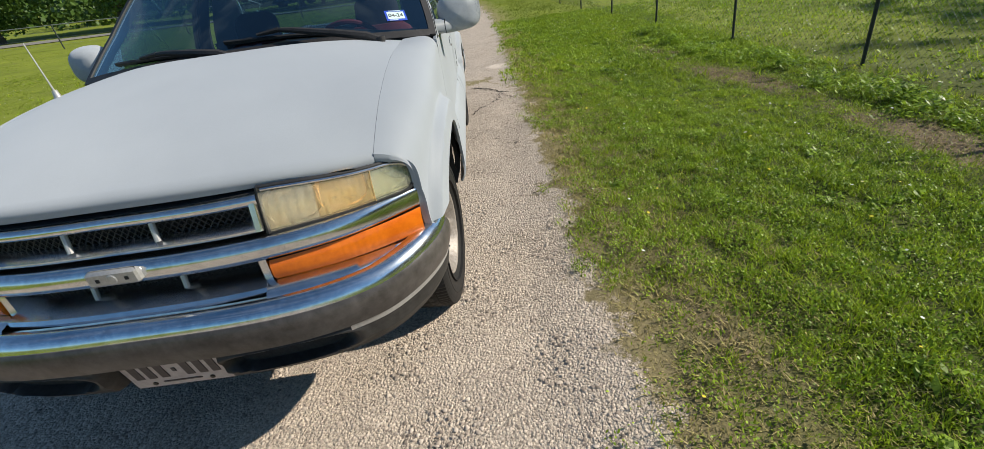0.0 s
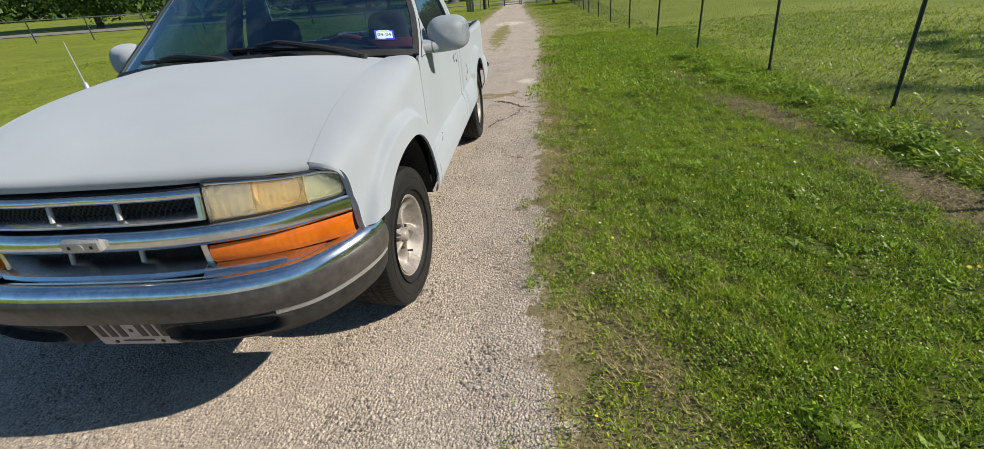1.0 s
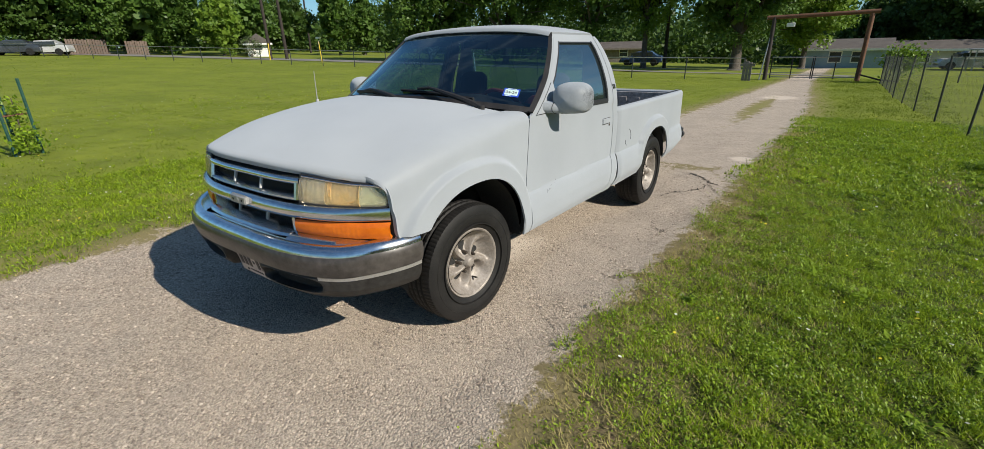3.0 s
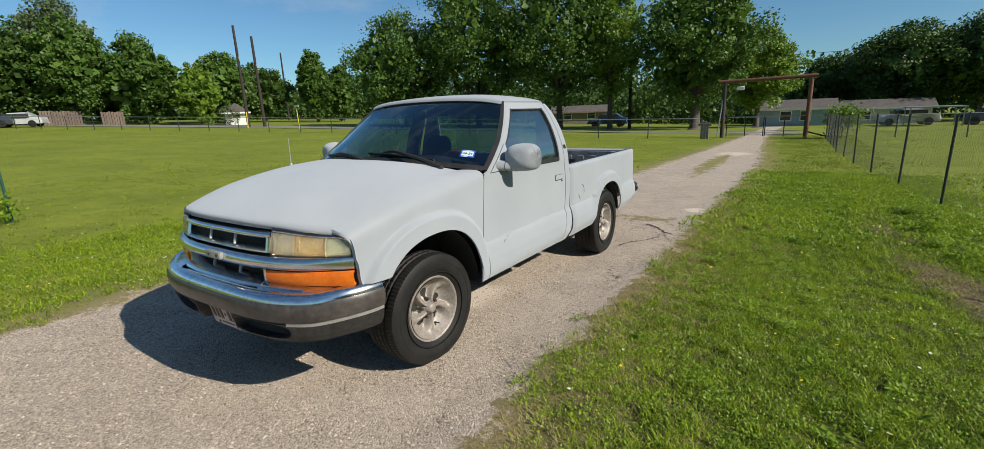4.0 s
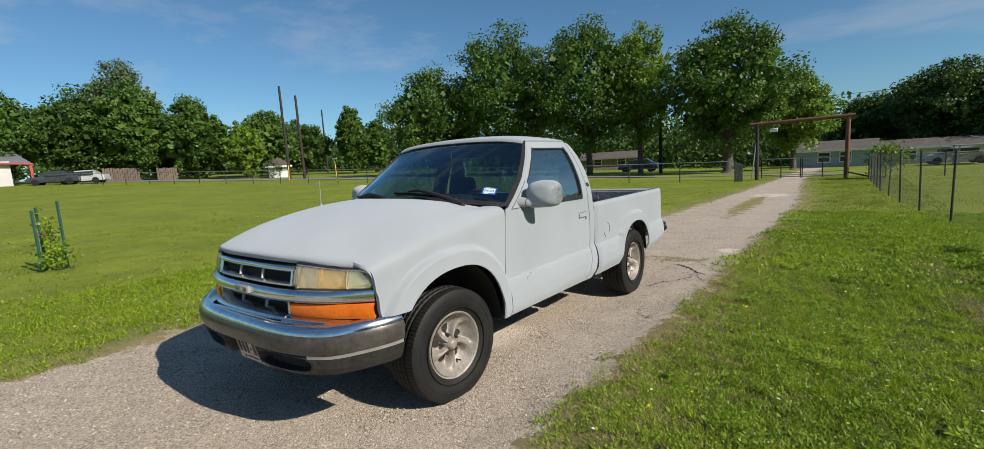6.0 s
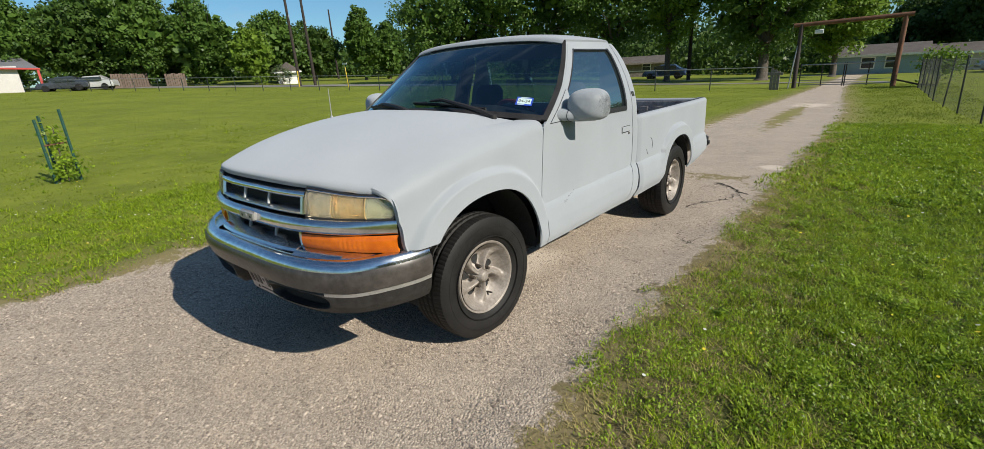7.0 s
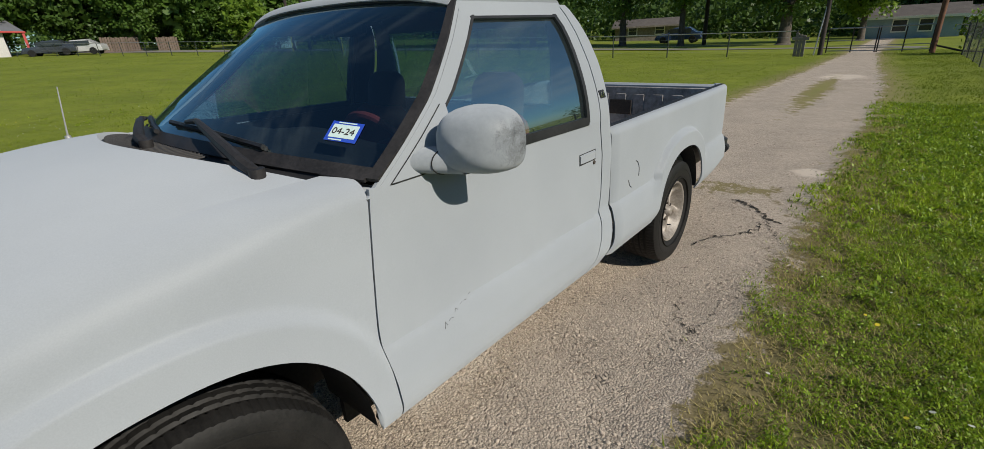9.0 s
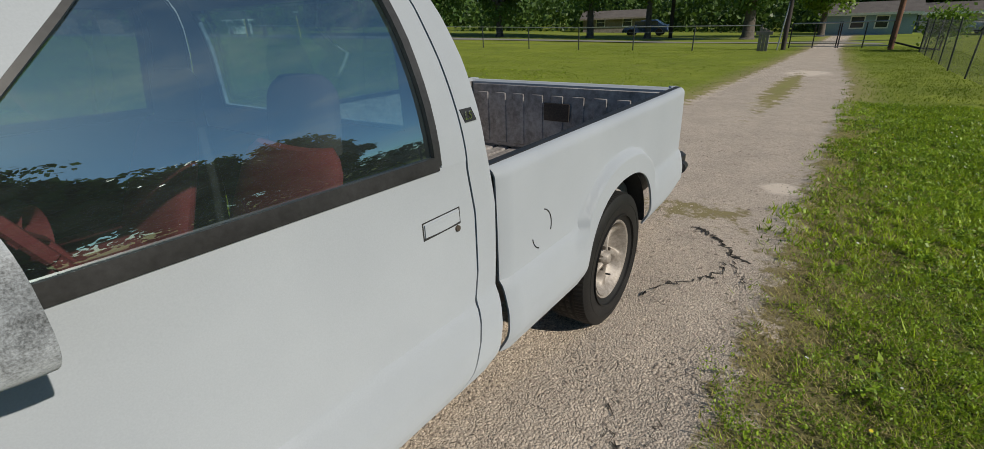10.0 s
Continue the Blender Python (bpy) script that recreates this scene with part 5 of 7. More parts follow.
# ---- materials of the surroundings ----
def ground_material():
    m = bpy.data.materials.new("field_and_gravel")
    m.use_nodes = True
    t = m.node_tree
    p = t.nodes["Principled BSDF"]
    link = t.links.new
    where = t.nodes.new("ShaderNodeTexCoord")
    edge = t.nodes.new("ShaderNodeAttribute")
    edge.attribute_name = "verge"
    worn = t.nodes.new("ShaderNodeAttribute")
    worn.attribute_name = "worn"
    seal = t.nodes.new("ShaderNodeAttribute")
    seal.attribute_name = "seal"
    pale = t.nodes.new("ShaderNodeAttribute")
    pale.attribute_name = "pale"
    gap_shade = t.nodes.new("ShaderNodeAttribute")
    gap_shade.attribute_name = "gap_shade"

    def tex(scale, detail=5.0, rough=0.6, dist=0.0):
        n = node(t, "ShaderNodeTexNoise", Scale=scale, Detail=detail, Roughness=rough, Distortion=dist)
        link(where.outputs["Object"], n.inputs["Vector"])
        return n.outputs["Fac"]

    def math_(op, a, b):
        n = t.nodes.new("ShaderNodeMath")
        n.operation = op
        for i, v in enumerate((a, b)):
            if isinstance(v, (int, float)):
                n.inputs[i].default_value = v
            else:
                link(v, n.inputs[i])
        return n.outputs[0]

    def ranged(v, a, b, c=0.0, d=1.0):
        n = node(t, "ShaderNodeMapRange")
        for key, val in (("From Min", a), ("From Max", b), ("To Min", c), ("To Max", d)):
            n.inputs[key].default_value = val
        link(v, n.inputs["Value"])
        return n.outputs[0]

    def mixed(f, a, b):
        n = t.nodes.new("ShaderNodeMix")
        n.data_type = 'RGBA'
        if isinstance(f, float):
            n.inputs[0].default_value = f
        else:
            link(f, n.inputs[0])
        for i, v in ((6, a), (7, b)):
            if isinstance(v, tuple):
                n.inputs[i].default_value = (*v, 1)
            else:
                link(v, n.inputs[i])
        return n.outputs[2]

    # gravel: single stones with their own tints, bound in grey-brown dust
    stones = node(t, "ShaderNodeTexVoronoi", Scale=92.0, Randomness=1.0)
    chips = node(t, "ShaderNodeTexVoronoi", Scale=210.0, Randomness=1.0)
    cracks = node(t, "ShaderNodeTexVoronoi", Scale=11.0, Randomness=1.0)
    cracks.feature = 'DISTANCE_TO_EDGE'
    warp = t.nodes.new("ShaderNodeTexNoise")
    warp.inputs["Scale"].default_value = 7.0
    link(where.outputs["Object"], warp.inputs["Vector"])
    shifted = t.nodes.new("ShaderNodeMixRGB")
    shifted.inputs[0].default_value = 0.20
    link(where.outputs["Object"], shifted.inputs[1])
    link(warp.outputs["Color"], shifted.inputs[2])
    for n in (stones, chips):
        link(where.outputs["Object"], n.inputs["Vector"])
    link(shifted.outputs[0], cracks.inputs["Vector"])
    sep = t.nodes.new("ShaderNodeSeparateColor")
    link(stones.outputs["Color"], sep.inputs[0])
    sep2 = t.nodes.new("ShaderNodeSeparateColor")
    link(chips.outputs["Color"], sep2.inputs[0])
    tint = mixed(sep.outputs[0], (0.190, 0.150, 0.116), (0.80, 0.665, 0.530))
    tint2 = mixed(sep2.outputs[1], (0.100, 0.079, 0.062), (0.88, 0.745, 0.600))
    gravel = mixed(0.5, tint, tint2)
    # stones darken towards their edges: shade of the gaps, put into the colour
    rim = ranged(stones.outputs["Distance"], 0.0, 0.9, 1.0, 0.55)
    shade = t.nodes.new("ShaderNodeMixRGB")
    shade.blend_type = 'MULTIPLY'
    shade.inputs[0].default_value = 0.40
    link(gravel, shade.inputs[1])
    link(rim, shade.inputs[2])
    dust = mixed(ranged(tex(0.9, 6, 0.62), 0.42, 0.62), shade.outputs[0], (0.62, 0.515, 0.415))
    dusty = mixed(0.34, shade.outputs[0], dust)
    dusty = mixed(math_('MULTIPLY', ranged(tex(5.5, 7, 0.72), 0.48, 0.66), 0.45), dusty, mixed(0.55, shade.outputs[0], (0.36, 0.300, 0.250)))
    # old chip-sealed strips: greyer, crazed with fine cracks, with paler worn patches
    sealed = ranged(math_('ADD', seal.outputs["Fac"], math_('SUBTRACT', tex(1.6, 6, 0.65), 0.5)), 0.40, 0.62)
    grey = mixed(ranged(tex(2.4, 6, 0.7), 0.40, 0.62), mixed(0.40, shade.outputs[0], (0.40, 0.345, 0.300)), mixed(0.35, shade.outputs[0], (0.58, 0.50, 0.43)))
    old = mixed(sealed, dusty, grey)
    old = mixed(ranged(math_('ADD', pale.outputs["Fac"], math_('SUBTRACT', tex(4.0, 6, 0.7), 0.5)), 0.45, 0.70), old, (0.66, 0.57, 0.48))
    thin = ranged(cracks.outputs["Distance"], 0.0, 0.034, 1.0, 0.0)
    crack_mask = math_('MULTIPLY', math_('MULTIPLY', thin, ranged(tex(3.1, 6, 0.75), 0.50, 0.64)), math_('ADD', math_('MULTIPLY', sealed, 0.55), 0.03))
    drive = mixed(crack_mask, old, (0.05, 0.041, 0.033))
    # soil below the grass, drier near the drive and in patches, darkened in the near turf for shade between blades
    lawn = mixed(ranged(tex(0.35, 6, 0.65), 0.36, 0.64), (0.145, 0.185, 0.016), (0.215, 0.252, 0.025))
    lawn = mixed(math_('MULTIPLY', ranged(tex(1.6, 7, 0.75), 0.46, 0.66), 0.6), lawn, (0.105, 0.130, 0.016))
    lawn = mixed(math_('MULTIPLY', ranged(tex(7, 7, 0.8), 0.48, 0.70), 0.5), lawn, (0.205, 0.225, 0.045))
    thin_turf = math_('MULTIPLY', ranged(tex(0.75, 6, 0.65), 0.60, 0.74), ranged(tex(9, 4), 0.38, 0.58))
    lawn = mixed(math_('MULTIPLY', thin_turf, 0.7), lawn, (0.15, 0.13, 0.06))
    # near turf: shade between the blades, put into the soil as dark mottling
    lawn = mixed(math_('MULTIPLY', gap_shade.outputs["Fac"], 0.85), lawn, mixed(ranged(tex(60, 5, 0.7), 0.42, 0.6), (0.075, 0.085, 0.018), (0.018, 0.026, 0.006)))
    lawn = mixed(ranged(math_('MULTIPLY', worn.outputs["Fac"], math_('ADD', math_('MULTIPLY', tex(13, 9, 0.8), 1.9), -0.35)), 0.26, 0.52), lawn, mixed(ranged(tex(50, 4, 0.7), 0.42, 0.6), (0.20, 0.145, 0.085), (0.06, 0.045, 0.028)))
    near = ranged(math_('ADD', edge.outputs["Fac"], math_('MULTIPLY', tex(5, 6, 0.7), 0.5)), -0.45, 0.20)
    lawn = mixed(math_('MULTIPLY', near, 0.70), lawn, (0.27, 0.210, 0.120))
    inside = math_('ADD', edge.outputs["Fac"], math_('SUBTRACT', math_('MULTIPLY', tex(4.2, 9, 0.75), 1.2), 0.60))
    mask = ranged(inside, -0.05, 0.04)
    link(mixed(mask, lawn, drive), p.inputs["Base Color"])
    p.inputs["Roughness"].default_value = 0.92
    p.inputs["Specular IOR Level"].default_value = 0.25
    high = math_('SUBTRACT', math_('ADD', math_('MULTIPLY', ranged(stones.outputs["Distance"], 0, 0.8, 1, 0), 0.6), math_('MULTIPLY', ranged(chips.outputs["Distance"], 0, 0.8, 1, 0), 0.25)), math_('MULTIPLY', crack_mask, 1.5))
    relief = math_('ADD', math_('MULTIPLY', high, mask), math_('MULTIPLY', tex(40, 4), 0.8))
    b = node(t, "ShaderNodeBump", Strength=1.0, Distance=0.009)
    link(relief, b.inputs["Height"])
    link(b.outputs[0], p.inputs["Normal"])
    return m


M["ground"] = ground_material()
M["stone"] = material("gravel_stone", (0.14, 0.110, 0.090), (0.66, 0.555, 0.46), 0.9, scale=30, fine=300, bump=0.2, by_piece=-0.85)
M["grass"] = material("grass_blade", (0.036, 0.085, 0.006), (0.53, 0.680, 0.036), 0.5, scale=0.7, fine=30, bump=0.0, leaf=0.44, by_piece=-0.7, spec=0.35)
M["far_grass"] = material("far_grass_blade", (0.130, 0.188, 0.018), (0.252, 0.306, 0.036), 0.6, scale=0.5, fine=6, bump=0.0, leaf=0.30, by_piece=-0.35, spec=0.2)
M["clover"] = material("clover_leaf", (0.034, 0.086, 0.010), (0.43, 0.600, 0.042), 0.45, scale=0.9, fine=25, bump=0.0, leaf=0.42, by_piece=-0.65, spec=0.4)
M["straw"] = material("dry_grass", (0.17, 0.160, 0.040), (0.54, 0.44, 0.20), 0.8, scale=3, fine=30, bump=0.0, leaf=0.2, by_piece=-0.6)
M["petal_y"] = material("yellow_petal", (0.75, 0.60, 0.03), (0.85, 0.70, 0.06), 0.6, bump=0.0, leaf=0.2)
M["petal_w"] = material("white_petal", (0.55, 0.56, 0.48), (0.75, 0.75, 0.68), 0.6, bump=0.0, leaf=0.2)
M["leaf"] = material("tree_leaf", (0.040, 0.090, 0.014), (0.125, 0.215, 0.034), 0.5, scale=0.35, fine=4, bump=0.0, leaf=0.30, by_piece=-0.5, spec=0.4)
M["leaf_dark"] = material("dark_tree_leaf", (0.032, 0.074, 0.014), (0.095, 0.160, 0.028), 0.5, scale=0.35, fine=4, bump=0.0, leaf=0.28, by_piece=-0.5, spec=0.4)
M["leaf_bright"] = material("bright_tree_leaf", (0.085, 0.17, 0.016), (0.22, 0.32, 0.04), 0.5, scale=0.4, fine=4, bump=0.0, leaf=0.35, by_piece=-0.5, spec=0.4)
M["leaf_pale"] = material("pale_grey_green_leaf", (0.075, 0.115, 0.045), (0.14, 0.18, 0.075), 0.55, scale=0.4, fine=4, bump=0.0, leaf=0.3, by_piece=-0.5)
M["bark"] = material("grey_brown_bark", (0.05, 0.04, 0.032), (0.13, 0.11, 0.09), 0.9, scale=4, fine=20, bump=0.6, depth=0.02)
M["rust"] = material("rusty_painted_pipe", (0.085, 0.036, 0.020), (0.20, 0.095, 0.055), 0.75, scale=3, fine=25, bump=0.25)
M["darkpipe"] = material("dark_weathered_pipe", (0.022, 0.018, 0.016), (0.06, 0.045, 0.04), 0.7, scale=3, fine=25, bump=0.2)
M["galv"] = material("galvanised_pipe", (0.24, 0.25, 0.26), (0.42, 0.43, 0.44), 0.45, metal=0.6, scale=5, fine=40, bump=0.1)
M["wire"] = material("dull_fence_wire", (0.09, 0.095, 0.095), (0.17, 0.175, 0.175), 0.6, metal=0.3, bump=0.0)
M["post"] = material("black_green_steel_post", (0.012, 0.016, 0.015), (0.035, 0.045, 0.042), 0.6, scale=5, fine=40, bump=0.15)
M["stake"] = material("green_painted_stake", (0.010, 0.045, 0.035), (0.03, 0.10, 0.08), 0.55, scale=5, fine=40, bump=0.15)
M["wood"] = material("grey_weathered_board", (0.13, 0.11, 0.095), (0.27, 0.24, 0.215), 0.85, scale=5, fine=30, bump=0.4)
M["plank"] = material("brown_fence_board", (0.10, 0.072, 0.055), (0.21, 0.155, 0.125), 0.85, scale=1.5, fine=12, bump=0.3, by_piece=0.5)
M["pole"] = material("creosoted_pole", (0.018, 0.014, 0.012), (0.055, 0.042, 0.035), 0.85, scale=3, fine=25, bump=0.3)
M["blue_siding"] = material("blue_grey_siding", (0.22, 0.31, 0.40), (0.30, 0.39, 0.48), 0.7, scale=1.5, fine=12, bump=0.1)
M["beige"] = material("beige_siding", (0.42, 0.38, 0.33), (0.55, 0.51, 0.45), 0.75, scale=1.5, fine=12, bump=0.1)
M["white"] = material("white_paint", (0.70, 0.69, 0.66), (0.82, 0.81, 0.79), 0.6, scale=2, fine=15, bump=0.05)
M["cream"] = material("cream_metal_siding", (0.50, 0.475, 0.455), (0.60, 0.575, 0.555), 0.55, scale=1.5, fine=12, bump=0.1)
M["roofing"] = material("grey_brown_shingle", (0.075, 0.064, 0.058), (0.14, 0.122, 0.11), 0.9, scale=2, fine=14, bump=0.4)
M["tin"] = material("grey_roof_metal", (0.20, 0.20, 0.23), (0.30, 0.30, 0.33), 0.5, metal=0.4, scale=1, fine=12, bump=0.1)
M["red_paint"] = material("red_trim_paint", (0.40, 0.05, 0.045), (0.52, 0.08, 0.07), 0.6, bump=0.05)
M["yellow_paint"] = material("yellow_post_paint", (0.62, 0.45, 0.03), (0.75, 0.56, 0.05), 0.6, bump=0.05)
M["dark_pane"] = material("dark_window_pane", (0.02, 0.025, 0.03), (0.04, 0.05, 0.06), 0.08, bump=0.0, spread=0.03)
M["asphalt"] = material("pale_road_asphalt", (0.17, 0.16, 0.15), (0.25, 0.24, 0.22), 0.9, scale=1.5, fine=40, bump=0.2)
M["car_white"] = material("white_car_paint", (0.45, 0.45, 0.46), (0.52, 0.52, 0.53), 0.25, coat=0.5, bump=0.0)
M["car_dark"] = material("dark_car_paint", (0.03, 0.035, 0.05), (0.05, 0.055, 0.07), 0.25, coat=0.5, bump=0.0)
M["car_blue"] = material("blue_car_paint", (0.03, 0.05, 0.13), (0.05, 0.08, 0.18), 0.25, coat=0.5, bump=0.0)


# ---- ground ----
def lumps(x, y, cell, seed):
    """Smooth random unevenness with a given grain, 0 to 1."""
    table = np.random.default_rng(seed).uniform(0, 1, 65536)
    u, v = np.asarray(x) / cell, np.asarray(y) / cell
    i, j = np.floor(u).astype(int), np.floor(v).astype(int)
    a, b = u - i, v - j
    a, b = a * a * (3 - 2 * a), b * b * (3 - 2 * b)
    at = lambda p, q: table[(p * 7919 + q * 104729) % 65536]
    return (at(i, j) * (1 - a) + at(i + 1, j) * a) * (1 - b) + (at(i, j + 1) * (1 - a) + at(i + 1, j + 1) * a) * b


def sod(x, y):
    """Height of the turf's surface, with the small hummocks of an unrolled lawn."""
    x, y = np.asarray(x, float), np.asarray(y, float)
    hump = 0.030 * (lumps(x, y, 0.17, 31) - 0.5) + 0.022 * (lumps(x, y, 0.10, 32) - 0.5) + 0.03 * (lumps(x, y, 0.7, 33) - 0.5)
    return lie(x, y) + hump * smooth(0.0, 0.20, -verge(x, y)) * smooth(16, 9, np.hypot(x - 1, y - 1))


def ground_lines(lo, hi, near_lo, near_hi, step, far_n):
    a = np.arange(near_lo, near_hi + step / 2, step)
    k = np.linspace(0, 1, far_n + 1)[1:]
    up = near_hi + (hi - near_hi) * (np.exp(k * 5) - 1) / (np.exp(5) - 1)
    down = near_lo - (near_lo - lo) * (np.exp(k * 5) - 1) / (np.exp(5) - 1)
    return np.concatenate([down[::-1], a, up])


def build_ground():
    xs = ground_lines(-900, 900, -4.0, 6.0, 0.06, 76)
    ys = ground_lines(-900, 900, -4.0, 10.0, 0.07, 84)
    X, Y = np.meshgrid(xs, ys, indexing="ij")
    Z = sod(X, Y) + 0.004 * np.sin(X * 9 + np.sin(Y * 5)) * np.sin(Y * 8 + np.cos(X * 4))
    Z = Z - 0.012 * smooth(-0.02, 0.10, verge(X, Y))
    nu, nv = X.shape
    v = np.stack([X, Y, Z], -1).reshape(-1, 3)
    i, j = np.meshgrid(np.arange(nu - 1), np.arange(nv - 1), indexing="ij")
    a = (i * nv + j).ravel()
    f = np.stack([a, a + nv, a + nv + 1, a + 1], -1)
    me = bpy.data.meshes.new("ground")
    me.from_pydata(v.tolist(), [], f.tolist())
    me.polygons.foreach_set("use_smooth", np.ones(len(me.polygons), bool))
    at = me.attributes.new("verge", 'FLOAT', 'POINT')
    d = verge(X, Y)
    # a grassy island in the middle of the drive further on
    isle = np.hypot((X - (0.15 - 0.035 * (Y - 13))) / 0.26, (Y - 13.0) / 3.4) - 1
    d = np.minimum(d, 0.02 + isle * 0.30)
    spot = np.hypot((X - 0.75) / 0.45, (Y - 4.35) / 0.22) - 1
    d = np.minimum(d, 0.06 + spot * 0.16)
    at.data.foreach_set("value", d.ravel().astype(np.float32))
    wo = me.attributes.new("worn", 'FLOAT', 'POINT')
    wo.data.foreach_set("value", bare(X, Y).ravel().astype(np.float32))
    # first mask: near turf whose soil colour carries the shade between blades
    for name, values in (("gap_shade", smooth(6.5, 2.5, np.hypot(X - 2.2, Y - 0.5))), ("seal", np.clip(smooth(0.45, 0.95, X - 0.06 * np.sin(Y * 3)) * smooth(-0.2, 0.9, Y) + smooth(3.8, 5.2, Y), 0, 1)), ("pale", np.exp(-((X - 1.22) / 0.22) ** 2 - ((Y - 5.3) / 0.22) ** 2) + 0.9 * np.exp(-((X - 0.2) / 0.8) ** 2 - ((Y - 16.5) / 1.2) ** 2) + 0.8 * np.exp(-((X - 0.45) / 0.35) ** 2 - ((Y - 0.9) / 0.5) ** 2))):
        more = me.attributes.new(name, 'FLOAT', 'POINT')
        more.data.foreach_set("value", values.ravel().astype(np.float32))
    me.update()
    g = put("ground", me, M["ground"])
    tagged(g, "mown green field crossed by a worn gravel drive", "ground", kind="structure")


build_ground()


def loose(name, verts, faces, mat, label, category):
    """Uncountable small stuff as one mesh, from arrays."""
    me = bpy.data.meshes.new(name)
    me.vertices.add(len(verts))
    me.vertices.foreach_set("co", verts.astype(np.float32).ravel())
    n, k = faces.shape
    me.loops.add(n * k)
    me.loops.foreach_set("vertex_index", faces.astype(np.int32).ravel())
    me.polygons.add(n)
    me.polygons.foreach_set("loop_start", np.arange(0, n * k, k, dtype=np.int32))
    me.update(calc_edges=True)
    ob = put(name, me, mat)
    return tagged(ob, label, category, kind="stuff")


def patchy(x, y):
    """Slow unevenness of the turf, 0 to 1."""
    return 0.5 + 0.25 * np.sin(x * 1.7 + 1.3 * np.sin(y * 0.9)) + 0.25 * np.sin(y * 1.3 + 1.1 * np.sin(x * 1.9 + 2))


def blades(rng, x, y, height, width, lean=0.5):
    n = len(x)
    z = sod(x, y) - 0.006
    a = rng.uniform(0, 6.283, n)
    h = height * rng.uniform(0.45, 1.25, n)
    w = width * rng.uniform(0.6, 1.3, n)
    b = rng.uniform(0, 6.283, n)
    k = lean * rng.uniform(0.1, 1.0, n) * h
    a = np.where(rng.uniform(0, 1, n) < 0.65, b + 1.57, a)
    l = np.stack([x - np.cos(a) * w, y - np.sin(a) * w, z], -1)
    r = np.stack([x + np.cos(a) * w, y + np.sin(a) * w, z], -1)
    t = np.stack([x + np.cos(b) * k, y + np.sin(b) * k, z + h], -1)
    v = np.stack([l, r, t], 1).reshape(-1, 3)
    return v, np.arange(3 * n).reshape(-1, 3)


def spread(rng, box, n, keep):
    x, y = rng.uniform(box[0], box[1], n), rng.uniform(box[2], box[3], n)
    ok = rng.uniform(0, 1, n) < keep(x, y)
    return x[ok], y[ok]


def turf(x, y):
    d = verge(x, y)
    wob = 0.10 * np.sin(y * 5.3 + 2 * np.sin(x * 3)) * np.sin(y * 2.1) + 0.06 * np.sin(y * 13 + x * 7)
    rough = 0.5 * wob + 0.26 * (lumps(x, y, 0.09, 8) - 0.5) + 0.34 * (lumps(x, y, 0.31, 9) - 0.5)
    return smooth(-0.06, 0.26, -d + rough) * (1 - 0.93 * bare(x, y)) * (1 - 0.50 * smooth(1.0, 0.15, -d) * smooth(-0.5, 1.0, x))


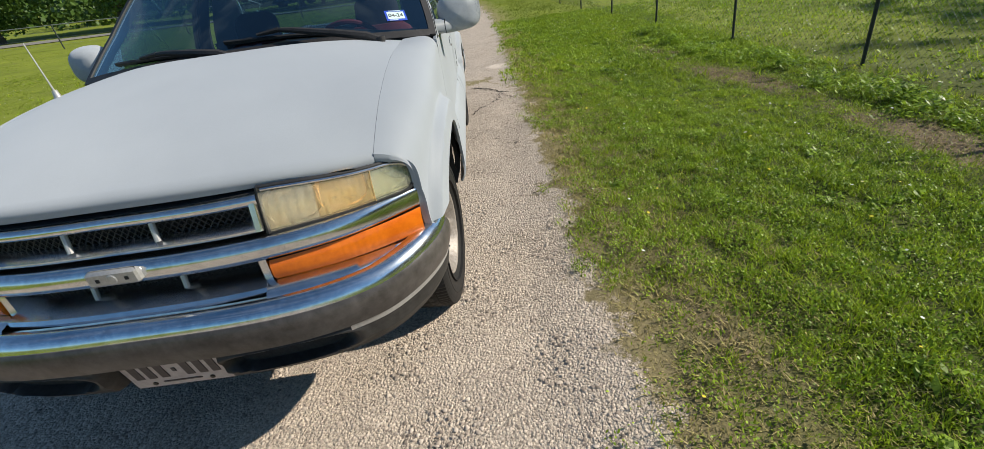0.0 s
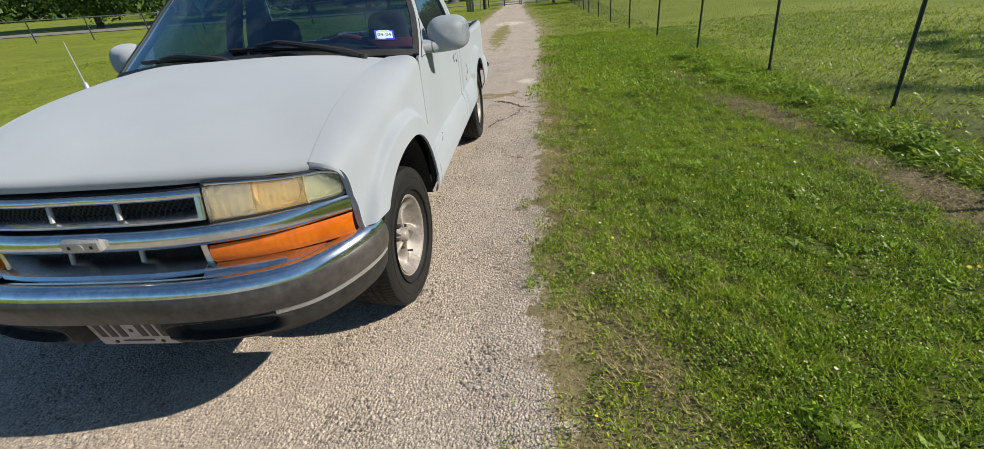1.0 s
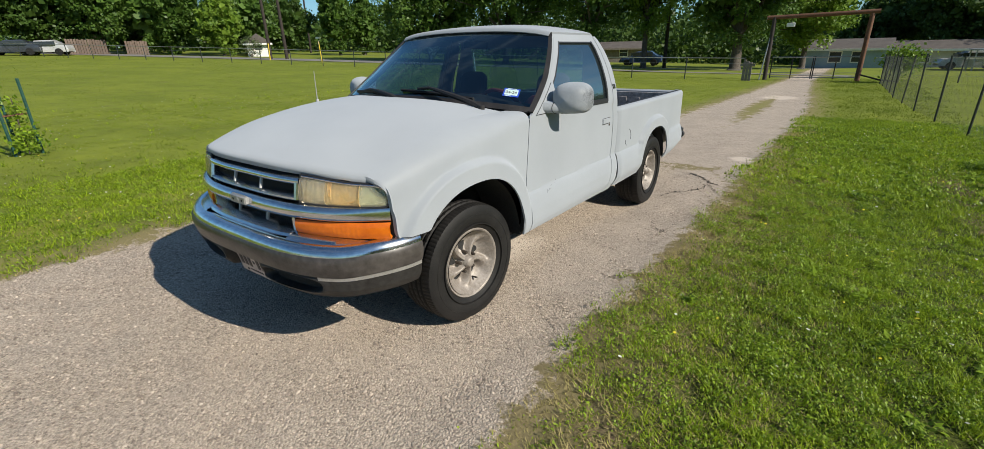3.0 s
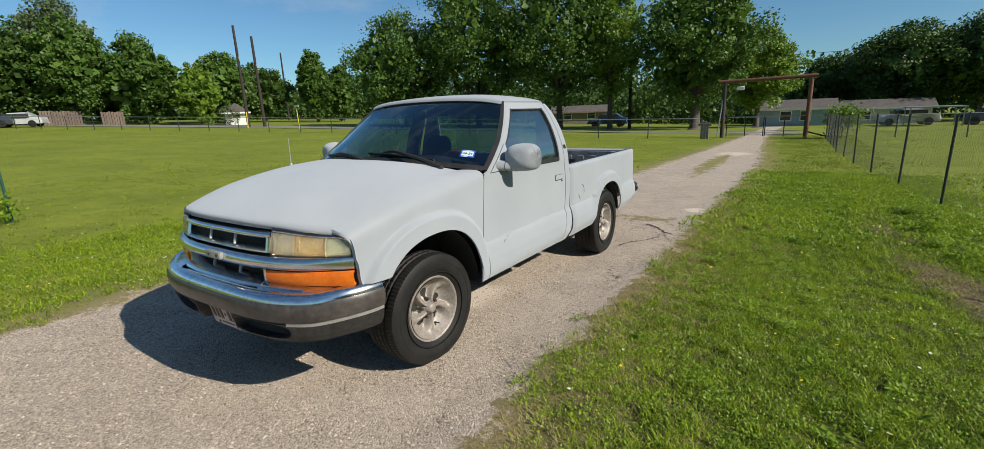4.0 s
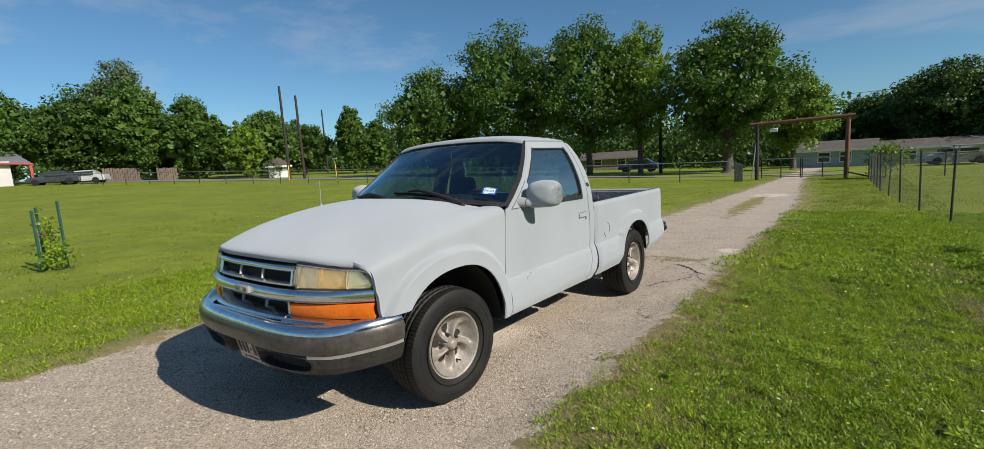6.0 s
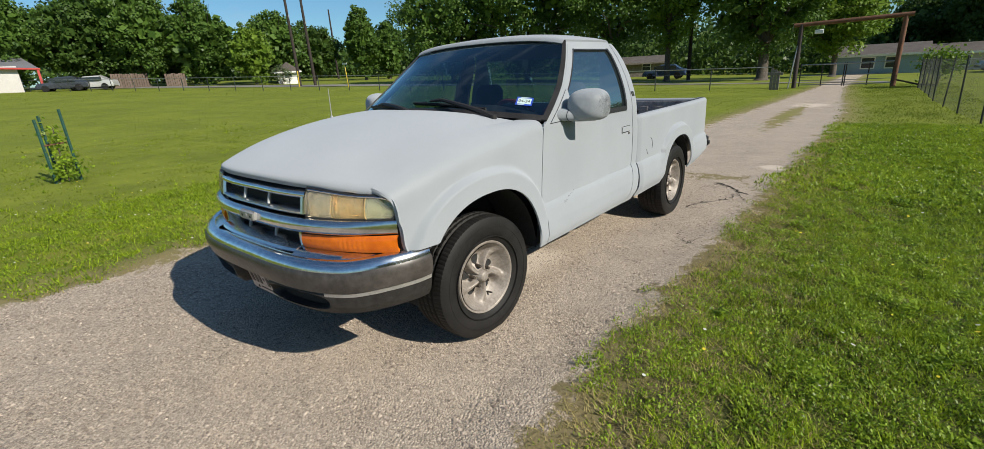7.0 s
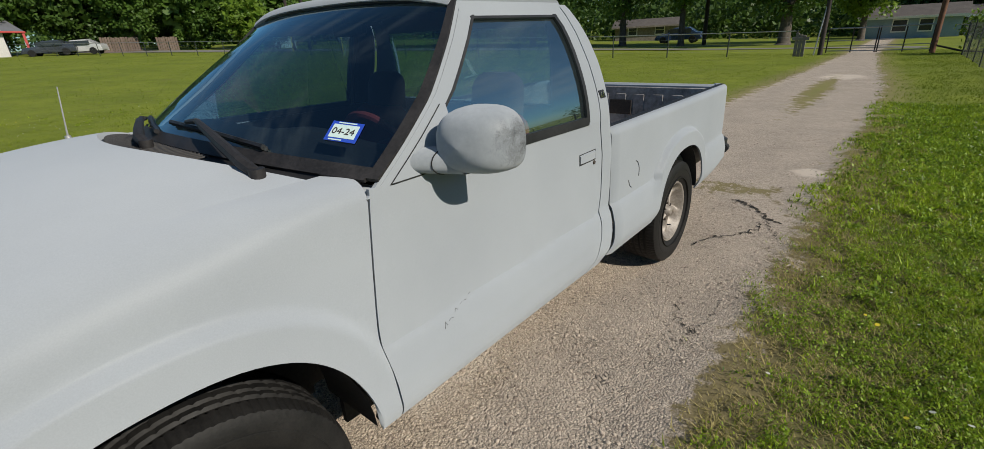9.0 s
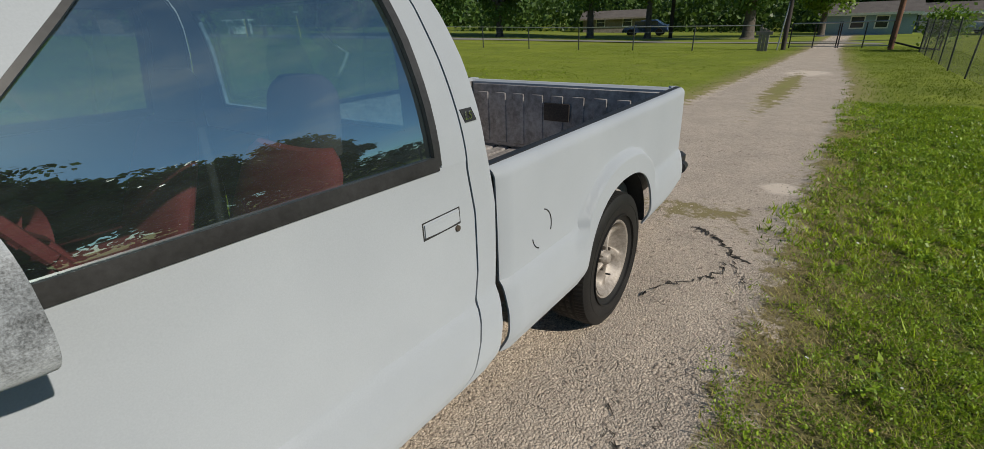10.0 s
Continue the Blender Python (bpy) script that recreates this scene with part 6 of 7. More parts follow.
def build_grass():
    rng = np.random.default_rng(11)
    zones = [((1.2, 4.6, -3.2, 4.0), 560000, 0.046, 0.0028), ((1.2, 4.6, 4.0, 11.0), 240000, 0.060, 0.0052), ((0.0, 4.2, 11.0, 32.0), 80000, 0.10, 0.013),
             ((4.6, 12.0, -3.0, 12.0), 70000, 0.08, 0.012), ((1.2, 12.0, -10.0, -3.1), 60000, 0.09, 0.011), ((-13.0, -1.5, -12.0, -4.0), 60000, 0.09, 0.011), ((4.0, 18.0, 12.0, 40.0), 25000, 0.12, 0.018),
             ((-5.0, -1.5, -4.0, 10.0), 230000, 0.055, 0.0046), ((-13.0, -5.0, -5.0, 14.0), 160000, 0.07, 0.009), ((-34.0, -13.0, -8.0, 24.0), 60000, 0.09, 0.020), ((-13.0, -0.5, 10.0, 30.0), 80000, 0.085, 0.014), ((-70, -34, -6, 30), 22000, 0.12, 0.045)]
    vs, fs, n = [], [], 0
    far_v, far_f, m = [], [], 0
    for box, count, h, w in zones:
        grain, near = 0.055 + w * 4.5, 1.0 if w < 0.006 else 0.0
        x, y = spread(rng, box, int(count * (1.15 if near else 0.58)), lambda x, y: turf(x, y) * (1 - 0.85 * near + 0.85 * near * smooth(0.30, 0.62, lumps(x, y, grain, 3))) * (0.45 + 0.55 * lumps(x, y, 0.6, 4)))
        v, f = blades(rng, x, y, h * (0.28 + 0.22 * near) * (0.5 + 0.8 * lumps(x, y, grain * 2.2, 5) + 0.7 * lumps(x, y, 0.8, 6)), w * (1.0 if near else 0.8), 1.6)
        if near:
            vs.append(v), fs.append(f + n)
            n += len(v)
        else:
            far_v.append(v), far_f.append(f + m)
            m += len(v)
    loose("field_grass", np.concatenate(far_v), np.concatenate(far_f), M["far_grass"], "short yellow-green grass of the wide field", "grass")
    # coarser tufts that stand out of the mown turf
    for box, count, size in (((1.35, 4.8, -3.2, 3.0), 2600, 0.055), ((1.35, 4.8, 3.0, 11.0), 2400, 0.080), ((-5.5, -1.8, -4.0, 10.0), 1800, 0.075), ((-14.0, -5.5, -5.0, 14.0), 500, 0.08), ((4.8, 10.0, -2.0, 12.0), 900, 0.10)):
        x, y = spread(rng, box, count, lambda x, y: turf(x, y) * (0.4 + 0.6 * lumps(x, y, 0.7, 12)))
        k = 16
        x, y = np.repeat(x, k) + rng.normal(0, size * 0.28, len(x) * k), np.repeat(y, k) + rng.normal(0, size * 0.28, len(y) * k)
        v, f = blades(rng, x, y, size * rng.uniform(0.5, 1.0, len(x)), size * 0.055, 1.5)
        vs.append(v), fs.append(f + n)
        n += len(v)
    loose("grass", np.concatenate(vs), np.concatenate(fs), M["grass"], "short bright green mown grass beside the drive", "grass")
    # round-leaved clover between the blades
    vs, fs, n = [], [], 0
    for box, count, r in (((1.3, 4.6, -3.0, 4.0), 490000, 0.0044), ((1.3, 4.6, 4.0, 11.0), 130000, 0.0095), ((-5.0, -1.8, -4.0, 9.0), 110000, 0.0058), ((4.6, 9.0, -2.0, 11.0), 40000, 0.012)):
        x, y = spread(rng, box, count, lambda x, y: turf(x, y) * (0.35 + 0.65 * smooth(0.25, 0.75, patchy(x * 0.8 + 3, y * 0.8 + 1))) * (0.12 + 0.88 * smooth(0.28, 0.55, lumps(x, y, 0.075, 15))))
        k = len(x)
        z = sod(x, y) + 0.004 + 0.040 * rng.uniform(0, 1, k) ** 1.4 * (0.35 + lumps(x, y, 0.13, 14))
        a, t1, t2 = rng.uniform(0, 6.283, k), rng.normal(0, 0.75, k), rng.normal(0, 0.75, k)
        s = r * rng.uniform(0.6, 1.3, k)
        quad = []
        for q in range(4):
            ang, long = a + q * 1.5708, 1.25 if q % 2 else 0.8
            dx, dy = np.cos(ang) * s * long, np.sin(ang) * s * long
            quad.append(np.stack([x + dx, y + dy, z + dx * t1 + dy * t2], -1))
        v = np.stack(quad, 1).reshape(-1, 3)
        vs.append(v), fs.append(np.arange(4 * k).reshape(-1, 4) + n)
        n += len(v)
    loose("clover", np.concatenate(vs), np.concatenate(fs), M["clover"], "small round clover leaves among the grass", "clover")
    x, y = spread(rng, (1.1, 2.6, -3.0, 9.0), 190000, lambda x, y: smooth(-0.05, 0.12, -verge(x, y)) * smooth(1.5, 0.3, -verge(x, y)) * (0.55 + 0.45 * patchy(x * 3, y * 2.2)))
    x2, y2 = spread(rng, (1.6, 4.8, -3.0, 9.0), 120000, lambda x, y: np.maximum(bare(x, y), 0.12 + 0.30 * smooth(0.7, 0.95, patchy(x * 0.6 + 1, y * 0.5 + 2))))
    x3, y3 = spread(rng, (-4.2, -1.9, -4.0, 9.0), 90000, lambda x, y: np.exp(-((-verge(x, y) - 0.95) / 0.30) ** 2) * smooth(0.35, 0.65, lumps(x, y, 0.30, 17)) + 0.5 * np.exp(-((-verge(x, y) - 0.06) / 0.10) ** 2))
    v, f = blades(rng, np.concatenate([x, x2, x3]), np.concatenate([y, y2, y3]), 0.024, 0.0032, 2.2)
    loose("dry_grass", v, f, M["straw"], "dry straw-coloured grass at the drive's edge", "grass")
    for name, mat, label, count in (("yellow_flower", "petal_y", "scattered small yellow wild flowers in the grass", 240), ("white_flower", "petal_w", "scattered small white clover flowers in the grass", 420)):
        x, y = spread(rng, (1.6, 6.0, -3.0, 12.0), count, turf)
        x2, y2 = spread(rng, (-14.0, -2.4, -5.0, 12.0), count * 3, turf)
        x, y = np.concatenate([x, x2]), np.concatenate([y, y2])
        k = len(x)
        z = sod(x, y) + rng.uniform(0.030, 0.055, k)
        s = rng.uniform(0.005, 0.011, k)
        quad = [np.stack([x + s * np.cos(q), y + s * np.sin(q), z + s * 0.3 * np.cos(q + x * 9)], -1) for q in lin(0, 6.2832, 7)[:-1]]
        loose(name, np.stack(quad, 1).reshape(-1, 3), np.arange(6 * k).reshape(-1, 6), M[mat], label, "flower")


def build_stones():
    rng = np.random.default_rng(5)
    x, y = spread(rng, (-2.4, 1.7, -3.0, 7.5), 95000, lambda x, y: smooth(-0.12, 0.12, verge(x, y)) * (0.25 + 0.75 * smooth(5, -1, y)))
    k = len(x)
    r = 0.0025 + 0.0075 * rng.uniform(0, 1, k) ** 2.2
    z = lie(x, y) - 0.012
    a = rng.uniform(0, 6.283, k)
    pts = []
    for q in range(5):
        ang = a + q * 1.2566 + rng.normal(0, 0.2, k)
        pts.append(np.stack([x + np.cos(ang) * r * rng.uniform(0.7, 1.3, k), y + np.sin(ang) * r * rng.uniform(0.7, 1.3, k), z + r * rng.uniform(-0.1, 0.4, k)], -1))
    pts.append(np.stack([x + r * 0.2, y, z + r * rng.uniform(0.7, 1.1, k)], -1))
    v = np.stack(pts, 1).reshape(-1, 3)
    base = np.arange(k)[:, None] * 6
    f = np.concatenate([base + np.array([[q, (q + 1) % 5, 5]]) for q in range(5)])
    loose("gravel", v, f, M["stone"], "loose tan and grey gravel stones on the drive", "gravel")


def build_weeds():
    """Broad-leaved weeds in clumps along the old rut and in the turf."""
    rng = np.random.default_rng(21)
    spots = [(2.54, 4.0, 0.13, 90, 0.07), (2.42, 4.08, 0.08, 40, 0.05)]
    for _ in range(60):
        y = rng.uniform(-2.6, 6.5)
        spots.append((float(np.interp(y, [-3, 0, 2, 4, 6.5], [4.1, 4.24, 4.34, 4.02, 3.7])) + 0.08 * math.sin(y * 2.3) + rng.normal(0, 0.12), y, rng.uniform(0.10, 0.24), int(rng.uniform(60, 150)), rng.uniform(0.06, 0.16)))
    for _ in range(60):
        x, y = rng.uniform(1.7, 3.5), rng.uniform(-2.8, 9.0)
        spots.append((x, y, rng.uniform(0.04, 0.10), int(rng.uniform(14, 40)), rng.uniform(0.02, 0.05)))
    vs = []
    for cx, cy, r, n, h in spots:
        p = np.stack([cx + rng.normal(0, 0.5, n) * r, cy + rng.normal(0, 0.5, n) * r, np.zeros(n)], -1)
        p[:, 2] = sod(p[:, 0], p[:, 1]) + rng.uniform(0.1, 1.0, n) * h
        a = rng.uniform(0, 6.283, n)
        u = np.stack([np.cos(a), np.sin(a), rng.uniform(-0.1, 0.9, n)], -1)
        w = np.cross(u, np.array([0, 0, 1.0]))
        s = rng.uniform(0.012, 0.030, (n, 1))
        vs.append(np.stack([p - u * s, p + w * s * 0.45, p + u * s, p - w * s * 0.45], 1).reshape(-1, 3))
    v = np.concatenate(vs)
    loose("weeds", v, np.arange(len(v)).reshape(-1, 4), M["clover"], "low dark green broad-leaved weeds in clumps", "weeds")


build_grass()
build_weeds()
build_stones()


# ---- trees ----
def tree(name, x, y, height, radius, leaf, label, seed, crown_from=0.28, count=5200, size=0.30, clumps=130, trunk=0.22, lean=0.0, group="", squash=1.0, thick=1.0):
    rng = np.random.default_rng(seed)
    x, y = plan(x, y)
    z = float(lie(x, y))
    root = thing(name, label, "tree", group, at=(x, y, z - 0.05))
    c0 = Vector((lean * height * 0.3, 0, height * (crown_from + 1) / 2))
    t = Build()
    fork = Vector((lean * 0.5, 0, height * (crown_from + 0.08)))
    t.tube([(0, 0, 0), (0.02, 0.03, 0.25), fork * 0.5, fork], [trunk * 1.5, trunk * 1.08, trunk * 0.9, trunk * 0.75], 9)
    ends = []
    for k in range(9):
        a = k * 2.4 + rng.uniform(-0.4, 0.4)
        rr = radius * rng.uniform(0.45, 0.8)
        e = Vector((c0.x + math.cos(a) * rr, math.sin(a) * rr, height * rng.uniform(crown_from + 0.15, 0.92)))
        mid = fork.lerp(e, 0.5) + Vector((0, 0, height * 0.05))
        t.tube([fork - Vector((0, 0, 0.3)), mid, e], [trunk * 0.5, trunk * 0.3, trunk * 0.08], 6)
        ends.append(e)
    part("trunk", t, M["bark"], root, angle=None)
    # leaf clumps fill an uneven ovoid crown
    half = height * (1 - crown_from) / 2
    cs = []
    while len(cs) < clumps:
        d = rng.normal(0, 1, 3)
        d /= np.linalg.norm(d)
        q = rng.uniform(0.25, 1.0) ** 0.45
        lump = 0.82 + 0.22 * math.sin(d[0] * 4 + seed) * math.cos(d[1] * 5 + d[2] * 3 + seed * 2)
        wide = (1.0 - 0.35 * max(0, d[2]) - 0.25 * max(0, -d[2])) * squash
        cs.append((c0.x + d[0] * radius * q * lump * wide, d[1] * radius * q * lump * wide, c0.z + d[2] * half * q * (0.9 + 0.15 * lump)))
    cs = np.array(cs)
    per = count // clumps
    spread_r = radius * np.repeat(rng.uniform(0.11, 0.22, clumps), per)[:, None]
    pos = np.repeat(cs, per, 0)
    off = rng.normal(0, 1, pos.shape)
    off /= np.maximum(np.linalg.norm(off, axis=1, keepdims=True), 1e-6)
    pos = pos + off * (rng.uniform(0, 1, (len(pos), 1)) ** 0.45) * spread_r * np.array([1, 1, 0.75])
    # leaves face outwards and up from their clump, with much scatter
    face = off * 0.7 + np.array([0, 0, 0.45]) + rng.normal(0, 0.55, pos.shape)
    # larger leaves fill the inside, where the crown is too thick to see through
    inner = rng.normal(0, 1, (int(1500 * thick), 3))
    inner /= np.linalg.norm(inner, axis=1, keepdims=True)
    inner = inner * (rng.uniform(0, 1, (len(inner), 1)) ** 0.4) * np.array([radius, radius, half]) * 0.72 + np.array([c0.x, 0, c0.z])
    pos, face = np.concatenate([pos, inner]), np.concatenate([face, rng.normal(0, 1, inner.shape)])
    n = len(pos)
    face /= np.linalg.norm(face, axis=1, keepdims=True)
    u = np.cross(face, rng.normal(0, 1, (n, 3)))
    u /= np.maximum(np.linalg.norm(u, axis=1, keepdims=True), 1e-6)
    w = np.cross(face, u)
    s = size * rng.uniform(0.5, 1.2, (n, 1))
    s[n - len(inner):] *= 3.0
    v = np.stack([pos - u * s * 0.5, pos + w * s * 0.40, pos + u * s * 0.5, pos - w * s * 0.40], 1).reshape(-1, 3)
    me = bpy.data.meshes.new("crown")
    me.from_pydata(v.tolist(), [], np.arange(4 * n).reshape(-1, 4).tolist())
    put("crown", me, M[leaf], root)
    return root


tree("shrub", -55.0, 25.9, 2.4, 1.8, "leaf_pale", "pale half-bare shrub in front of the small house", 35, 0.05, 900, 0.15, clumps=50, trunk=0.05, thick=0.0)

BIG = "tall leafy green shade tree beyond the field fence"
for i, (x, y, h, r, leaf, frm, cnt, sz, tr, label) in enumerate([
        (-34.4, 34.3, 11.0, 5.2, "leaf", 0.12, 8000, 0.34, 0.24, BIG), (-27.5, 38.1, 14.6, 5.4, "leaf", 0.16, 9000, 0.34, 0.3, BIG),
        (-19.5, 41.0, 14.4, 5.6, "leaf", 0.20, 8500, 0.34, 0.3, BIG), (-14.6, 42.0, 13.4, 3.1, "leaf_bright", 0.30, 6000, 0.32, 0.25, "airy bright green shade tree beyond the field fence"),
        (-7.0, 42.7, 12.6, 4.8, "leaf", 0.20, 9500, 0.34, 0.42, BIG), (-3.0, 50.0, 8.6, 3.2, "leaf_bright", 0.28, 6000, 0.32, 0.25, "airy bright green shade tree beyond the field fence"),
        (2.6, 76.0, 8.2, 4.2, "leaf_dark", 0.20, 6000, 0.42, 0.3, "dark green broad tree behind the houses"), (9.4, 69.8, 10.6, 5.6, "leaf_dark", 0.16, 8000, 0.42, 0.35, "dark green broad tree behind the houses"),
        (15.5, 69.0, 10.4, 5.5, "leaf_dark", 0.20, 6500, 0.42, 0.3, "dark green broad tree behind the houses"), (22.0, 74.0, 9.6, 6.0, "leaf_dark", 0.2, 6000, 0.45, 0.3, "dark green broad tree behind the houses"),
        (-72.1, 4.5, 9.6, 6.4, "leaf", 0.08, 6500, 0.46, 0.3, "round green tree behind the road"), (-71.0, 11.2, 10.6, 6.2, "leaf_dark", 0.06, 7000, 0.46, 0.3, "dark green tree behind the board fence"),
        (-79.0, 17.6, 16.0, 5.6, "leaf_pale", 0.30, 4200, 0.42, 0.3, "tall thin pale green tree behind the board fence"), (-67.2, 15.4, 11.6, 4.6, "leaf", 0.08, 6500, 0.44, 0.28, "upright green tree behind the board fence"),
        (-65.5, 21.4, 10.0, 5.2, "leaf", 0.05, 6500, 0.44, 0.28, "round green tree behind the board fence"), (-58.5, 24.4, 6.8, 2.8, "leaf_bright", 0.05, 4200, 0.34, 0.15, "small bright green tree beside the white house"),
        (-64.5, 30.0, 9.0, 5.0, "leaf", 0.05, 6000, 0.44, 0.25, "round green tree beside the white house"), (-66.0, 36.5, 8.0, 4.4, "leaf_dark", 0.05, 5000, 0.44, 0.22, "dark green tree beyond the road"),
        (-59.0, 40.5, 9.8, 2.7, "leaf", 0.05, 5000, 0.38, 0.2, "narrow green tree beyond the road"), (-60.6, 46.0, 8.4, 3.0, "leaf", 0.05, 5000, 0.38, 0.2, "narrow green tree beyond the road"),
        (-79.0, 22.0, 8.5, 6.0, "leaf_dark", 0.05, 4500, 0.5, 0.25, "dark green tree behind the board fence"), (-84.0, -4.0, 9.0, 7.0, "leaf", 0.08, 4500, 0.5, 0.3, "round green tree behind the road")]):
    tree("tree", x, y, h * 1.02, r * (1.08 if x < -50 else 1.34), leaf, label, 40 + i, frm * 0.75, int(cnt * (2.2 if x < -50 else 2.9)), sz * (0.79 if x < -50 else 0.74), clumps=150 if x < -50 else 210, trunk=tr, group="trees round the field", thick=0.25 if "thin" in label or "airy" in label else 1.0)


for i, (x, y, h, r) in enumerate([(36.0, -14.0, 10.5, 6.4), (37.0, -4.0, 11.5, 6.2), (33.0, 5.0, 12.5, 6.6), (36.0, 14.0, 11.0, 6.4), (36.0, 23.0, 10.5, 6.2), (37.0, -25.0, 10.0, 6.4)]):
    tree("tree", x, y, h * 1.38, r * 1.15, "leaf_dark", "dark green tree beyond the neighbouring field", 90 + i, 0.02, 6500, 0.6, trunk=0.25, group="trees round the field")


def build_woods():
    """Far woods that close the view."""
    rng = np.random.default_rng(77)
    vs, n = [], 0
    for _ in range(620):
        a = rng.uniform(-1.45, 0.5)
        d = rng.uniform(96, 125)
        x, y = d * math.sin(a), d * math.cos(a)
        h = rng.uniform(7.0, 12.0) if a > -0.62 else rng.uniform(4.0, 7.5)
        z0 = float(lie(x, y))
        k = 70
        p = np.array([x, y, z0 + h * 0.5]) + np.clip(rng.normal(0, 1, (k, 3)), -1.7, 1.7) * np.array([2.2, 2.2, h * 0.28])
        u = rng.normal(0, 1, (k, 3))
        u /= np.linalg.norm(u, axis=1, keepdims=True)
        w = np.cross(u, rng.normal(0, 1, (k, 3)))
        w /= np.maximum(np.linalg.norm(w, axis=1, keepdims=True), 1e-6)
        s = rng.uniform(0.5, 1.2, (k, 1))
        vs.append(np.stack([p - u * s * 0.5, p + w * s * 0.4, p + u * s * 0.5, p - w * s * 0.4], 1).reshape(-1, 3))
        n += k
    # leaf clumps added among the houses beyond the gateway, for the shade below the crowns
    for _ in range(150):
        a, d = rng.uniform(-0.66, 0.02), rng.uniform(66, 82)
        x, y, h = d * math.sin(a), d * math.cos(a), rng.uniform(4.0, 8.0)
        k = 90
        p = np.array([x, y, float(lie(x, y)) + h * 0.45]) + np.clip(rng.normal(0, 1, (k, 3)), -1.6, 1.6) * np.array([1.7, 1.7, h * 0.27])
        u = rng.normal(0, 1, (k, 3))
        u /= np.linalg.norm(u, axis=1, keepdims=True)
        w = np.cross(u, rng.normal(0, 1, (k, 3)))
        w /= np.maximum(np.linalg.norm(w, axis=1, keepdims=True), 1e-6)
        s = rng.uniform(0.3, 0.8, (k, 1))
        vs.append(np.stack([p - u * s * 0.5, p + w * s * 0.4, p + u * s * 0.5, p - w * s * 0.4], 1).reshape(-1, 3))
        n += k
    # unseen hedge added along the neighbouring field, hiding it in the door glass's reflection
    for _ in range(90):
        x, y, h = rng.uniform(22, 26), rng.uniform(-32, 26), rng.uniform(2.6, 4.4)
        k = 70
        p = np.array([x, y, float(lie(x, y)) + h * 0.42]) + np.clip(rng.normal(0, 1, (k, 3)), -1.6, 1.6) * np.array([1.0, 1.2, h * 0.27])
        u = rng.normal(0, 1, (k, 3))
        u /= np.linalg.norm(u, axis=1, keepdims=True)
        w = np.cross(u, rng.normal(0, 1, (k, 3)))
        w /= np.maximum(np.linalg.norm(w, axis=1, keepdims=True), 1e-6)
        s = rng.uniform(0.3, 0.8, (k, 1))
        vs.append(np.stack([p - u * s * 0.5, p + w * s * 0.4, p + u * s * 0.5, p - w * s * 0.4], 1).reshape(-1, 3))
        n += k
    loose("far_woods", np.concatenate(vs), np.arange(4 * n).reshape(-1, 4), M["leaf_dark"], "dense dark green far woods behind the houses, with an added hedge out of view", "woods")


build_woods()


# ---- fences and gate ----
def on(x, y, up=0.0):
    x, y = plan(x, y)
    return Vector((x, y, float(lie(x, y)) + up))


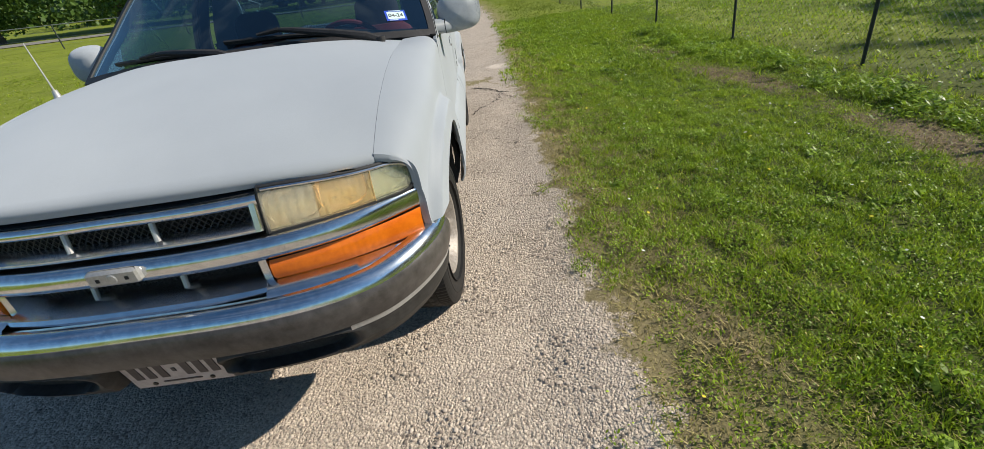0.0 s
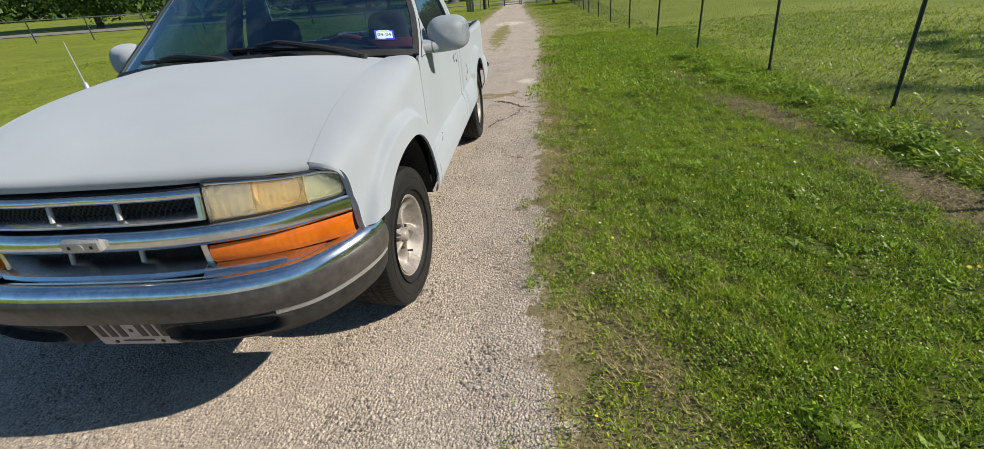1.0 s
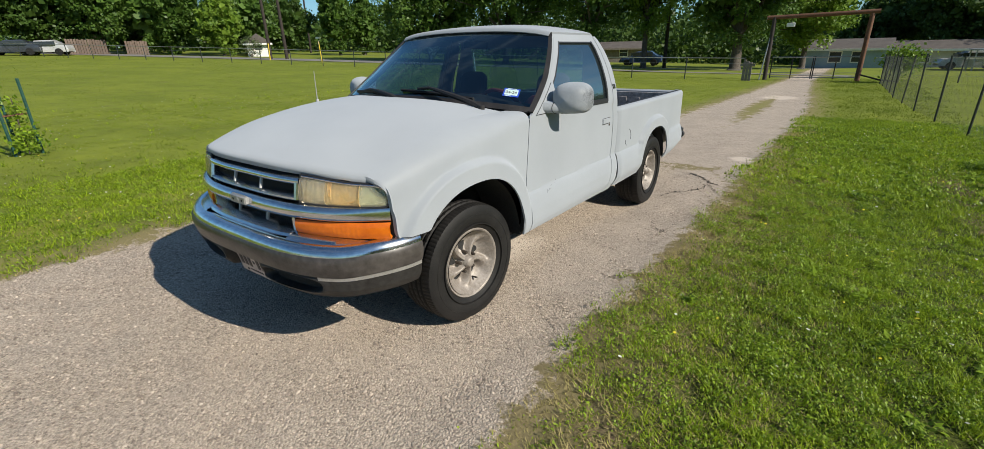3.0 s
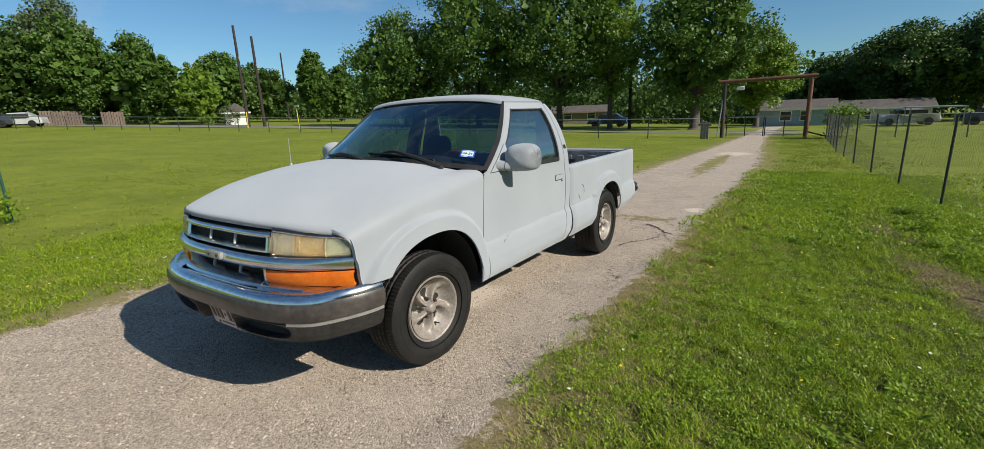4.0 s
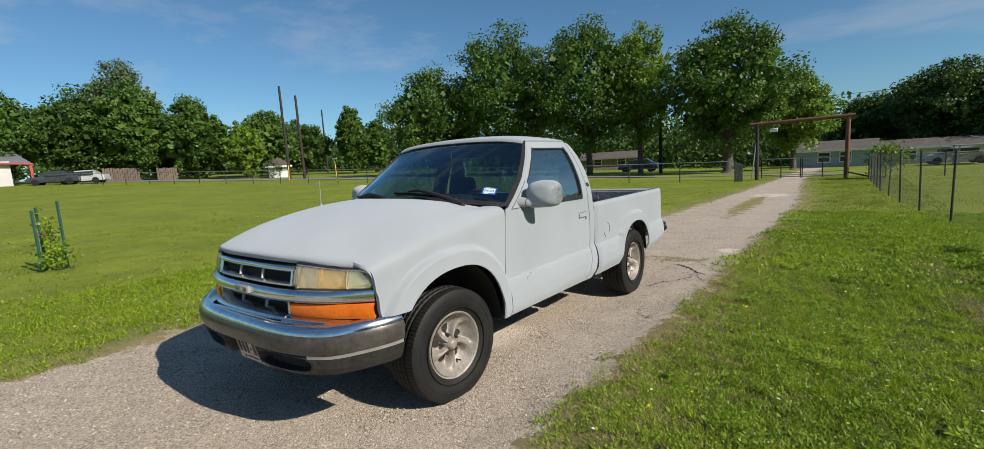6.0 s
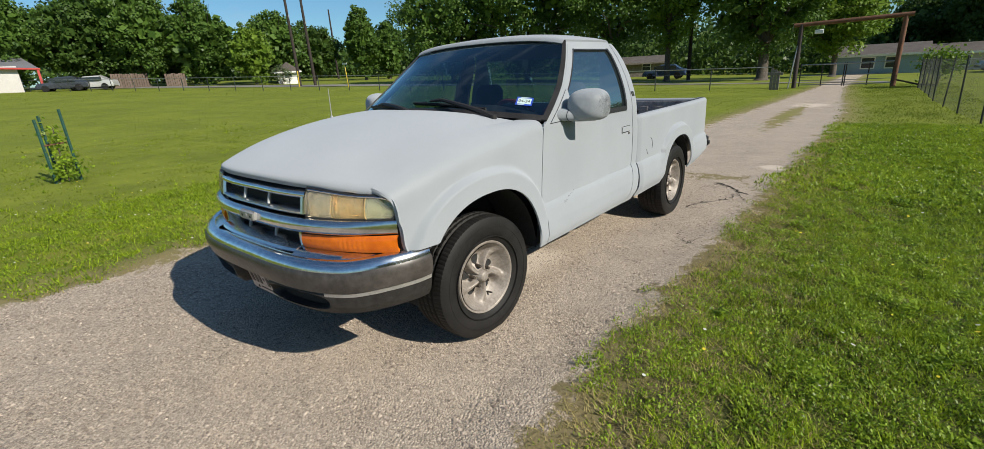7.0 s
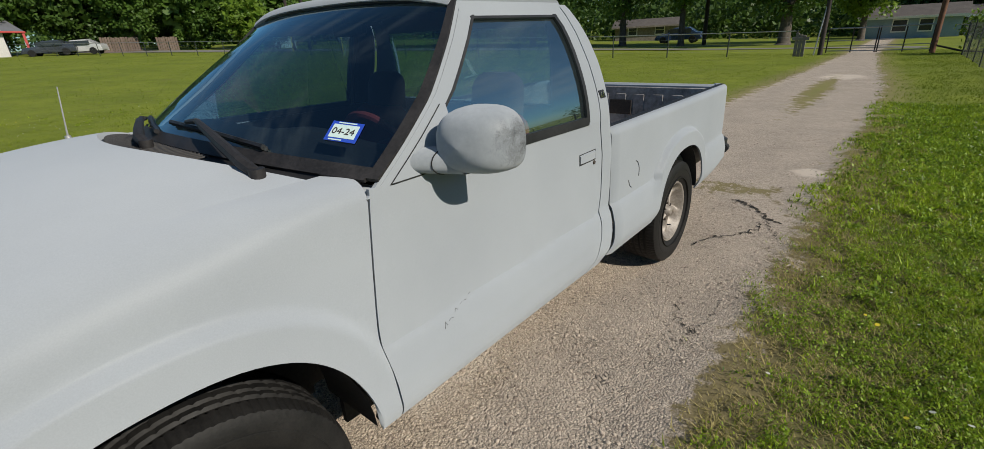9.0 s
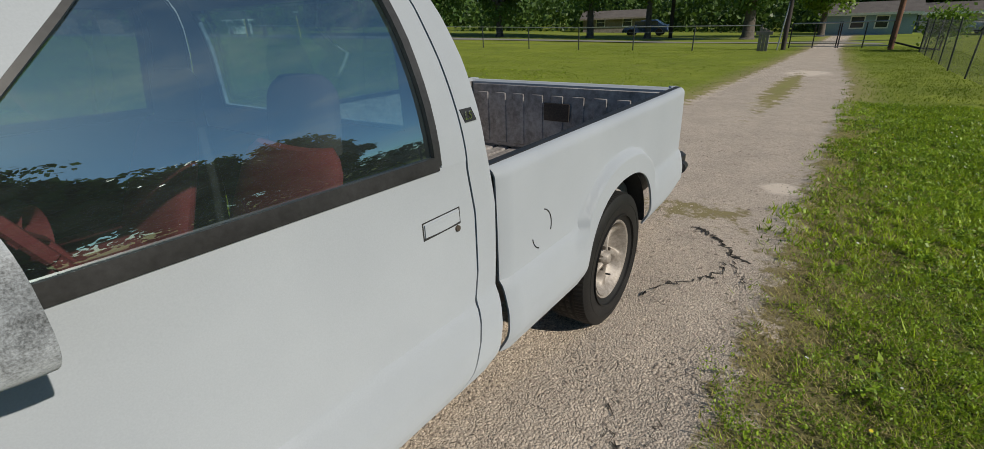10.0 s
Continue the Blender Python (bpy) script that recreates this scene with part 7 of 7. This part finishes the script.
def build_gate():
    gate = thing("ranch_gateway", "rusty pipe ranch gateway with two tall posts and a beam", "gateway", at=on(-2.4, 28.5))
    o = on(-2.4, 28.5)
    for x, y, mat in ((-2.4, 28.5, "darkpipe"), (1.70, 28.9, "rust")):
        p = on(x, y) - o
        part("post", Build().tube([p - Vector((0, 0, 0.1)), p + Vector((0.0, 0, 3.15))], 0.105, 14), M[mat], gate)
    a, b = on(-2.75, 28.47) - o + Vector((0, 0, 3.12)), on(1.98, 28.93) - o + Vector((0, 0, 3.22))
    part("beam", Build().tube([a, a.lerp(b, 0.5), b], 0.10, 14), M["rust"], gate, "rusty brown top beam")
    part("brace", Build().tube([on(-2.62, 28.2) - o, on(-2.42, 28.5) - o + Vector((0, 0, 2.6))], 0.03, 8), M["galv"], gate)
    box_lamp = thing("gate_lamp", "white box lamp hanging from the gateway beam", "lamp", at=on(-1.60, 28.58, 2.62))
    part("lamp_body", Build().box((-0.19, -0.09, 0.02), (0.18, 0.09, 0.22), bevel=0.02), M["white"], box_lamp)
    part("hanger", Build().tube([(0, 0, 0.22), (0, 0, 0.44)], 0.012, 6), M["darkpipe"], box_lamp)
    leafs = thing("pipe_gate", "low grey pipe farm gate closed across the drive", "gate", at=on(-2.2, 28.7))
    o = on(-2.2, 28.7)
    x0, x1 = 0.0, 3.78
    def rail(z, r, mat):
        part("rail", Build().tube([(x0, 0, z), ((x0 + x1) / 2, 0.05, z - 0.01), (x1, 0.1, z + 0.02)], r, 8), M[mat], leafs)
    for z, r in ((1.16, 0.028), (0.62, 0.016), (0.38, 0.016), (0.16, 0.022)):
        rail(z, r, "galv")
    for x in (0.0, 0.95, 1.86, 1.94, 2.85, 3.78):
        part("upright", Build().tube([(x, 0.03 * x, 0.08), (x, 0.03 * x, 1.20)], 0.026, 8), M["darkpipe"], leafs)
    board = thing("brace_post", "grey weathered board brace post at the fence end", "post", at=on(-3.05, 27.0))
    for k in range(3):
        part("board", Build().box((-0.22 + k * 0.15, -0.03, 0.0), (-0.09 + k * 0.15, 0.03, 1.05 - 0.06 * k), bevel=0.008), M["wood"], board)
    part("cross_board", Build().box((-0.35, -0.06, 0.72), (0.35, -0.032, 0.86), bevel=0.006), M["wood"], board)
    log = thing("fallen_pole", "dark fallen pole lying beside the gate post", "pole", at=on(2.3, 28.4))
    part("log", Build().tube([(-0.5, 0.1, 0.32), (0.3, 0, 0.10), (1.0, -0.1, 0.05)], [0.035, 0.04, 0.03], 8), M["darkpipe"], log)


def fence(line, step, height, post_r, post_mat, label, rail_r=0.0, mesh_step=0.0, wires=()):
    segs = [(Vector((*a, 0)), Vector((*b, 0))) for a, b in zip(line, line[1:])]
    total = sum((b - a).length for a, b in segs)

    def at(d):
        for a, b in segs:
            if d <= (b - a).length or (a, b) == segs[-1]:
                p = a.lerp(b, d / (b - a).length)
                return on(p.x, p.y)
            d -= (b - a).length
    root = thing("fence", label, "fence", "field fences", at=at(0))
    o = at(0)
    n = int(total / step)
    rng = random.Random(len(line) * 7 + n)
    shape = Build().tube([(0, 0, -0.1), (0, 0, height * 0.5), (0, 0, height + 0.05)], post_r, 8)
    me = shape.mesh("fence_post", angle=40)
    for k in range(n + 1):
        p = at(total * k / n) - o
        ob = put("fence_post", me, M[post_mat], root)
        ob.location = p
        ob.rotation_euler = (rng.uniform(-0.03, 0.03), rng.uniform(-0.03, 0.03), rng.uniform(0, 3))
    if rail_r:
        part("top_rail", Build().tube([at(total * k / (3 * n)) - o + Vector((0, 0, height)) for k in range(3 * n + 1)], rail_r, 6), M["galv"], root)
    for z in wires:
        part("wire", Build().tube([at(total * k / (2 * n)) - o + Vector((0, 0, z)) for k in range(2 * n + 1)], 0.004, 4), M["galv"], root)
    if mesh_step:
        b = Build()
        k = int(total / mesh_step)
        run = height * 0.9
        for i in range(-int(run / mesh_step), k):
            for d in (1, -1):
                d0, d1 = i * mesh_step, i * mesh_step + run
                c0, c1 = max(0, d0), min(total, d1)
                if c1 - c0 < 0.02:
                    continue
                z0, z1 = 0.03 + (height - 0.05) * (c0 - d0) / run, 0.03 + (height - 0.05) * (c1 - d0) / run
                if d < 0:
                    z0, z1 = height + 0.01 - z0, height + 0.01 - z1
                p, q = at(c0) - o + Vector((0, 0, z0)), at(c1) - o + Vector((0, 0, z1))
                b.tube([p, q], 0.0011, 3, cap=False)
        part("chain_link", b, M["wire"], root, "thin chain-link mesh", angle=None)
    return root


build_gate()
fence([(5.62, -3.7), (5.02, 0.55), (4.56, 4.8), (4.20, 6.9), (3.93, 9.2), (3.45, 13.0), (3.0, 18.0), (2.62, 26.9)], 2.13, 1.24, 0.018, "post", "chain-link fence on thin black posts along the drive", mesh_step=0.07)
fence([(-3.3, 27.3), (-9.1, 25.7), (-30.4, 20.4), (-39.0, 17.2), (-56.0, 9.6), (-80.0, -1.0)], 2.9, 1.12, 0.03, "post", "far chain-link fence with a grey top rail", rail_r=0.02, wires=(0.25, 0.55, 0.85))
fence([(2.62, 26.9), (2.2, 28.9), (8.0, 29.5), (24.0, 31.0)], 2.6, 1.12, 0.03, "post", "far chain-link fence with a grey top rail", rail_r=0.02, wires=(0.3, 0.7))


# ---- young plants ----
def leaf_clump(rng, center, radius, n, size):
    pos = np.array(center) + rng.normal(0, 0.45, (n, 3)) * np.array(radius)
    u = rng.normal(0, 1, (n, 3))
    u /= np.linalg.norm(u, axis=1, keepdims=True)
    w = np.cross(u, rng.normal(0, 1, (n, 3)))
    w /= np.maximum(np.linalg.norm(w, axis=1, keepdims=True), 1e-6)
    s = size * rng.uniform(0.5, 1.2, (n, 1))
    return np.stack([pos - u * s * 0.5, pos + w * s * 0.32, pos + u * s * 0.5, pos - w * s * 0.32], 1).reshape(-1, 3)


def build_sapling():
    rng = np.random.default_rng(9)
    plant = thing("sapling", "low leafy sapling growing between green stakes in the field", "plant", at=on(-7.66, -0.47))
    v = np.concatenate([leaf_clump(rng, (0.05, 0, 0.22), (0.36, 0.30, 0.24), 420, 0.075), leaf_clump(rng, (0, 0, 0.62), (0.20, 0.16, 0.34), 200, 0.07)])
    v[:, 2] = np.maximum(v[:, 2], 0.01)
    me = bpy.data.meshes.new("leaves")
    me.from_pydata(v.tolist(), [], np.arange(len(v)).reshape(-1, 4).tolist())
    put("leaves", me, M["clover"], plant)
    part("stem", Build().tube([(0, 0, -0.05), (0.02, 0, 0.4), (0.0, 0.02, 0.85)], [0.014, 0.011, 0.005], 7), M["bark"], plant)
    for x, y, dx, h in ((0.10, -0.17, -0.03, 1.00), (0.04, 0.15, 0.02, 1.12), (-0.16, -0.08, -0.04, 1.04)):
        st = thing("stake", "green painted steel stake beside the sapling", "stake", "stakes round the sapling", at=on(-7.66 + x, -0.47 + y))
        part("stake_bar", Build().tube([(0, 0, -0.1), (dx, 0, h)], 0.022, 6).box((-0.035 + dx, -0.004, h - 0.05), (0.035 + dx, 0.004, h)), M["stake"], st)
    part("tie", Build().tube([(0.09, -0.17, 0.60), (0.05, 0.15, 0.62), (-0.17, -0.08, 0.60), (0.09, -0.17, 0.60)], 0.010, 6), M["rust"], plant)
    shrub = thing("young_tree", "round bright green young tree at the fence corner", "tree", at=on(3.25, 28.0))
    v = leaf_clump(rng, (0, 0, 1.05), (0.85, 0.75, 0.62), 1500, 0.16)
    me = bpy.data.meshes.new("crown")
    me.from_pydata(v.tolist(), [], np.arange(len(v)).reshape(-1, 4).tolist())
    put("crown", me, M["leaf_bright"], shrub)
    t = Build().tube([(0, 0, -0.05), (0.02, 0, 0.5), (0, 0.03, 1.0)], [0.035, 0.03, 0.015], 7)
    for a in range(5):
        t.tube([(0, 0.02, 0.55), (0.4 * math.cos(a * 1.26), 0.4 * math.sin(a * 1.26), 1.25)], [0.018, 0.006], 5)
    part("trunk", t, M["bark"], shrub)


build_sapling()


# ---- poles, signs, far houses and cars ----
def build_pole(x, y, h, lean=0.0, mat="pole"):
    p = thing("utility_pole", "tall dark wooden utility pole beyond the field", "pole", "utility poles", at=on(x, y))
    part("shaft", Build().tube([(0, 0, -0.3), (lean * 0.5, 0, h * 0.5), (lean, 0, h)], [0.17, 0.145, 0.115], 10), M[mat], p)
    part("bracket", Build().box((lean - 0.05, -0.05, h * 0.68), (lean + 0.28, 0.05, h * 0.70)).tube([(lean + 0.25, 0, h * 0.66), (lean + 0.25, 0, h * 0.74)], 0.03, 6), M["galv"], p)
    return p


build_pole(-46.0, 23.4, 9.7, -0.15)
build_pole(-45.3, 24.7, 8.8, -0.15)
build_pole(-73.9, 45.1, 11.0, 0.0)
build_pole(-13.5, 44.5, 7.5, 0.0)


def build_wires():
    w = thing("power_line", "thin dark power lines crossing behind the gateway", "cable", at=on(-40, 46))
    o = on(-40, 46)
    for dz in (4.6, 5.3):
        a, b = on(-40, 46) - o, on(40, 36) - o
        part("wire", Build().tube([a.lerp(b, t) + Vector((0, 0, dz - o.z * 0 + 0.0 - 0.9 * math.sin(math.pi * t) + 0.6)) for t in lin(0, 1, 16)], 0.018, 4), M["pole"], w)


build_wires()


def build_sign():
    s = thing("street_sign", "octagonal stop sign back on a yellow leaning post", "sign", at=on(-37.7, 23.7))
    part("post", Build().tube([(0.1, 0, 0), (-0.05, 0, 1.75)], 0.04, 8), M["yellow_paint"], s)
    part("blade", Build().lathe([(0.0, -0.01), (0.36, -0.01), (0.36, 0.01), (0.0, 0.01)], 8, Matrix.Translation((-0.05, 0, 1.55)) @ Matrix.Rotation(radians(55), 4, 'Z')), M["galv"], s)
    part("name_blade", Build().box((-0.4, -0.015, 2.0), (0.3, 0.015, 2.14)), M["white"], s)
    q = thing("marker_post", "yellow leaning marker post beyond the fence", "post", at=on(-44.3, 22.4))
    part("post", Build().tube([(0, 0, 0), (0.12, 0, 1.5)], 0.05, 8), M["yellow_paint"], q)


build_sign()


def house(name, x, y, w, d, eave, ridge, wall, roof, label, windows, turn=0.0, gable_front=False, edging="white"):
    h = thing(name, label, "house", at=on(x, y))
    h.rotation_euler = (0, 0, radians(turn))
    part("wall", Build().box((-w / 2, -d / 2, -0.6), (w / 2, d / 2, eave)), M[wall], h)
    if not gable_front:
        prof = [(-d / 2 - 0.4, eave - 0.08), (0, ridge), (d / 2 + 0.4, eave - 0.08), (d / 2 + 0.4, eave - 0.22), (-d / 2 - 0.4, eave - 0.22)]
        rows = [[(x2, a, z) for a, z in prof] for x2 in (-w / 2 - 0.35, w / 2 + 0.35)]
    else:
        prof = [(-w / 2 - 0.4, eave - 0.08), (0, ridge), (w / 2 + 0.4, eave - 0.08), (w / 2 + 0.4, eave - 0.22), (-w / 2 - 0.4, eave - 0.22)]
        rows = [[(a, y2, z) for a, z in prof] for y2 in (-d / 2 - 0.35, d / 2 + 0.35)]
    r = Build().grid(rows, close_v=True)
    r.f.append((0, 1, 2, 3, 4))
    r.f.append((9, 8, 7, 6, 5))
    part("roof", r, M[roof], h, angle=20)
    trim_b = Build().box((-w / 2 - 0.36, -d / 2 - 0.44, eave - 0.24), (w / 2 + 0.36, -d / 2 - 0.40, eave - 0.06))
    part("fascia", trim_b, M[edging], h)
    for wx, wz, ww, wh in windows:
        fr = part("window", Build().box((wx - ww / 2 - 0.08, -d / 2 - 0.05, wz - 0.08), (wx + ww / 2 + 0.08, -d / 2 + 0.02, wz + wh + 0.08)), M["white"], h)
        for k in (0, 1):
            part("pane", Build().box((wx - ww / 2, -d / 2 - 0.06, wz + k * wh / 2 + 0.02), (wx + ww / 2, -d / 2 - 0.045, wz + (k + 1) * wh / 2 - 0.02)), M["dark_pane"], fr)
    return h


house("house", -0.4, 58.5, 6.6, 6.0, 1.85, 2.65, "blue_siding", "roofing", "blue-grey single-storey house with white windows and shingle roof", ((-0.6, 0.6, 0.9, 0.9), (1.1, 0.6, 0.8, 0.9)))
house("house", 7.0, 62.5, 7.4, 5.0, 1.75, 2.45, "beige", "roofing", "beige single-storey house with shuttered windows under trees", ((-1.4, 0.5, 0.9, 0.8), (1.2, 0.5, 0.9, 0.8)))
house("house", -57.2, 27.9, 2.4, 3.6, 1.5, 2.5, "white", "roofing", "small pale gabled house beyond the road", ((0.0, 0.7, 0.8, 0.9),), turn=62, gable_front=True)
# dark board colour on walls and edging stands in for the trees' shade
house("house", -25.0, 58.0, 7.0, 5.0, 1.7, 2.4, "wood", "roofing", "grey shaded house behind the shade trees", ((-1.5, 0.7, 0.9, 0.9), (1.5, 0.7, 0.9, 0.9)), turn=20, edging="wood")


def build_barn():
    b = thing("metal_building", "cream metal building with red trim and grey roof", "building", at=on(-68.5, 2.0))
    b.rotation_euler = (0, 0, radians(84))
    part("wall", Build().box((-5.0, -3.0, -0.5), (2.6, 3.0, 2.35)), M["cream"], b)
    r = Build().grid([[(-5.3, -3.5, 2.3), (-5.3, 0.5, 3.5), (-5.3, 3.5, 2.3)], [(4.3, -3.5, 2.0), (3.0, 0.5, 3.5), (4.3, 3.5, 2.0)]])
    part("roof", r, M["tin"], b)
    part("roof_edge", Build().tube([(-5.3, -3.5, 2.28), (0.5, -3.5, 2.2), (4.3, -3.5, 1.98)], 0.09, 6), M["red_paint"], b)
    part("corner_post", Build().box((4.0, -3.5, -0.4), (4.2, -3.3, 2.0)), M["red_paint"], b)
    part("doorway", Build().box((2.61, -2.2, -0.3), (2.68, -0.6, 1.7)), M["dark_pane"], b)


build_barn()


def board_fence(x0, y0, x1, y1, h):
    f = thing("board_fence", "weathered brown board fence beyond the road", "fence", "board fences", at=on(x0, y0))
    o = on(x0, y0)
    n = int(math.hypot(x1 - x0, y1 - y0) / 0.22)
    me = Build().box((-0.10, -0.02, -0.1), (0.10, 0.02, h), bevel=0.01).mesh("plank", angle=40)
    rng = random.Random(n)
    a = math.atan2(y1 - y0, x1 - x0)
    for k in range(n):
        p = on(x0 + (x1 - x0) * k / n, y0 + (y1 - y0) * k / n) - o
        ob = put("plank", me, M["plank"], f)
        ob.location = p + Vector((0, 0, rng.uniform(-0.06, 0.04)))
        ob.rotation_euler = (0, rng.uniform(-0.01, 0.01), a)


board_fence(-66.2, 11.9, -65.3, 15.2, 1.55)
board_fence(-64.9, 16.8, -64.3, 18.8, 1.5)


def car(x, y, turn, mat, label):
    c = thing("car", label, "car", "parked cars far off", at=on(x, y))
    c.rotation_euler = (0, 0, radians(turn))
    sec = [(-2.1, 0.45, 0.62), (-2.15, 0.5, 0.75), (-1.9, 0.82, 0.82), (-0.95, 0.9, 0.84), (-0.4, 1.38, 0.66), (0.9, 1.42, 0.66), (1.55, 1.0, 0.82), (2.05, 0.92, 0.82), (2.15, 0.6, 0.78), (2.1, 0.35, 0.7)]
    b = Build().grid([[(px, -w, 0.32), (px, -w - 0.04, 0.6 if z > 0.6 else 0.45), (px, -w if z < 1 else -w, z), (px, 0, z + 0.03), (px, w, z), (px, w + 0.04, 0.6 if z > 0.6 else 0.45), (px, w, 0.32)] for px, z, w in sec])
    part("body", b, M[mat], c, angle=30)
    for s in (1, -1):
        part("window", Build().box((-0.75, s * 0.80 - 0.02, 0.92), (1.2, s * 0.80 + 0.02, 1.30), bevel=0.01), M["dark_pane"], c)
    part("windshield", Build().box((-1.0, -0.62, 0.92), (-0.62, 0.62, 1.25), bevel=0.02), M["dark_pane"], c)
    for px in (-1.35, 1.35):
        for s in (1, -1):
            part("wheel", Build().lathe([(0.0, 0.1), (0.3, 0.1), (0.33, 0.05), (0.33, -0.05), (0.3, -0.1), (0.0, -0.1)], 20, Matrix.Translation((px, s * 0.78, 0.33)) @ Matrix.Rotation(radians(90), 4, 'Z')), M["tyre"], c)
    return c


car(-63.5, 7.3, 64, "car_dark", "dark car parked beside the board fence")
car(-63.2, 9.5, 58, "car_white", "white car parked beside the board fence")
car(8.2, 53.5, 10, "car_white", "white pickup-like car parked by the carport")
car(13.5, 52.5, 5, "car_dark", "dark car parked in shade by the carport")
car(-17.5, 49.0, 10, "car_blue", "blue car parked behind the shade trees")


def build_carport():
    c = thing("carport", "light metal carport frame beside the house", "carport", at=on(9.6, 51.0))
    for x in (-1.6, 1.6):
        for y in (-1.5, 1.5):
            part("post", Build().box((x - 0.04, y - 0.04, 0), (x + 0.04, y + 0.04, 1.5)), M["galv"], c)
    part("roof_frame", Build().box((-1.75, -1.7, 1.48), (1.75, 1.7, 1.56)), M["galv"], c)


build_carport()


def build_road():
    b = Build()
    rows = []
    for x, y, wide in ((-95, 0, 4.8), (-70, 8.6, 4.8), (-52, 17.0, 4.8), (-40, 22.6, 4.6), (-30, 26.0, 3.6), (-22, 29.0, 2.2), (-10, 31.6, 1.6), (-1.0, 32.6, 1.5), (0.6, 31.0, 1.8)):
        rows.append([(x + 0.25 * w, y + w, float(lie(x, y + w)) + 0.012) for w in lin(3.2, 3.2 + wide, 4)])
    b.grid(rows)
    ob = part("road", b, M["asphalt"], None, angle=None)
    tagged(ob, "pale two-lane road behind the field fence", "road", kind="structure")


build_road()


# ---- the broken seam across the drive ----
def build_crack():
    rng = random.Random(4)
    M["crack"] = material("dark_crack_earth", (0.03, 0.026, 0.022), (0.06, 0.05, 0.042), 0.95, fine=60, bump=0.4)
    for wide, path in ((0.016, ((0.84, 4.04), (0.96, 3.97), (1.05, 3.92), (1.13, 3.78), (1.20, 3.72), (1.29, 3.64))), (0.009, ((0.86, 2.99), (0.96, 3.19), (1.05, 3.27), (1.13, 3.36), (1.17, 3.46), (1.15, 3.63))),
                       (0.006, ((1.13, 3.78), (1.25, 3.50), (1.33, 3.34))), (0.0032, ((1.08, 2.17), (1.14, 2.00), (1.22, 1.93), (1.26, 1.89))), (0.0030, ((1.27, 2.31), (1.29, 2.05), (1.25, 1.86)))):
        pts = []
        for (ax, ay), (bx, by) in zip(path, path[1:]):
            for t in lin(0, 1, 14)[:-1]:
                pts.append((ax + (bx - ax) * t + rng.uniform(-0.022, 0.022), ay + (by - ay) * t + rng.uniform(-0.03, 0.03)))
        rows = []
        for i, (px, py) in enumerate(pts):
            w = rng.uniform(0.08, 1.0) * wide * (1 if 0 < i < len(pts) - 1 else 0.1)
            z = float(lie(px, py)) - 0.0068
            rows.append([(px - w * 0.6, py - w * 0.8, z), (px, py, z + 0.001), (px + w * 0.6, py + w * 0.8, z)])
        ob = part("crack", Build().grid(rows), M["crack"], None, angle=None)
        tagged(ob, "dark jagged crack across the gravel drive", "crack", kind="structure")


build_crack()
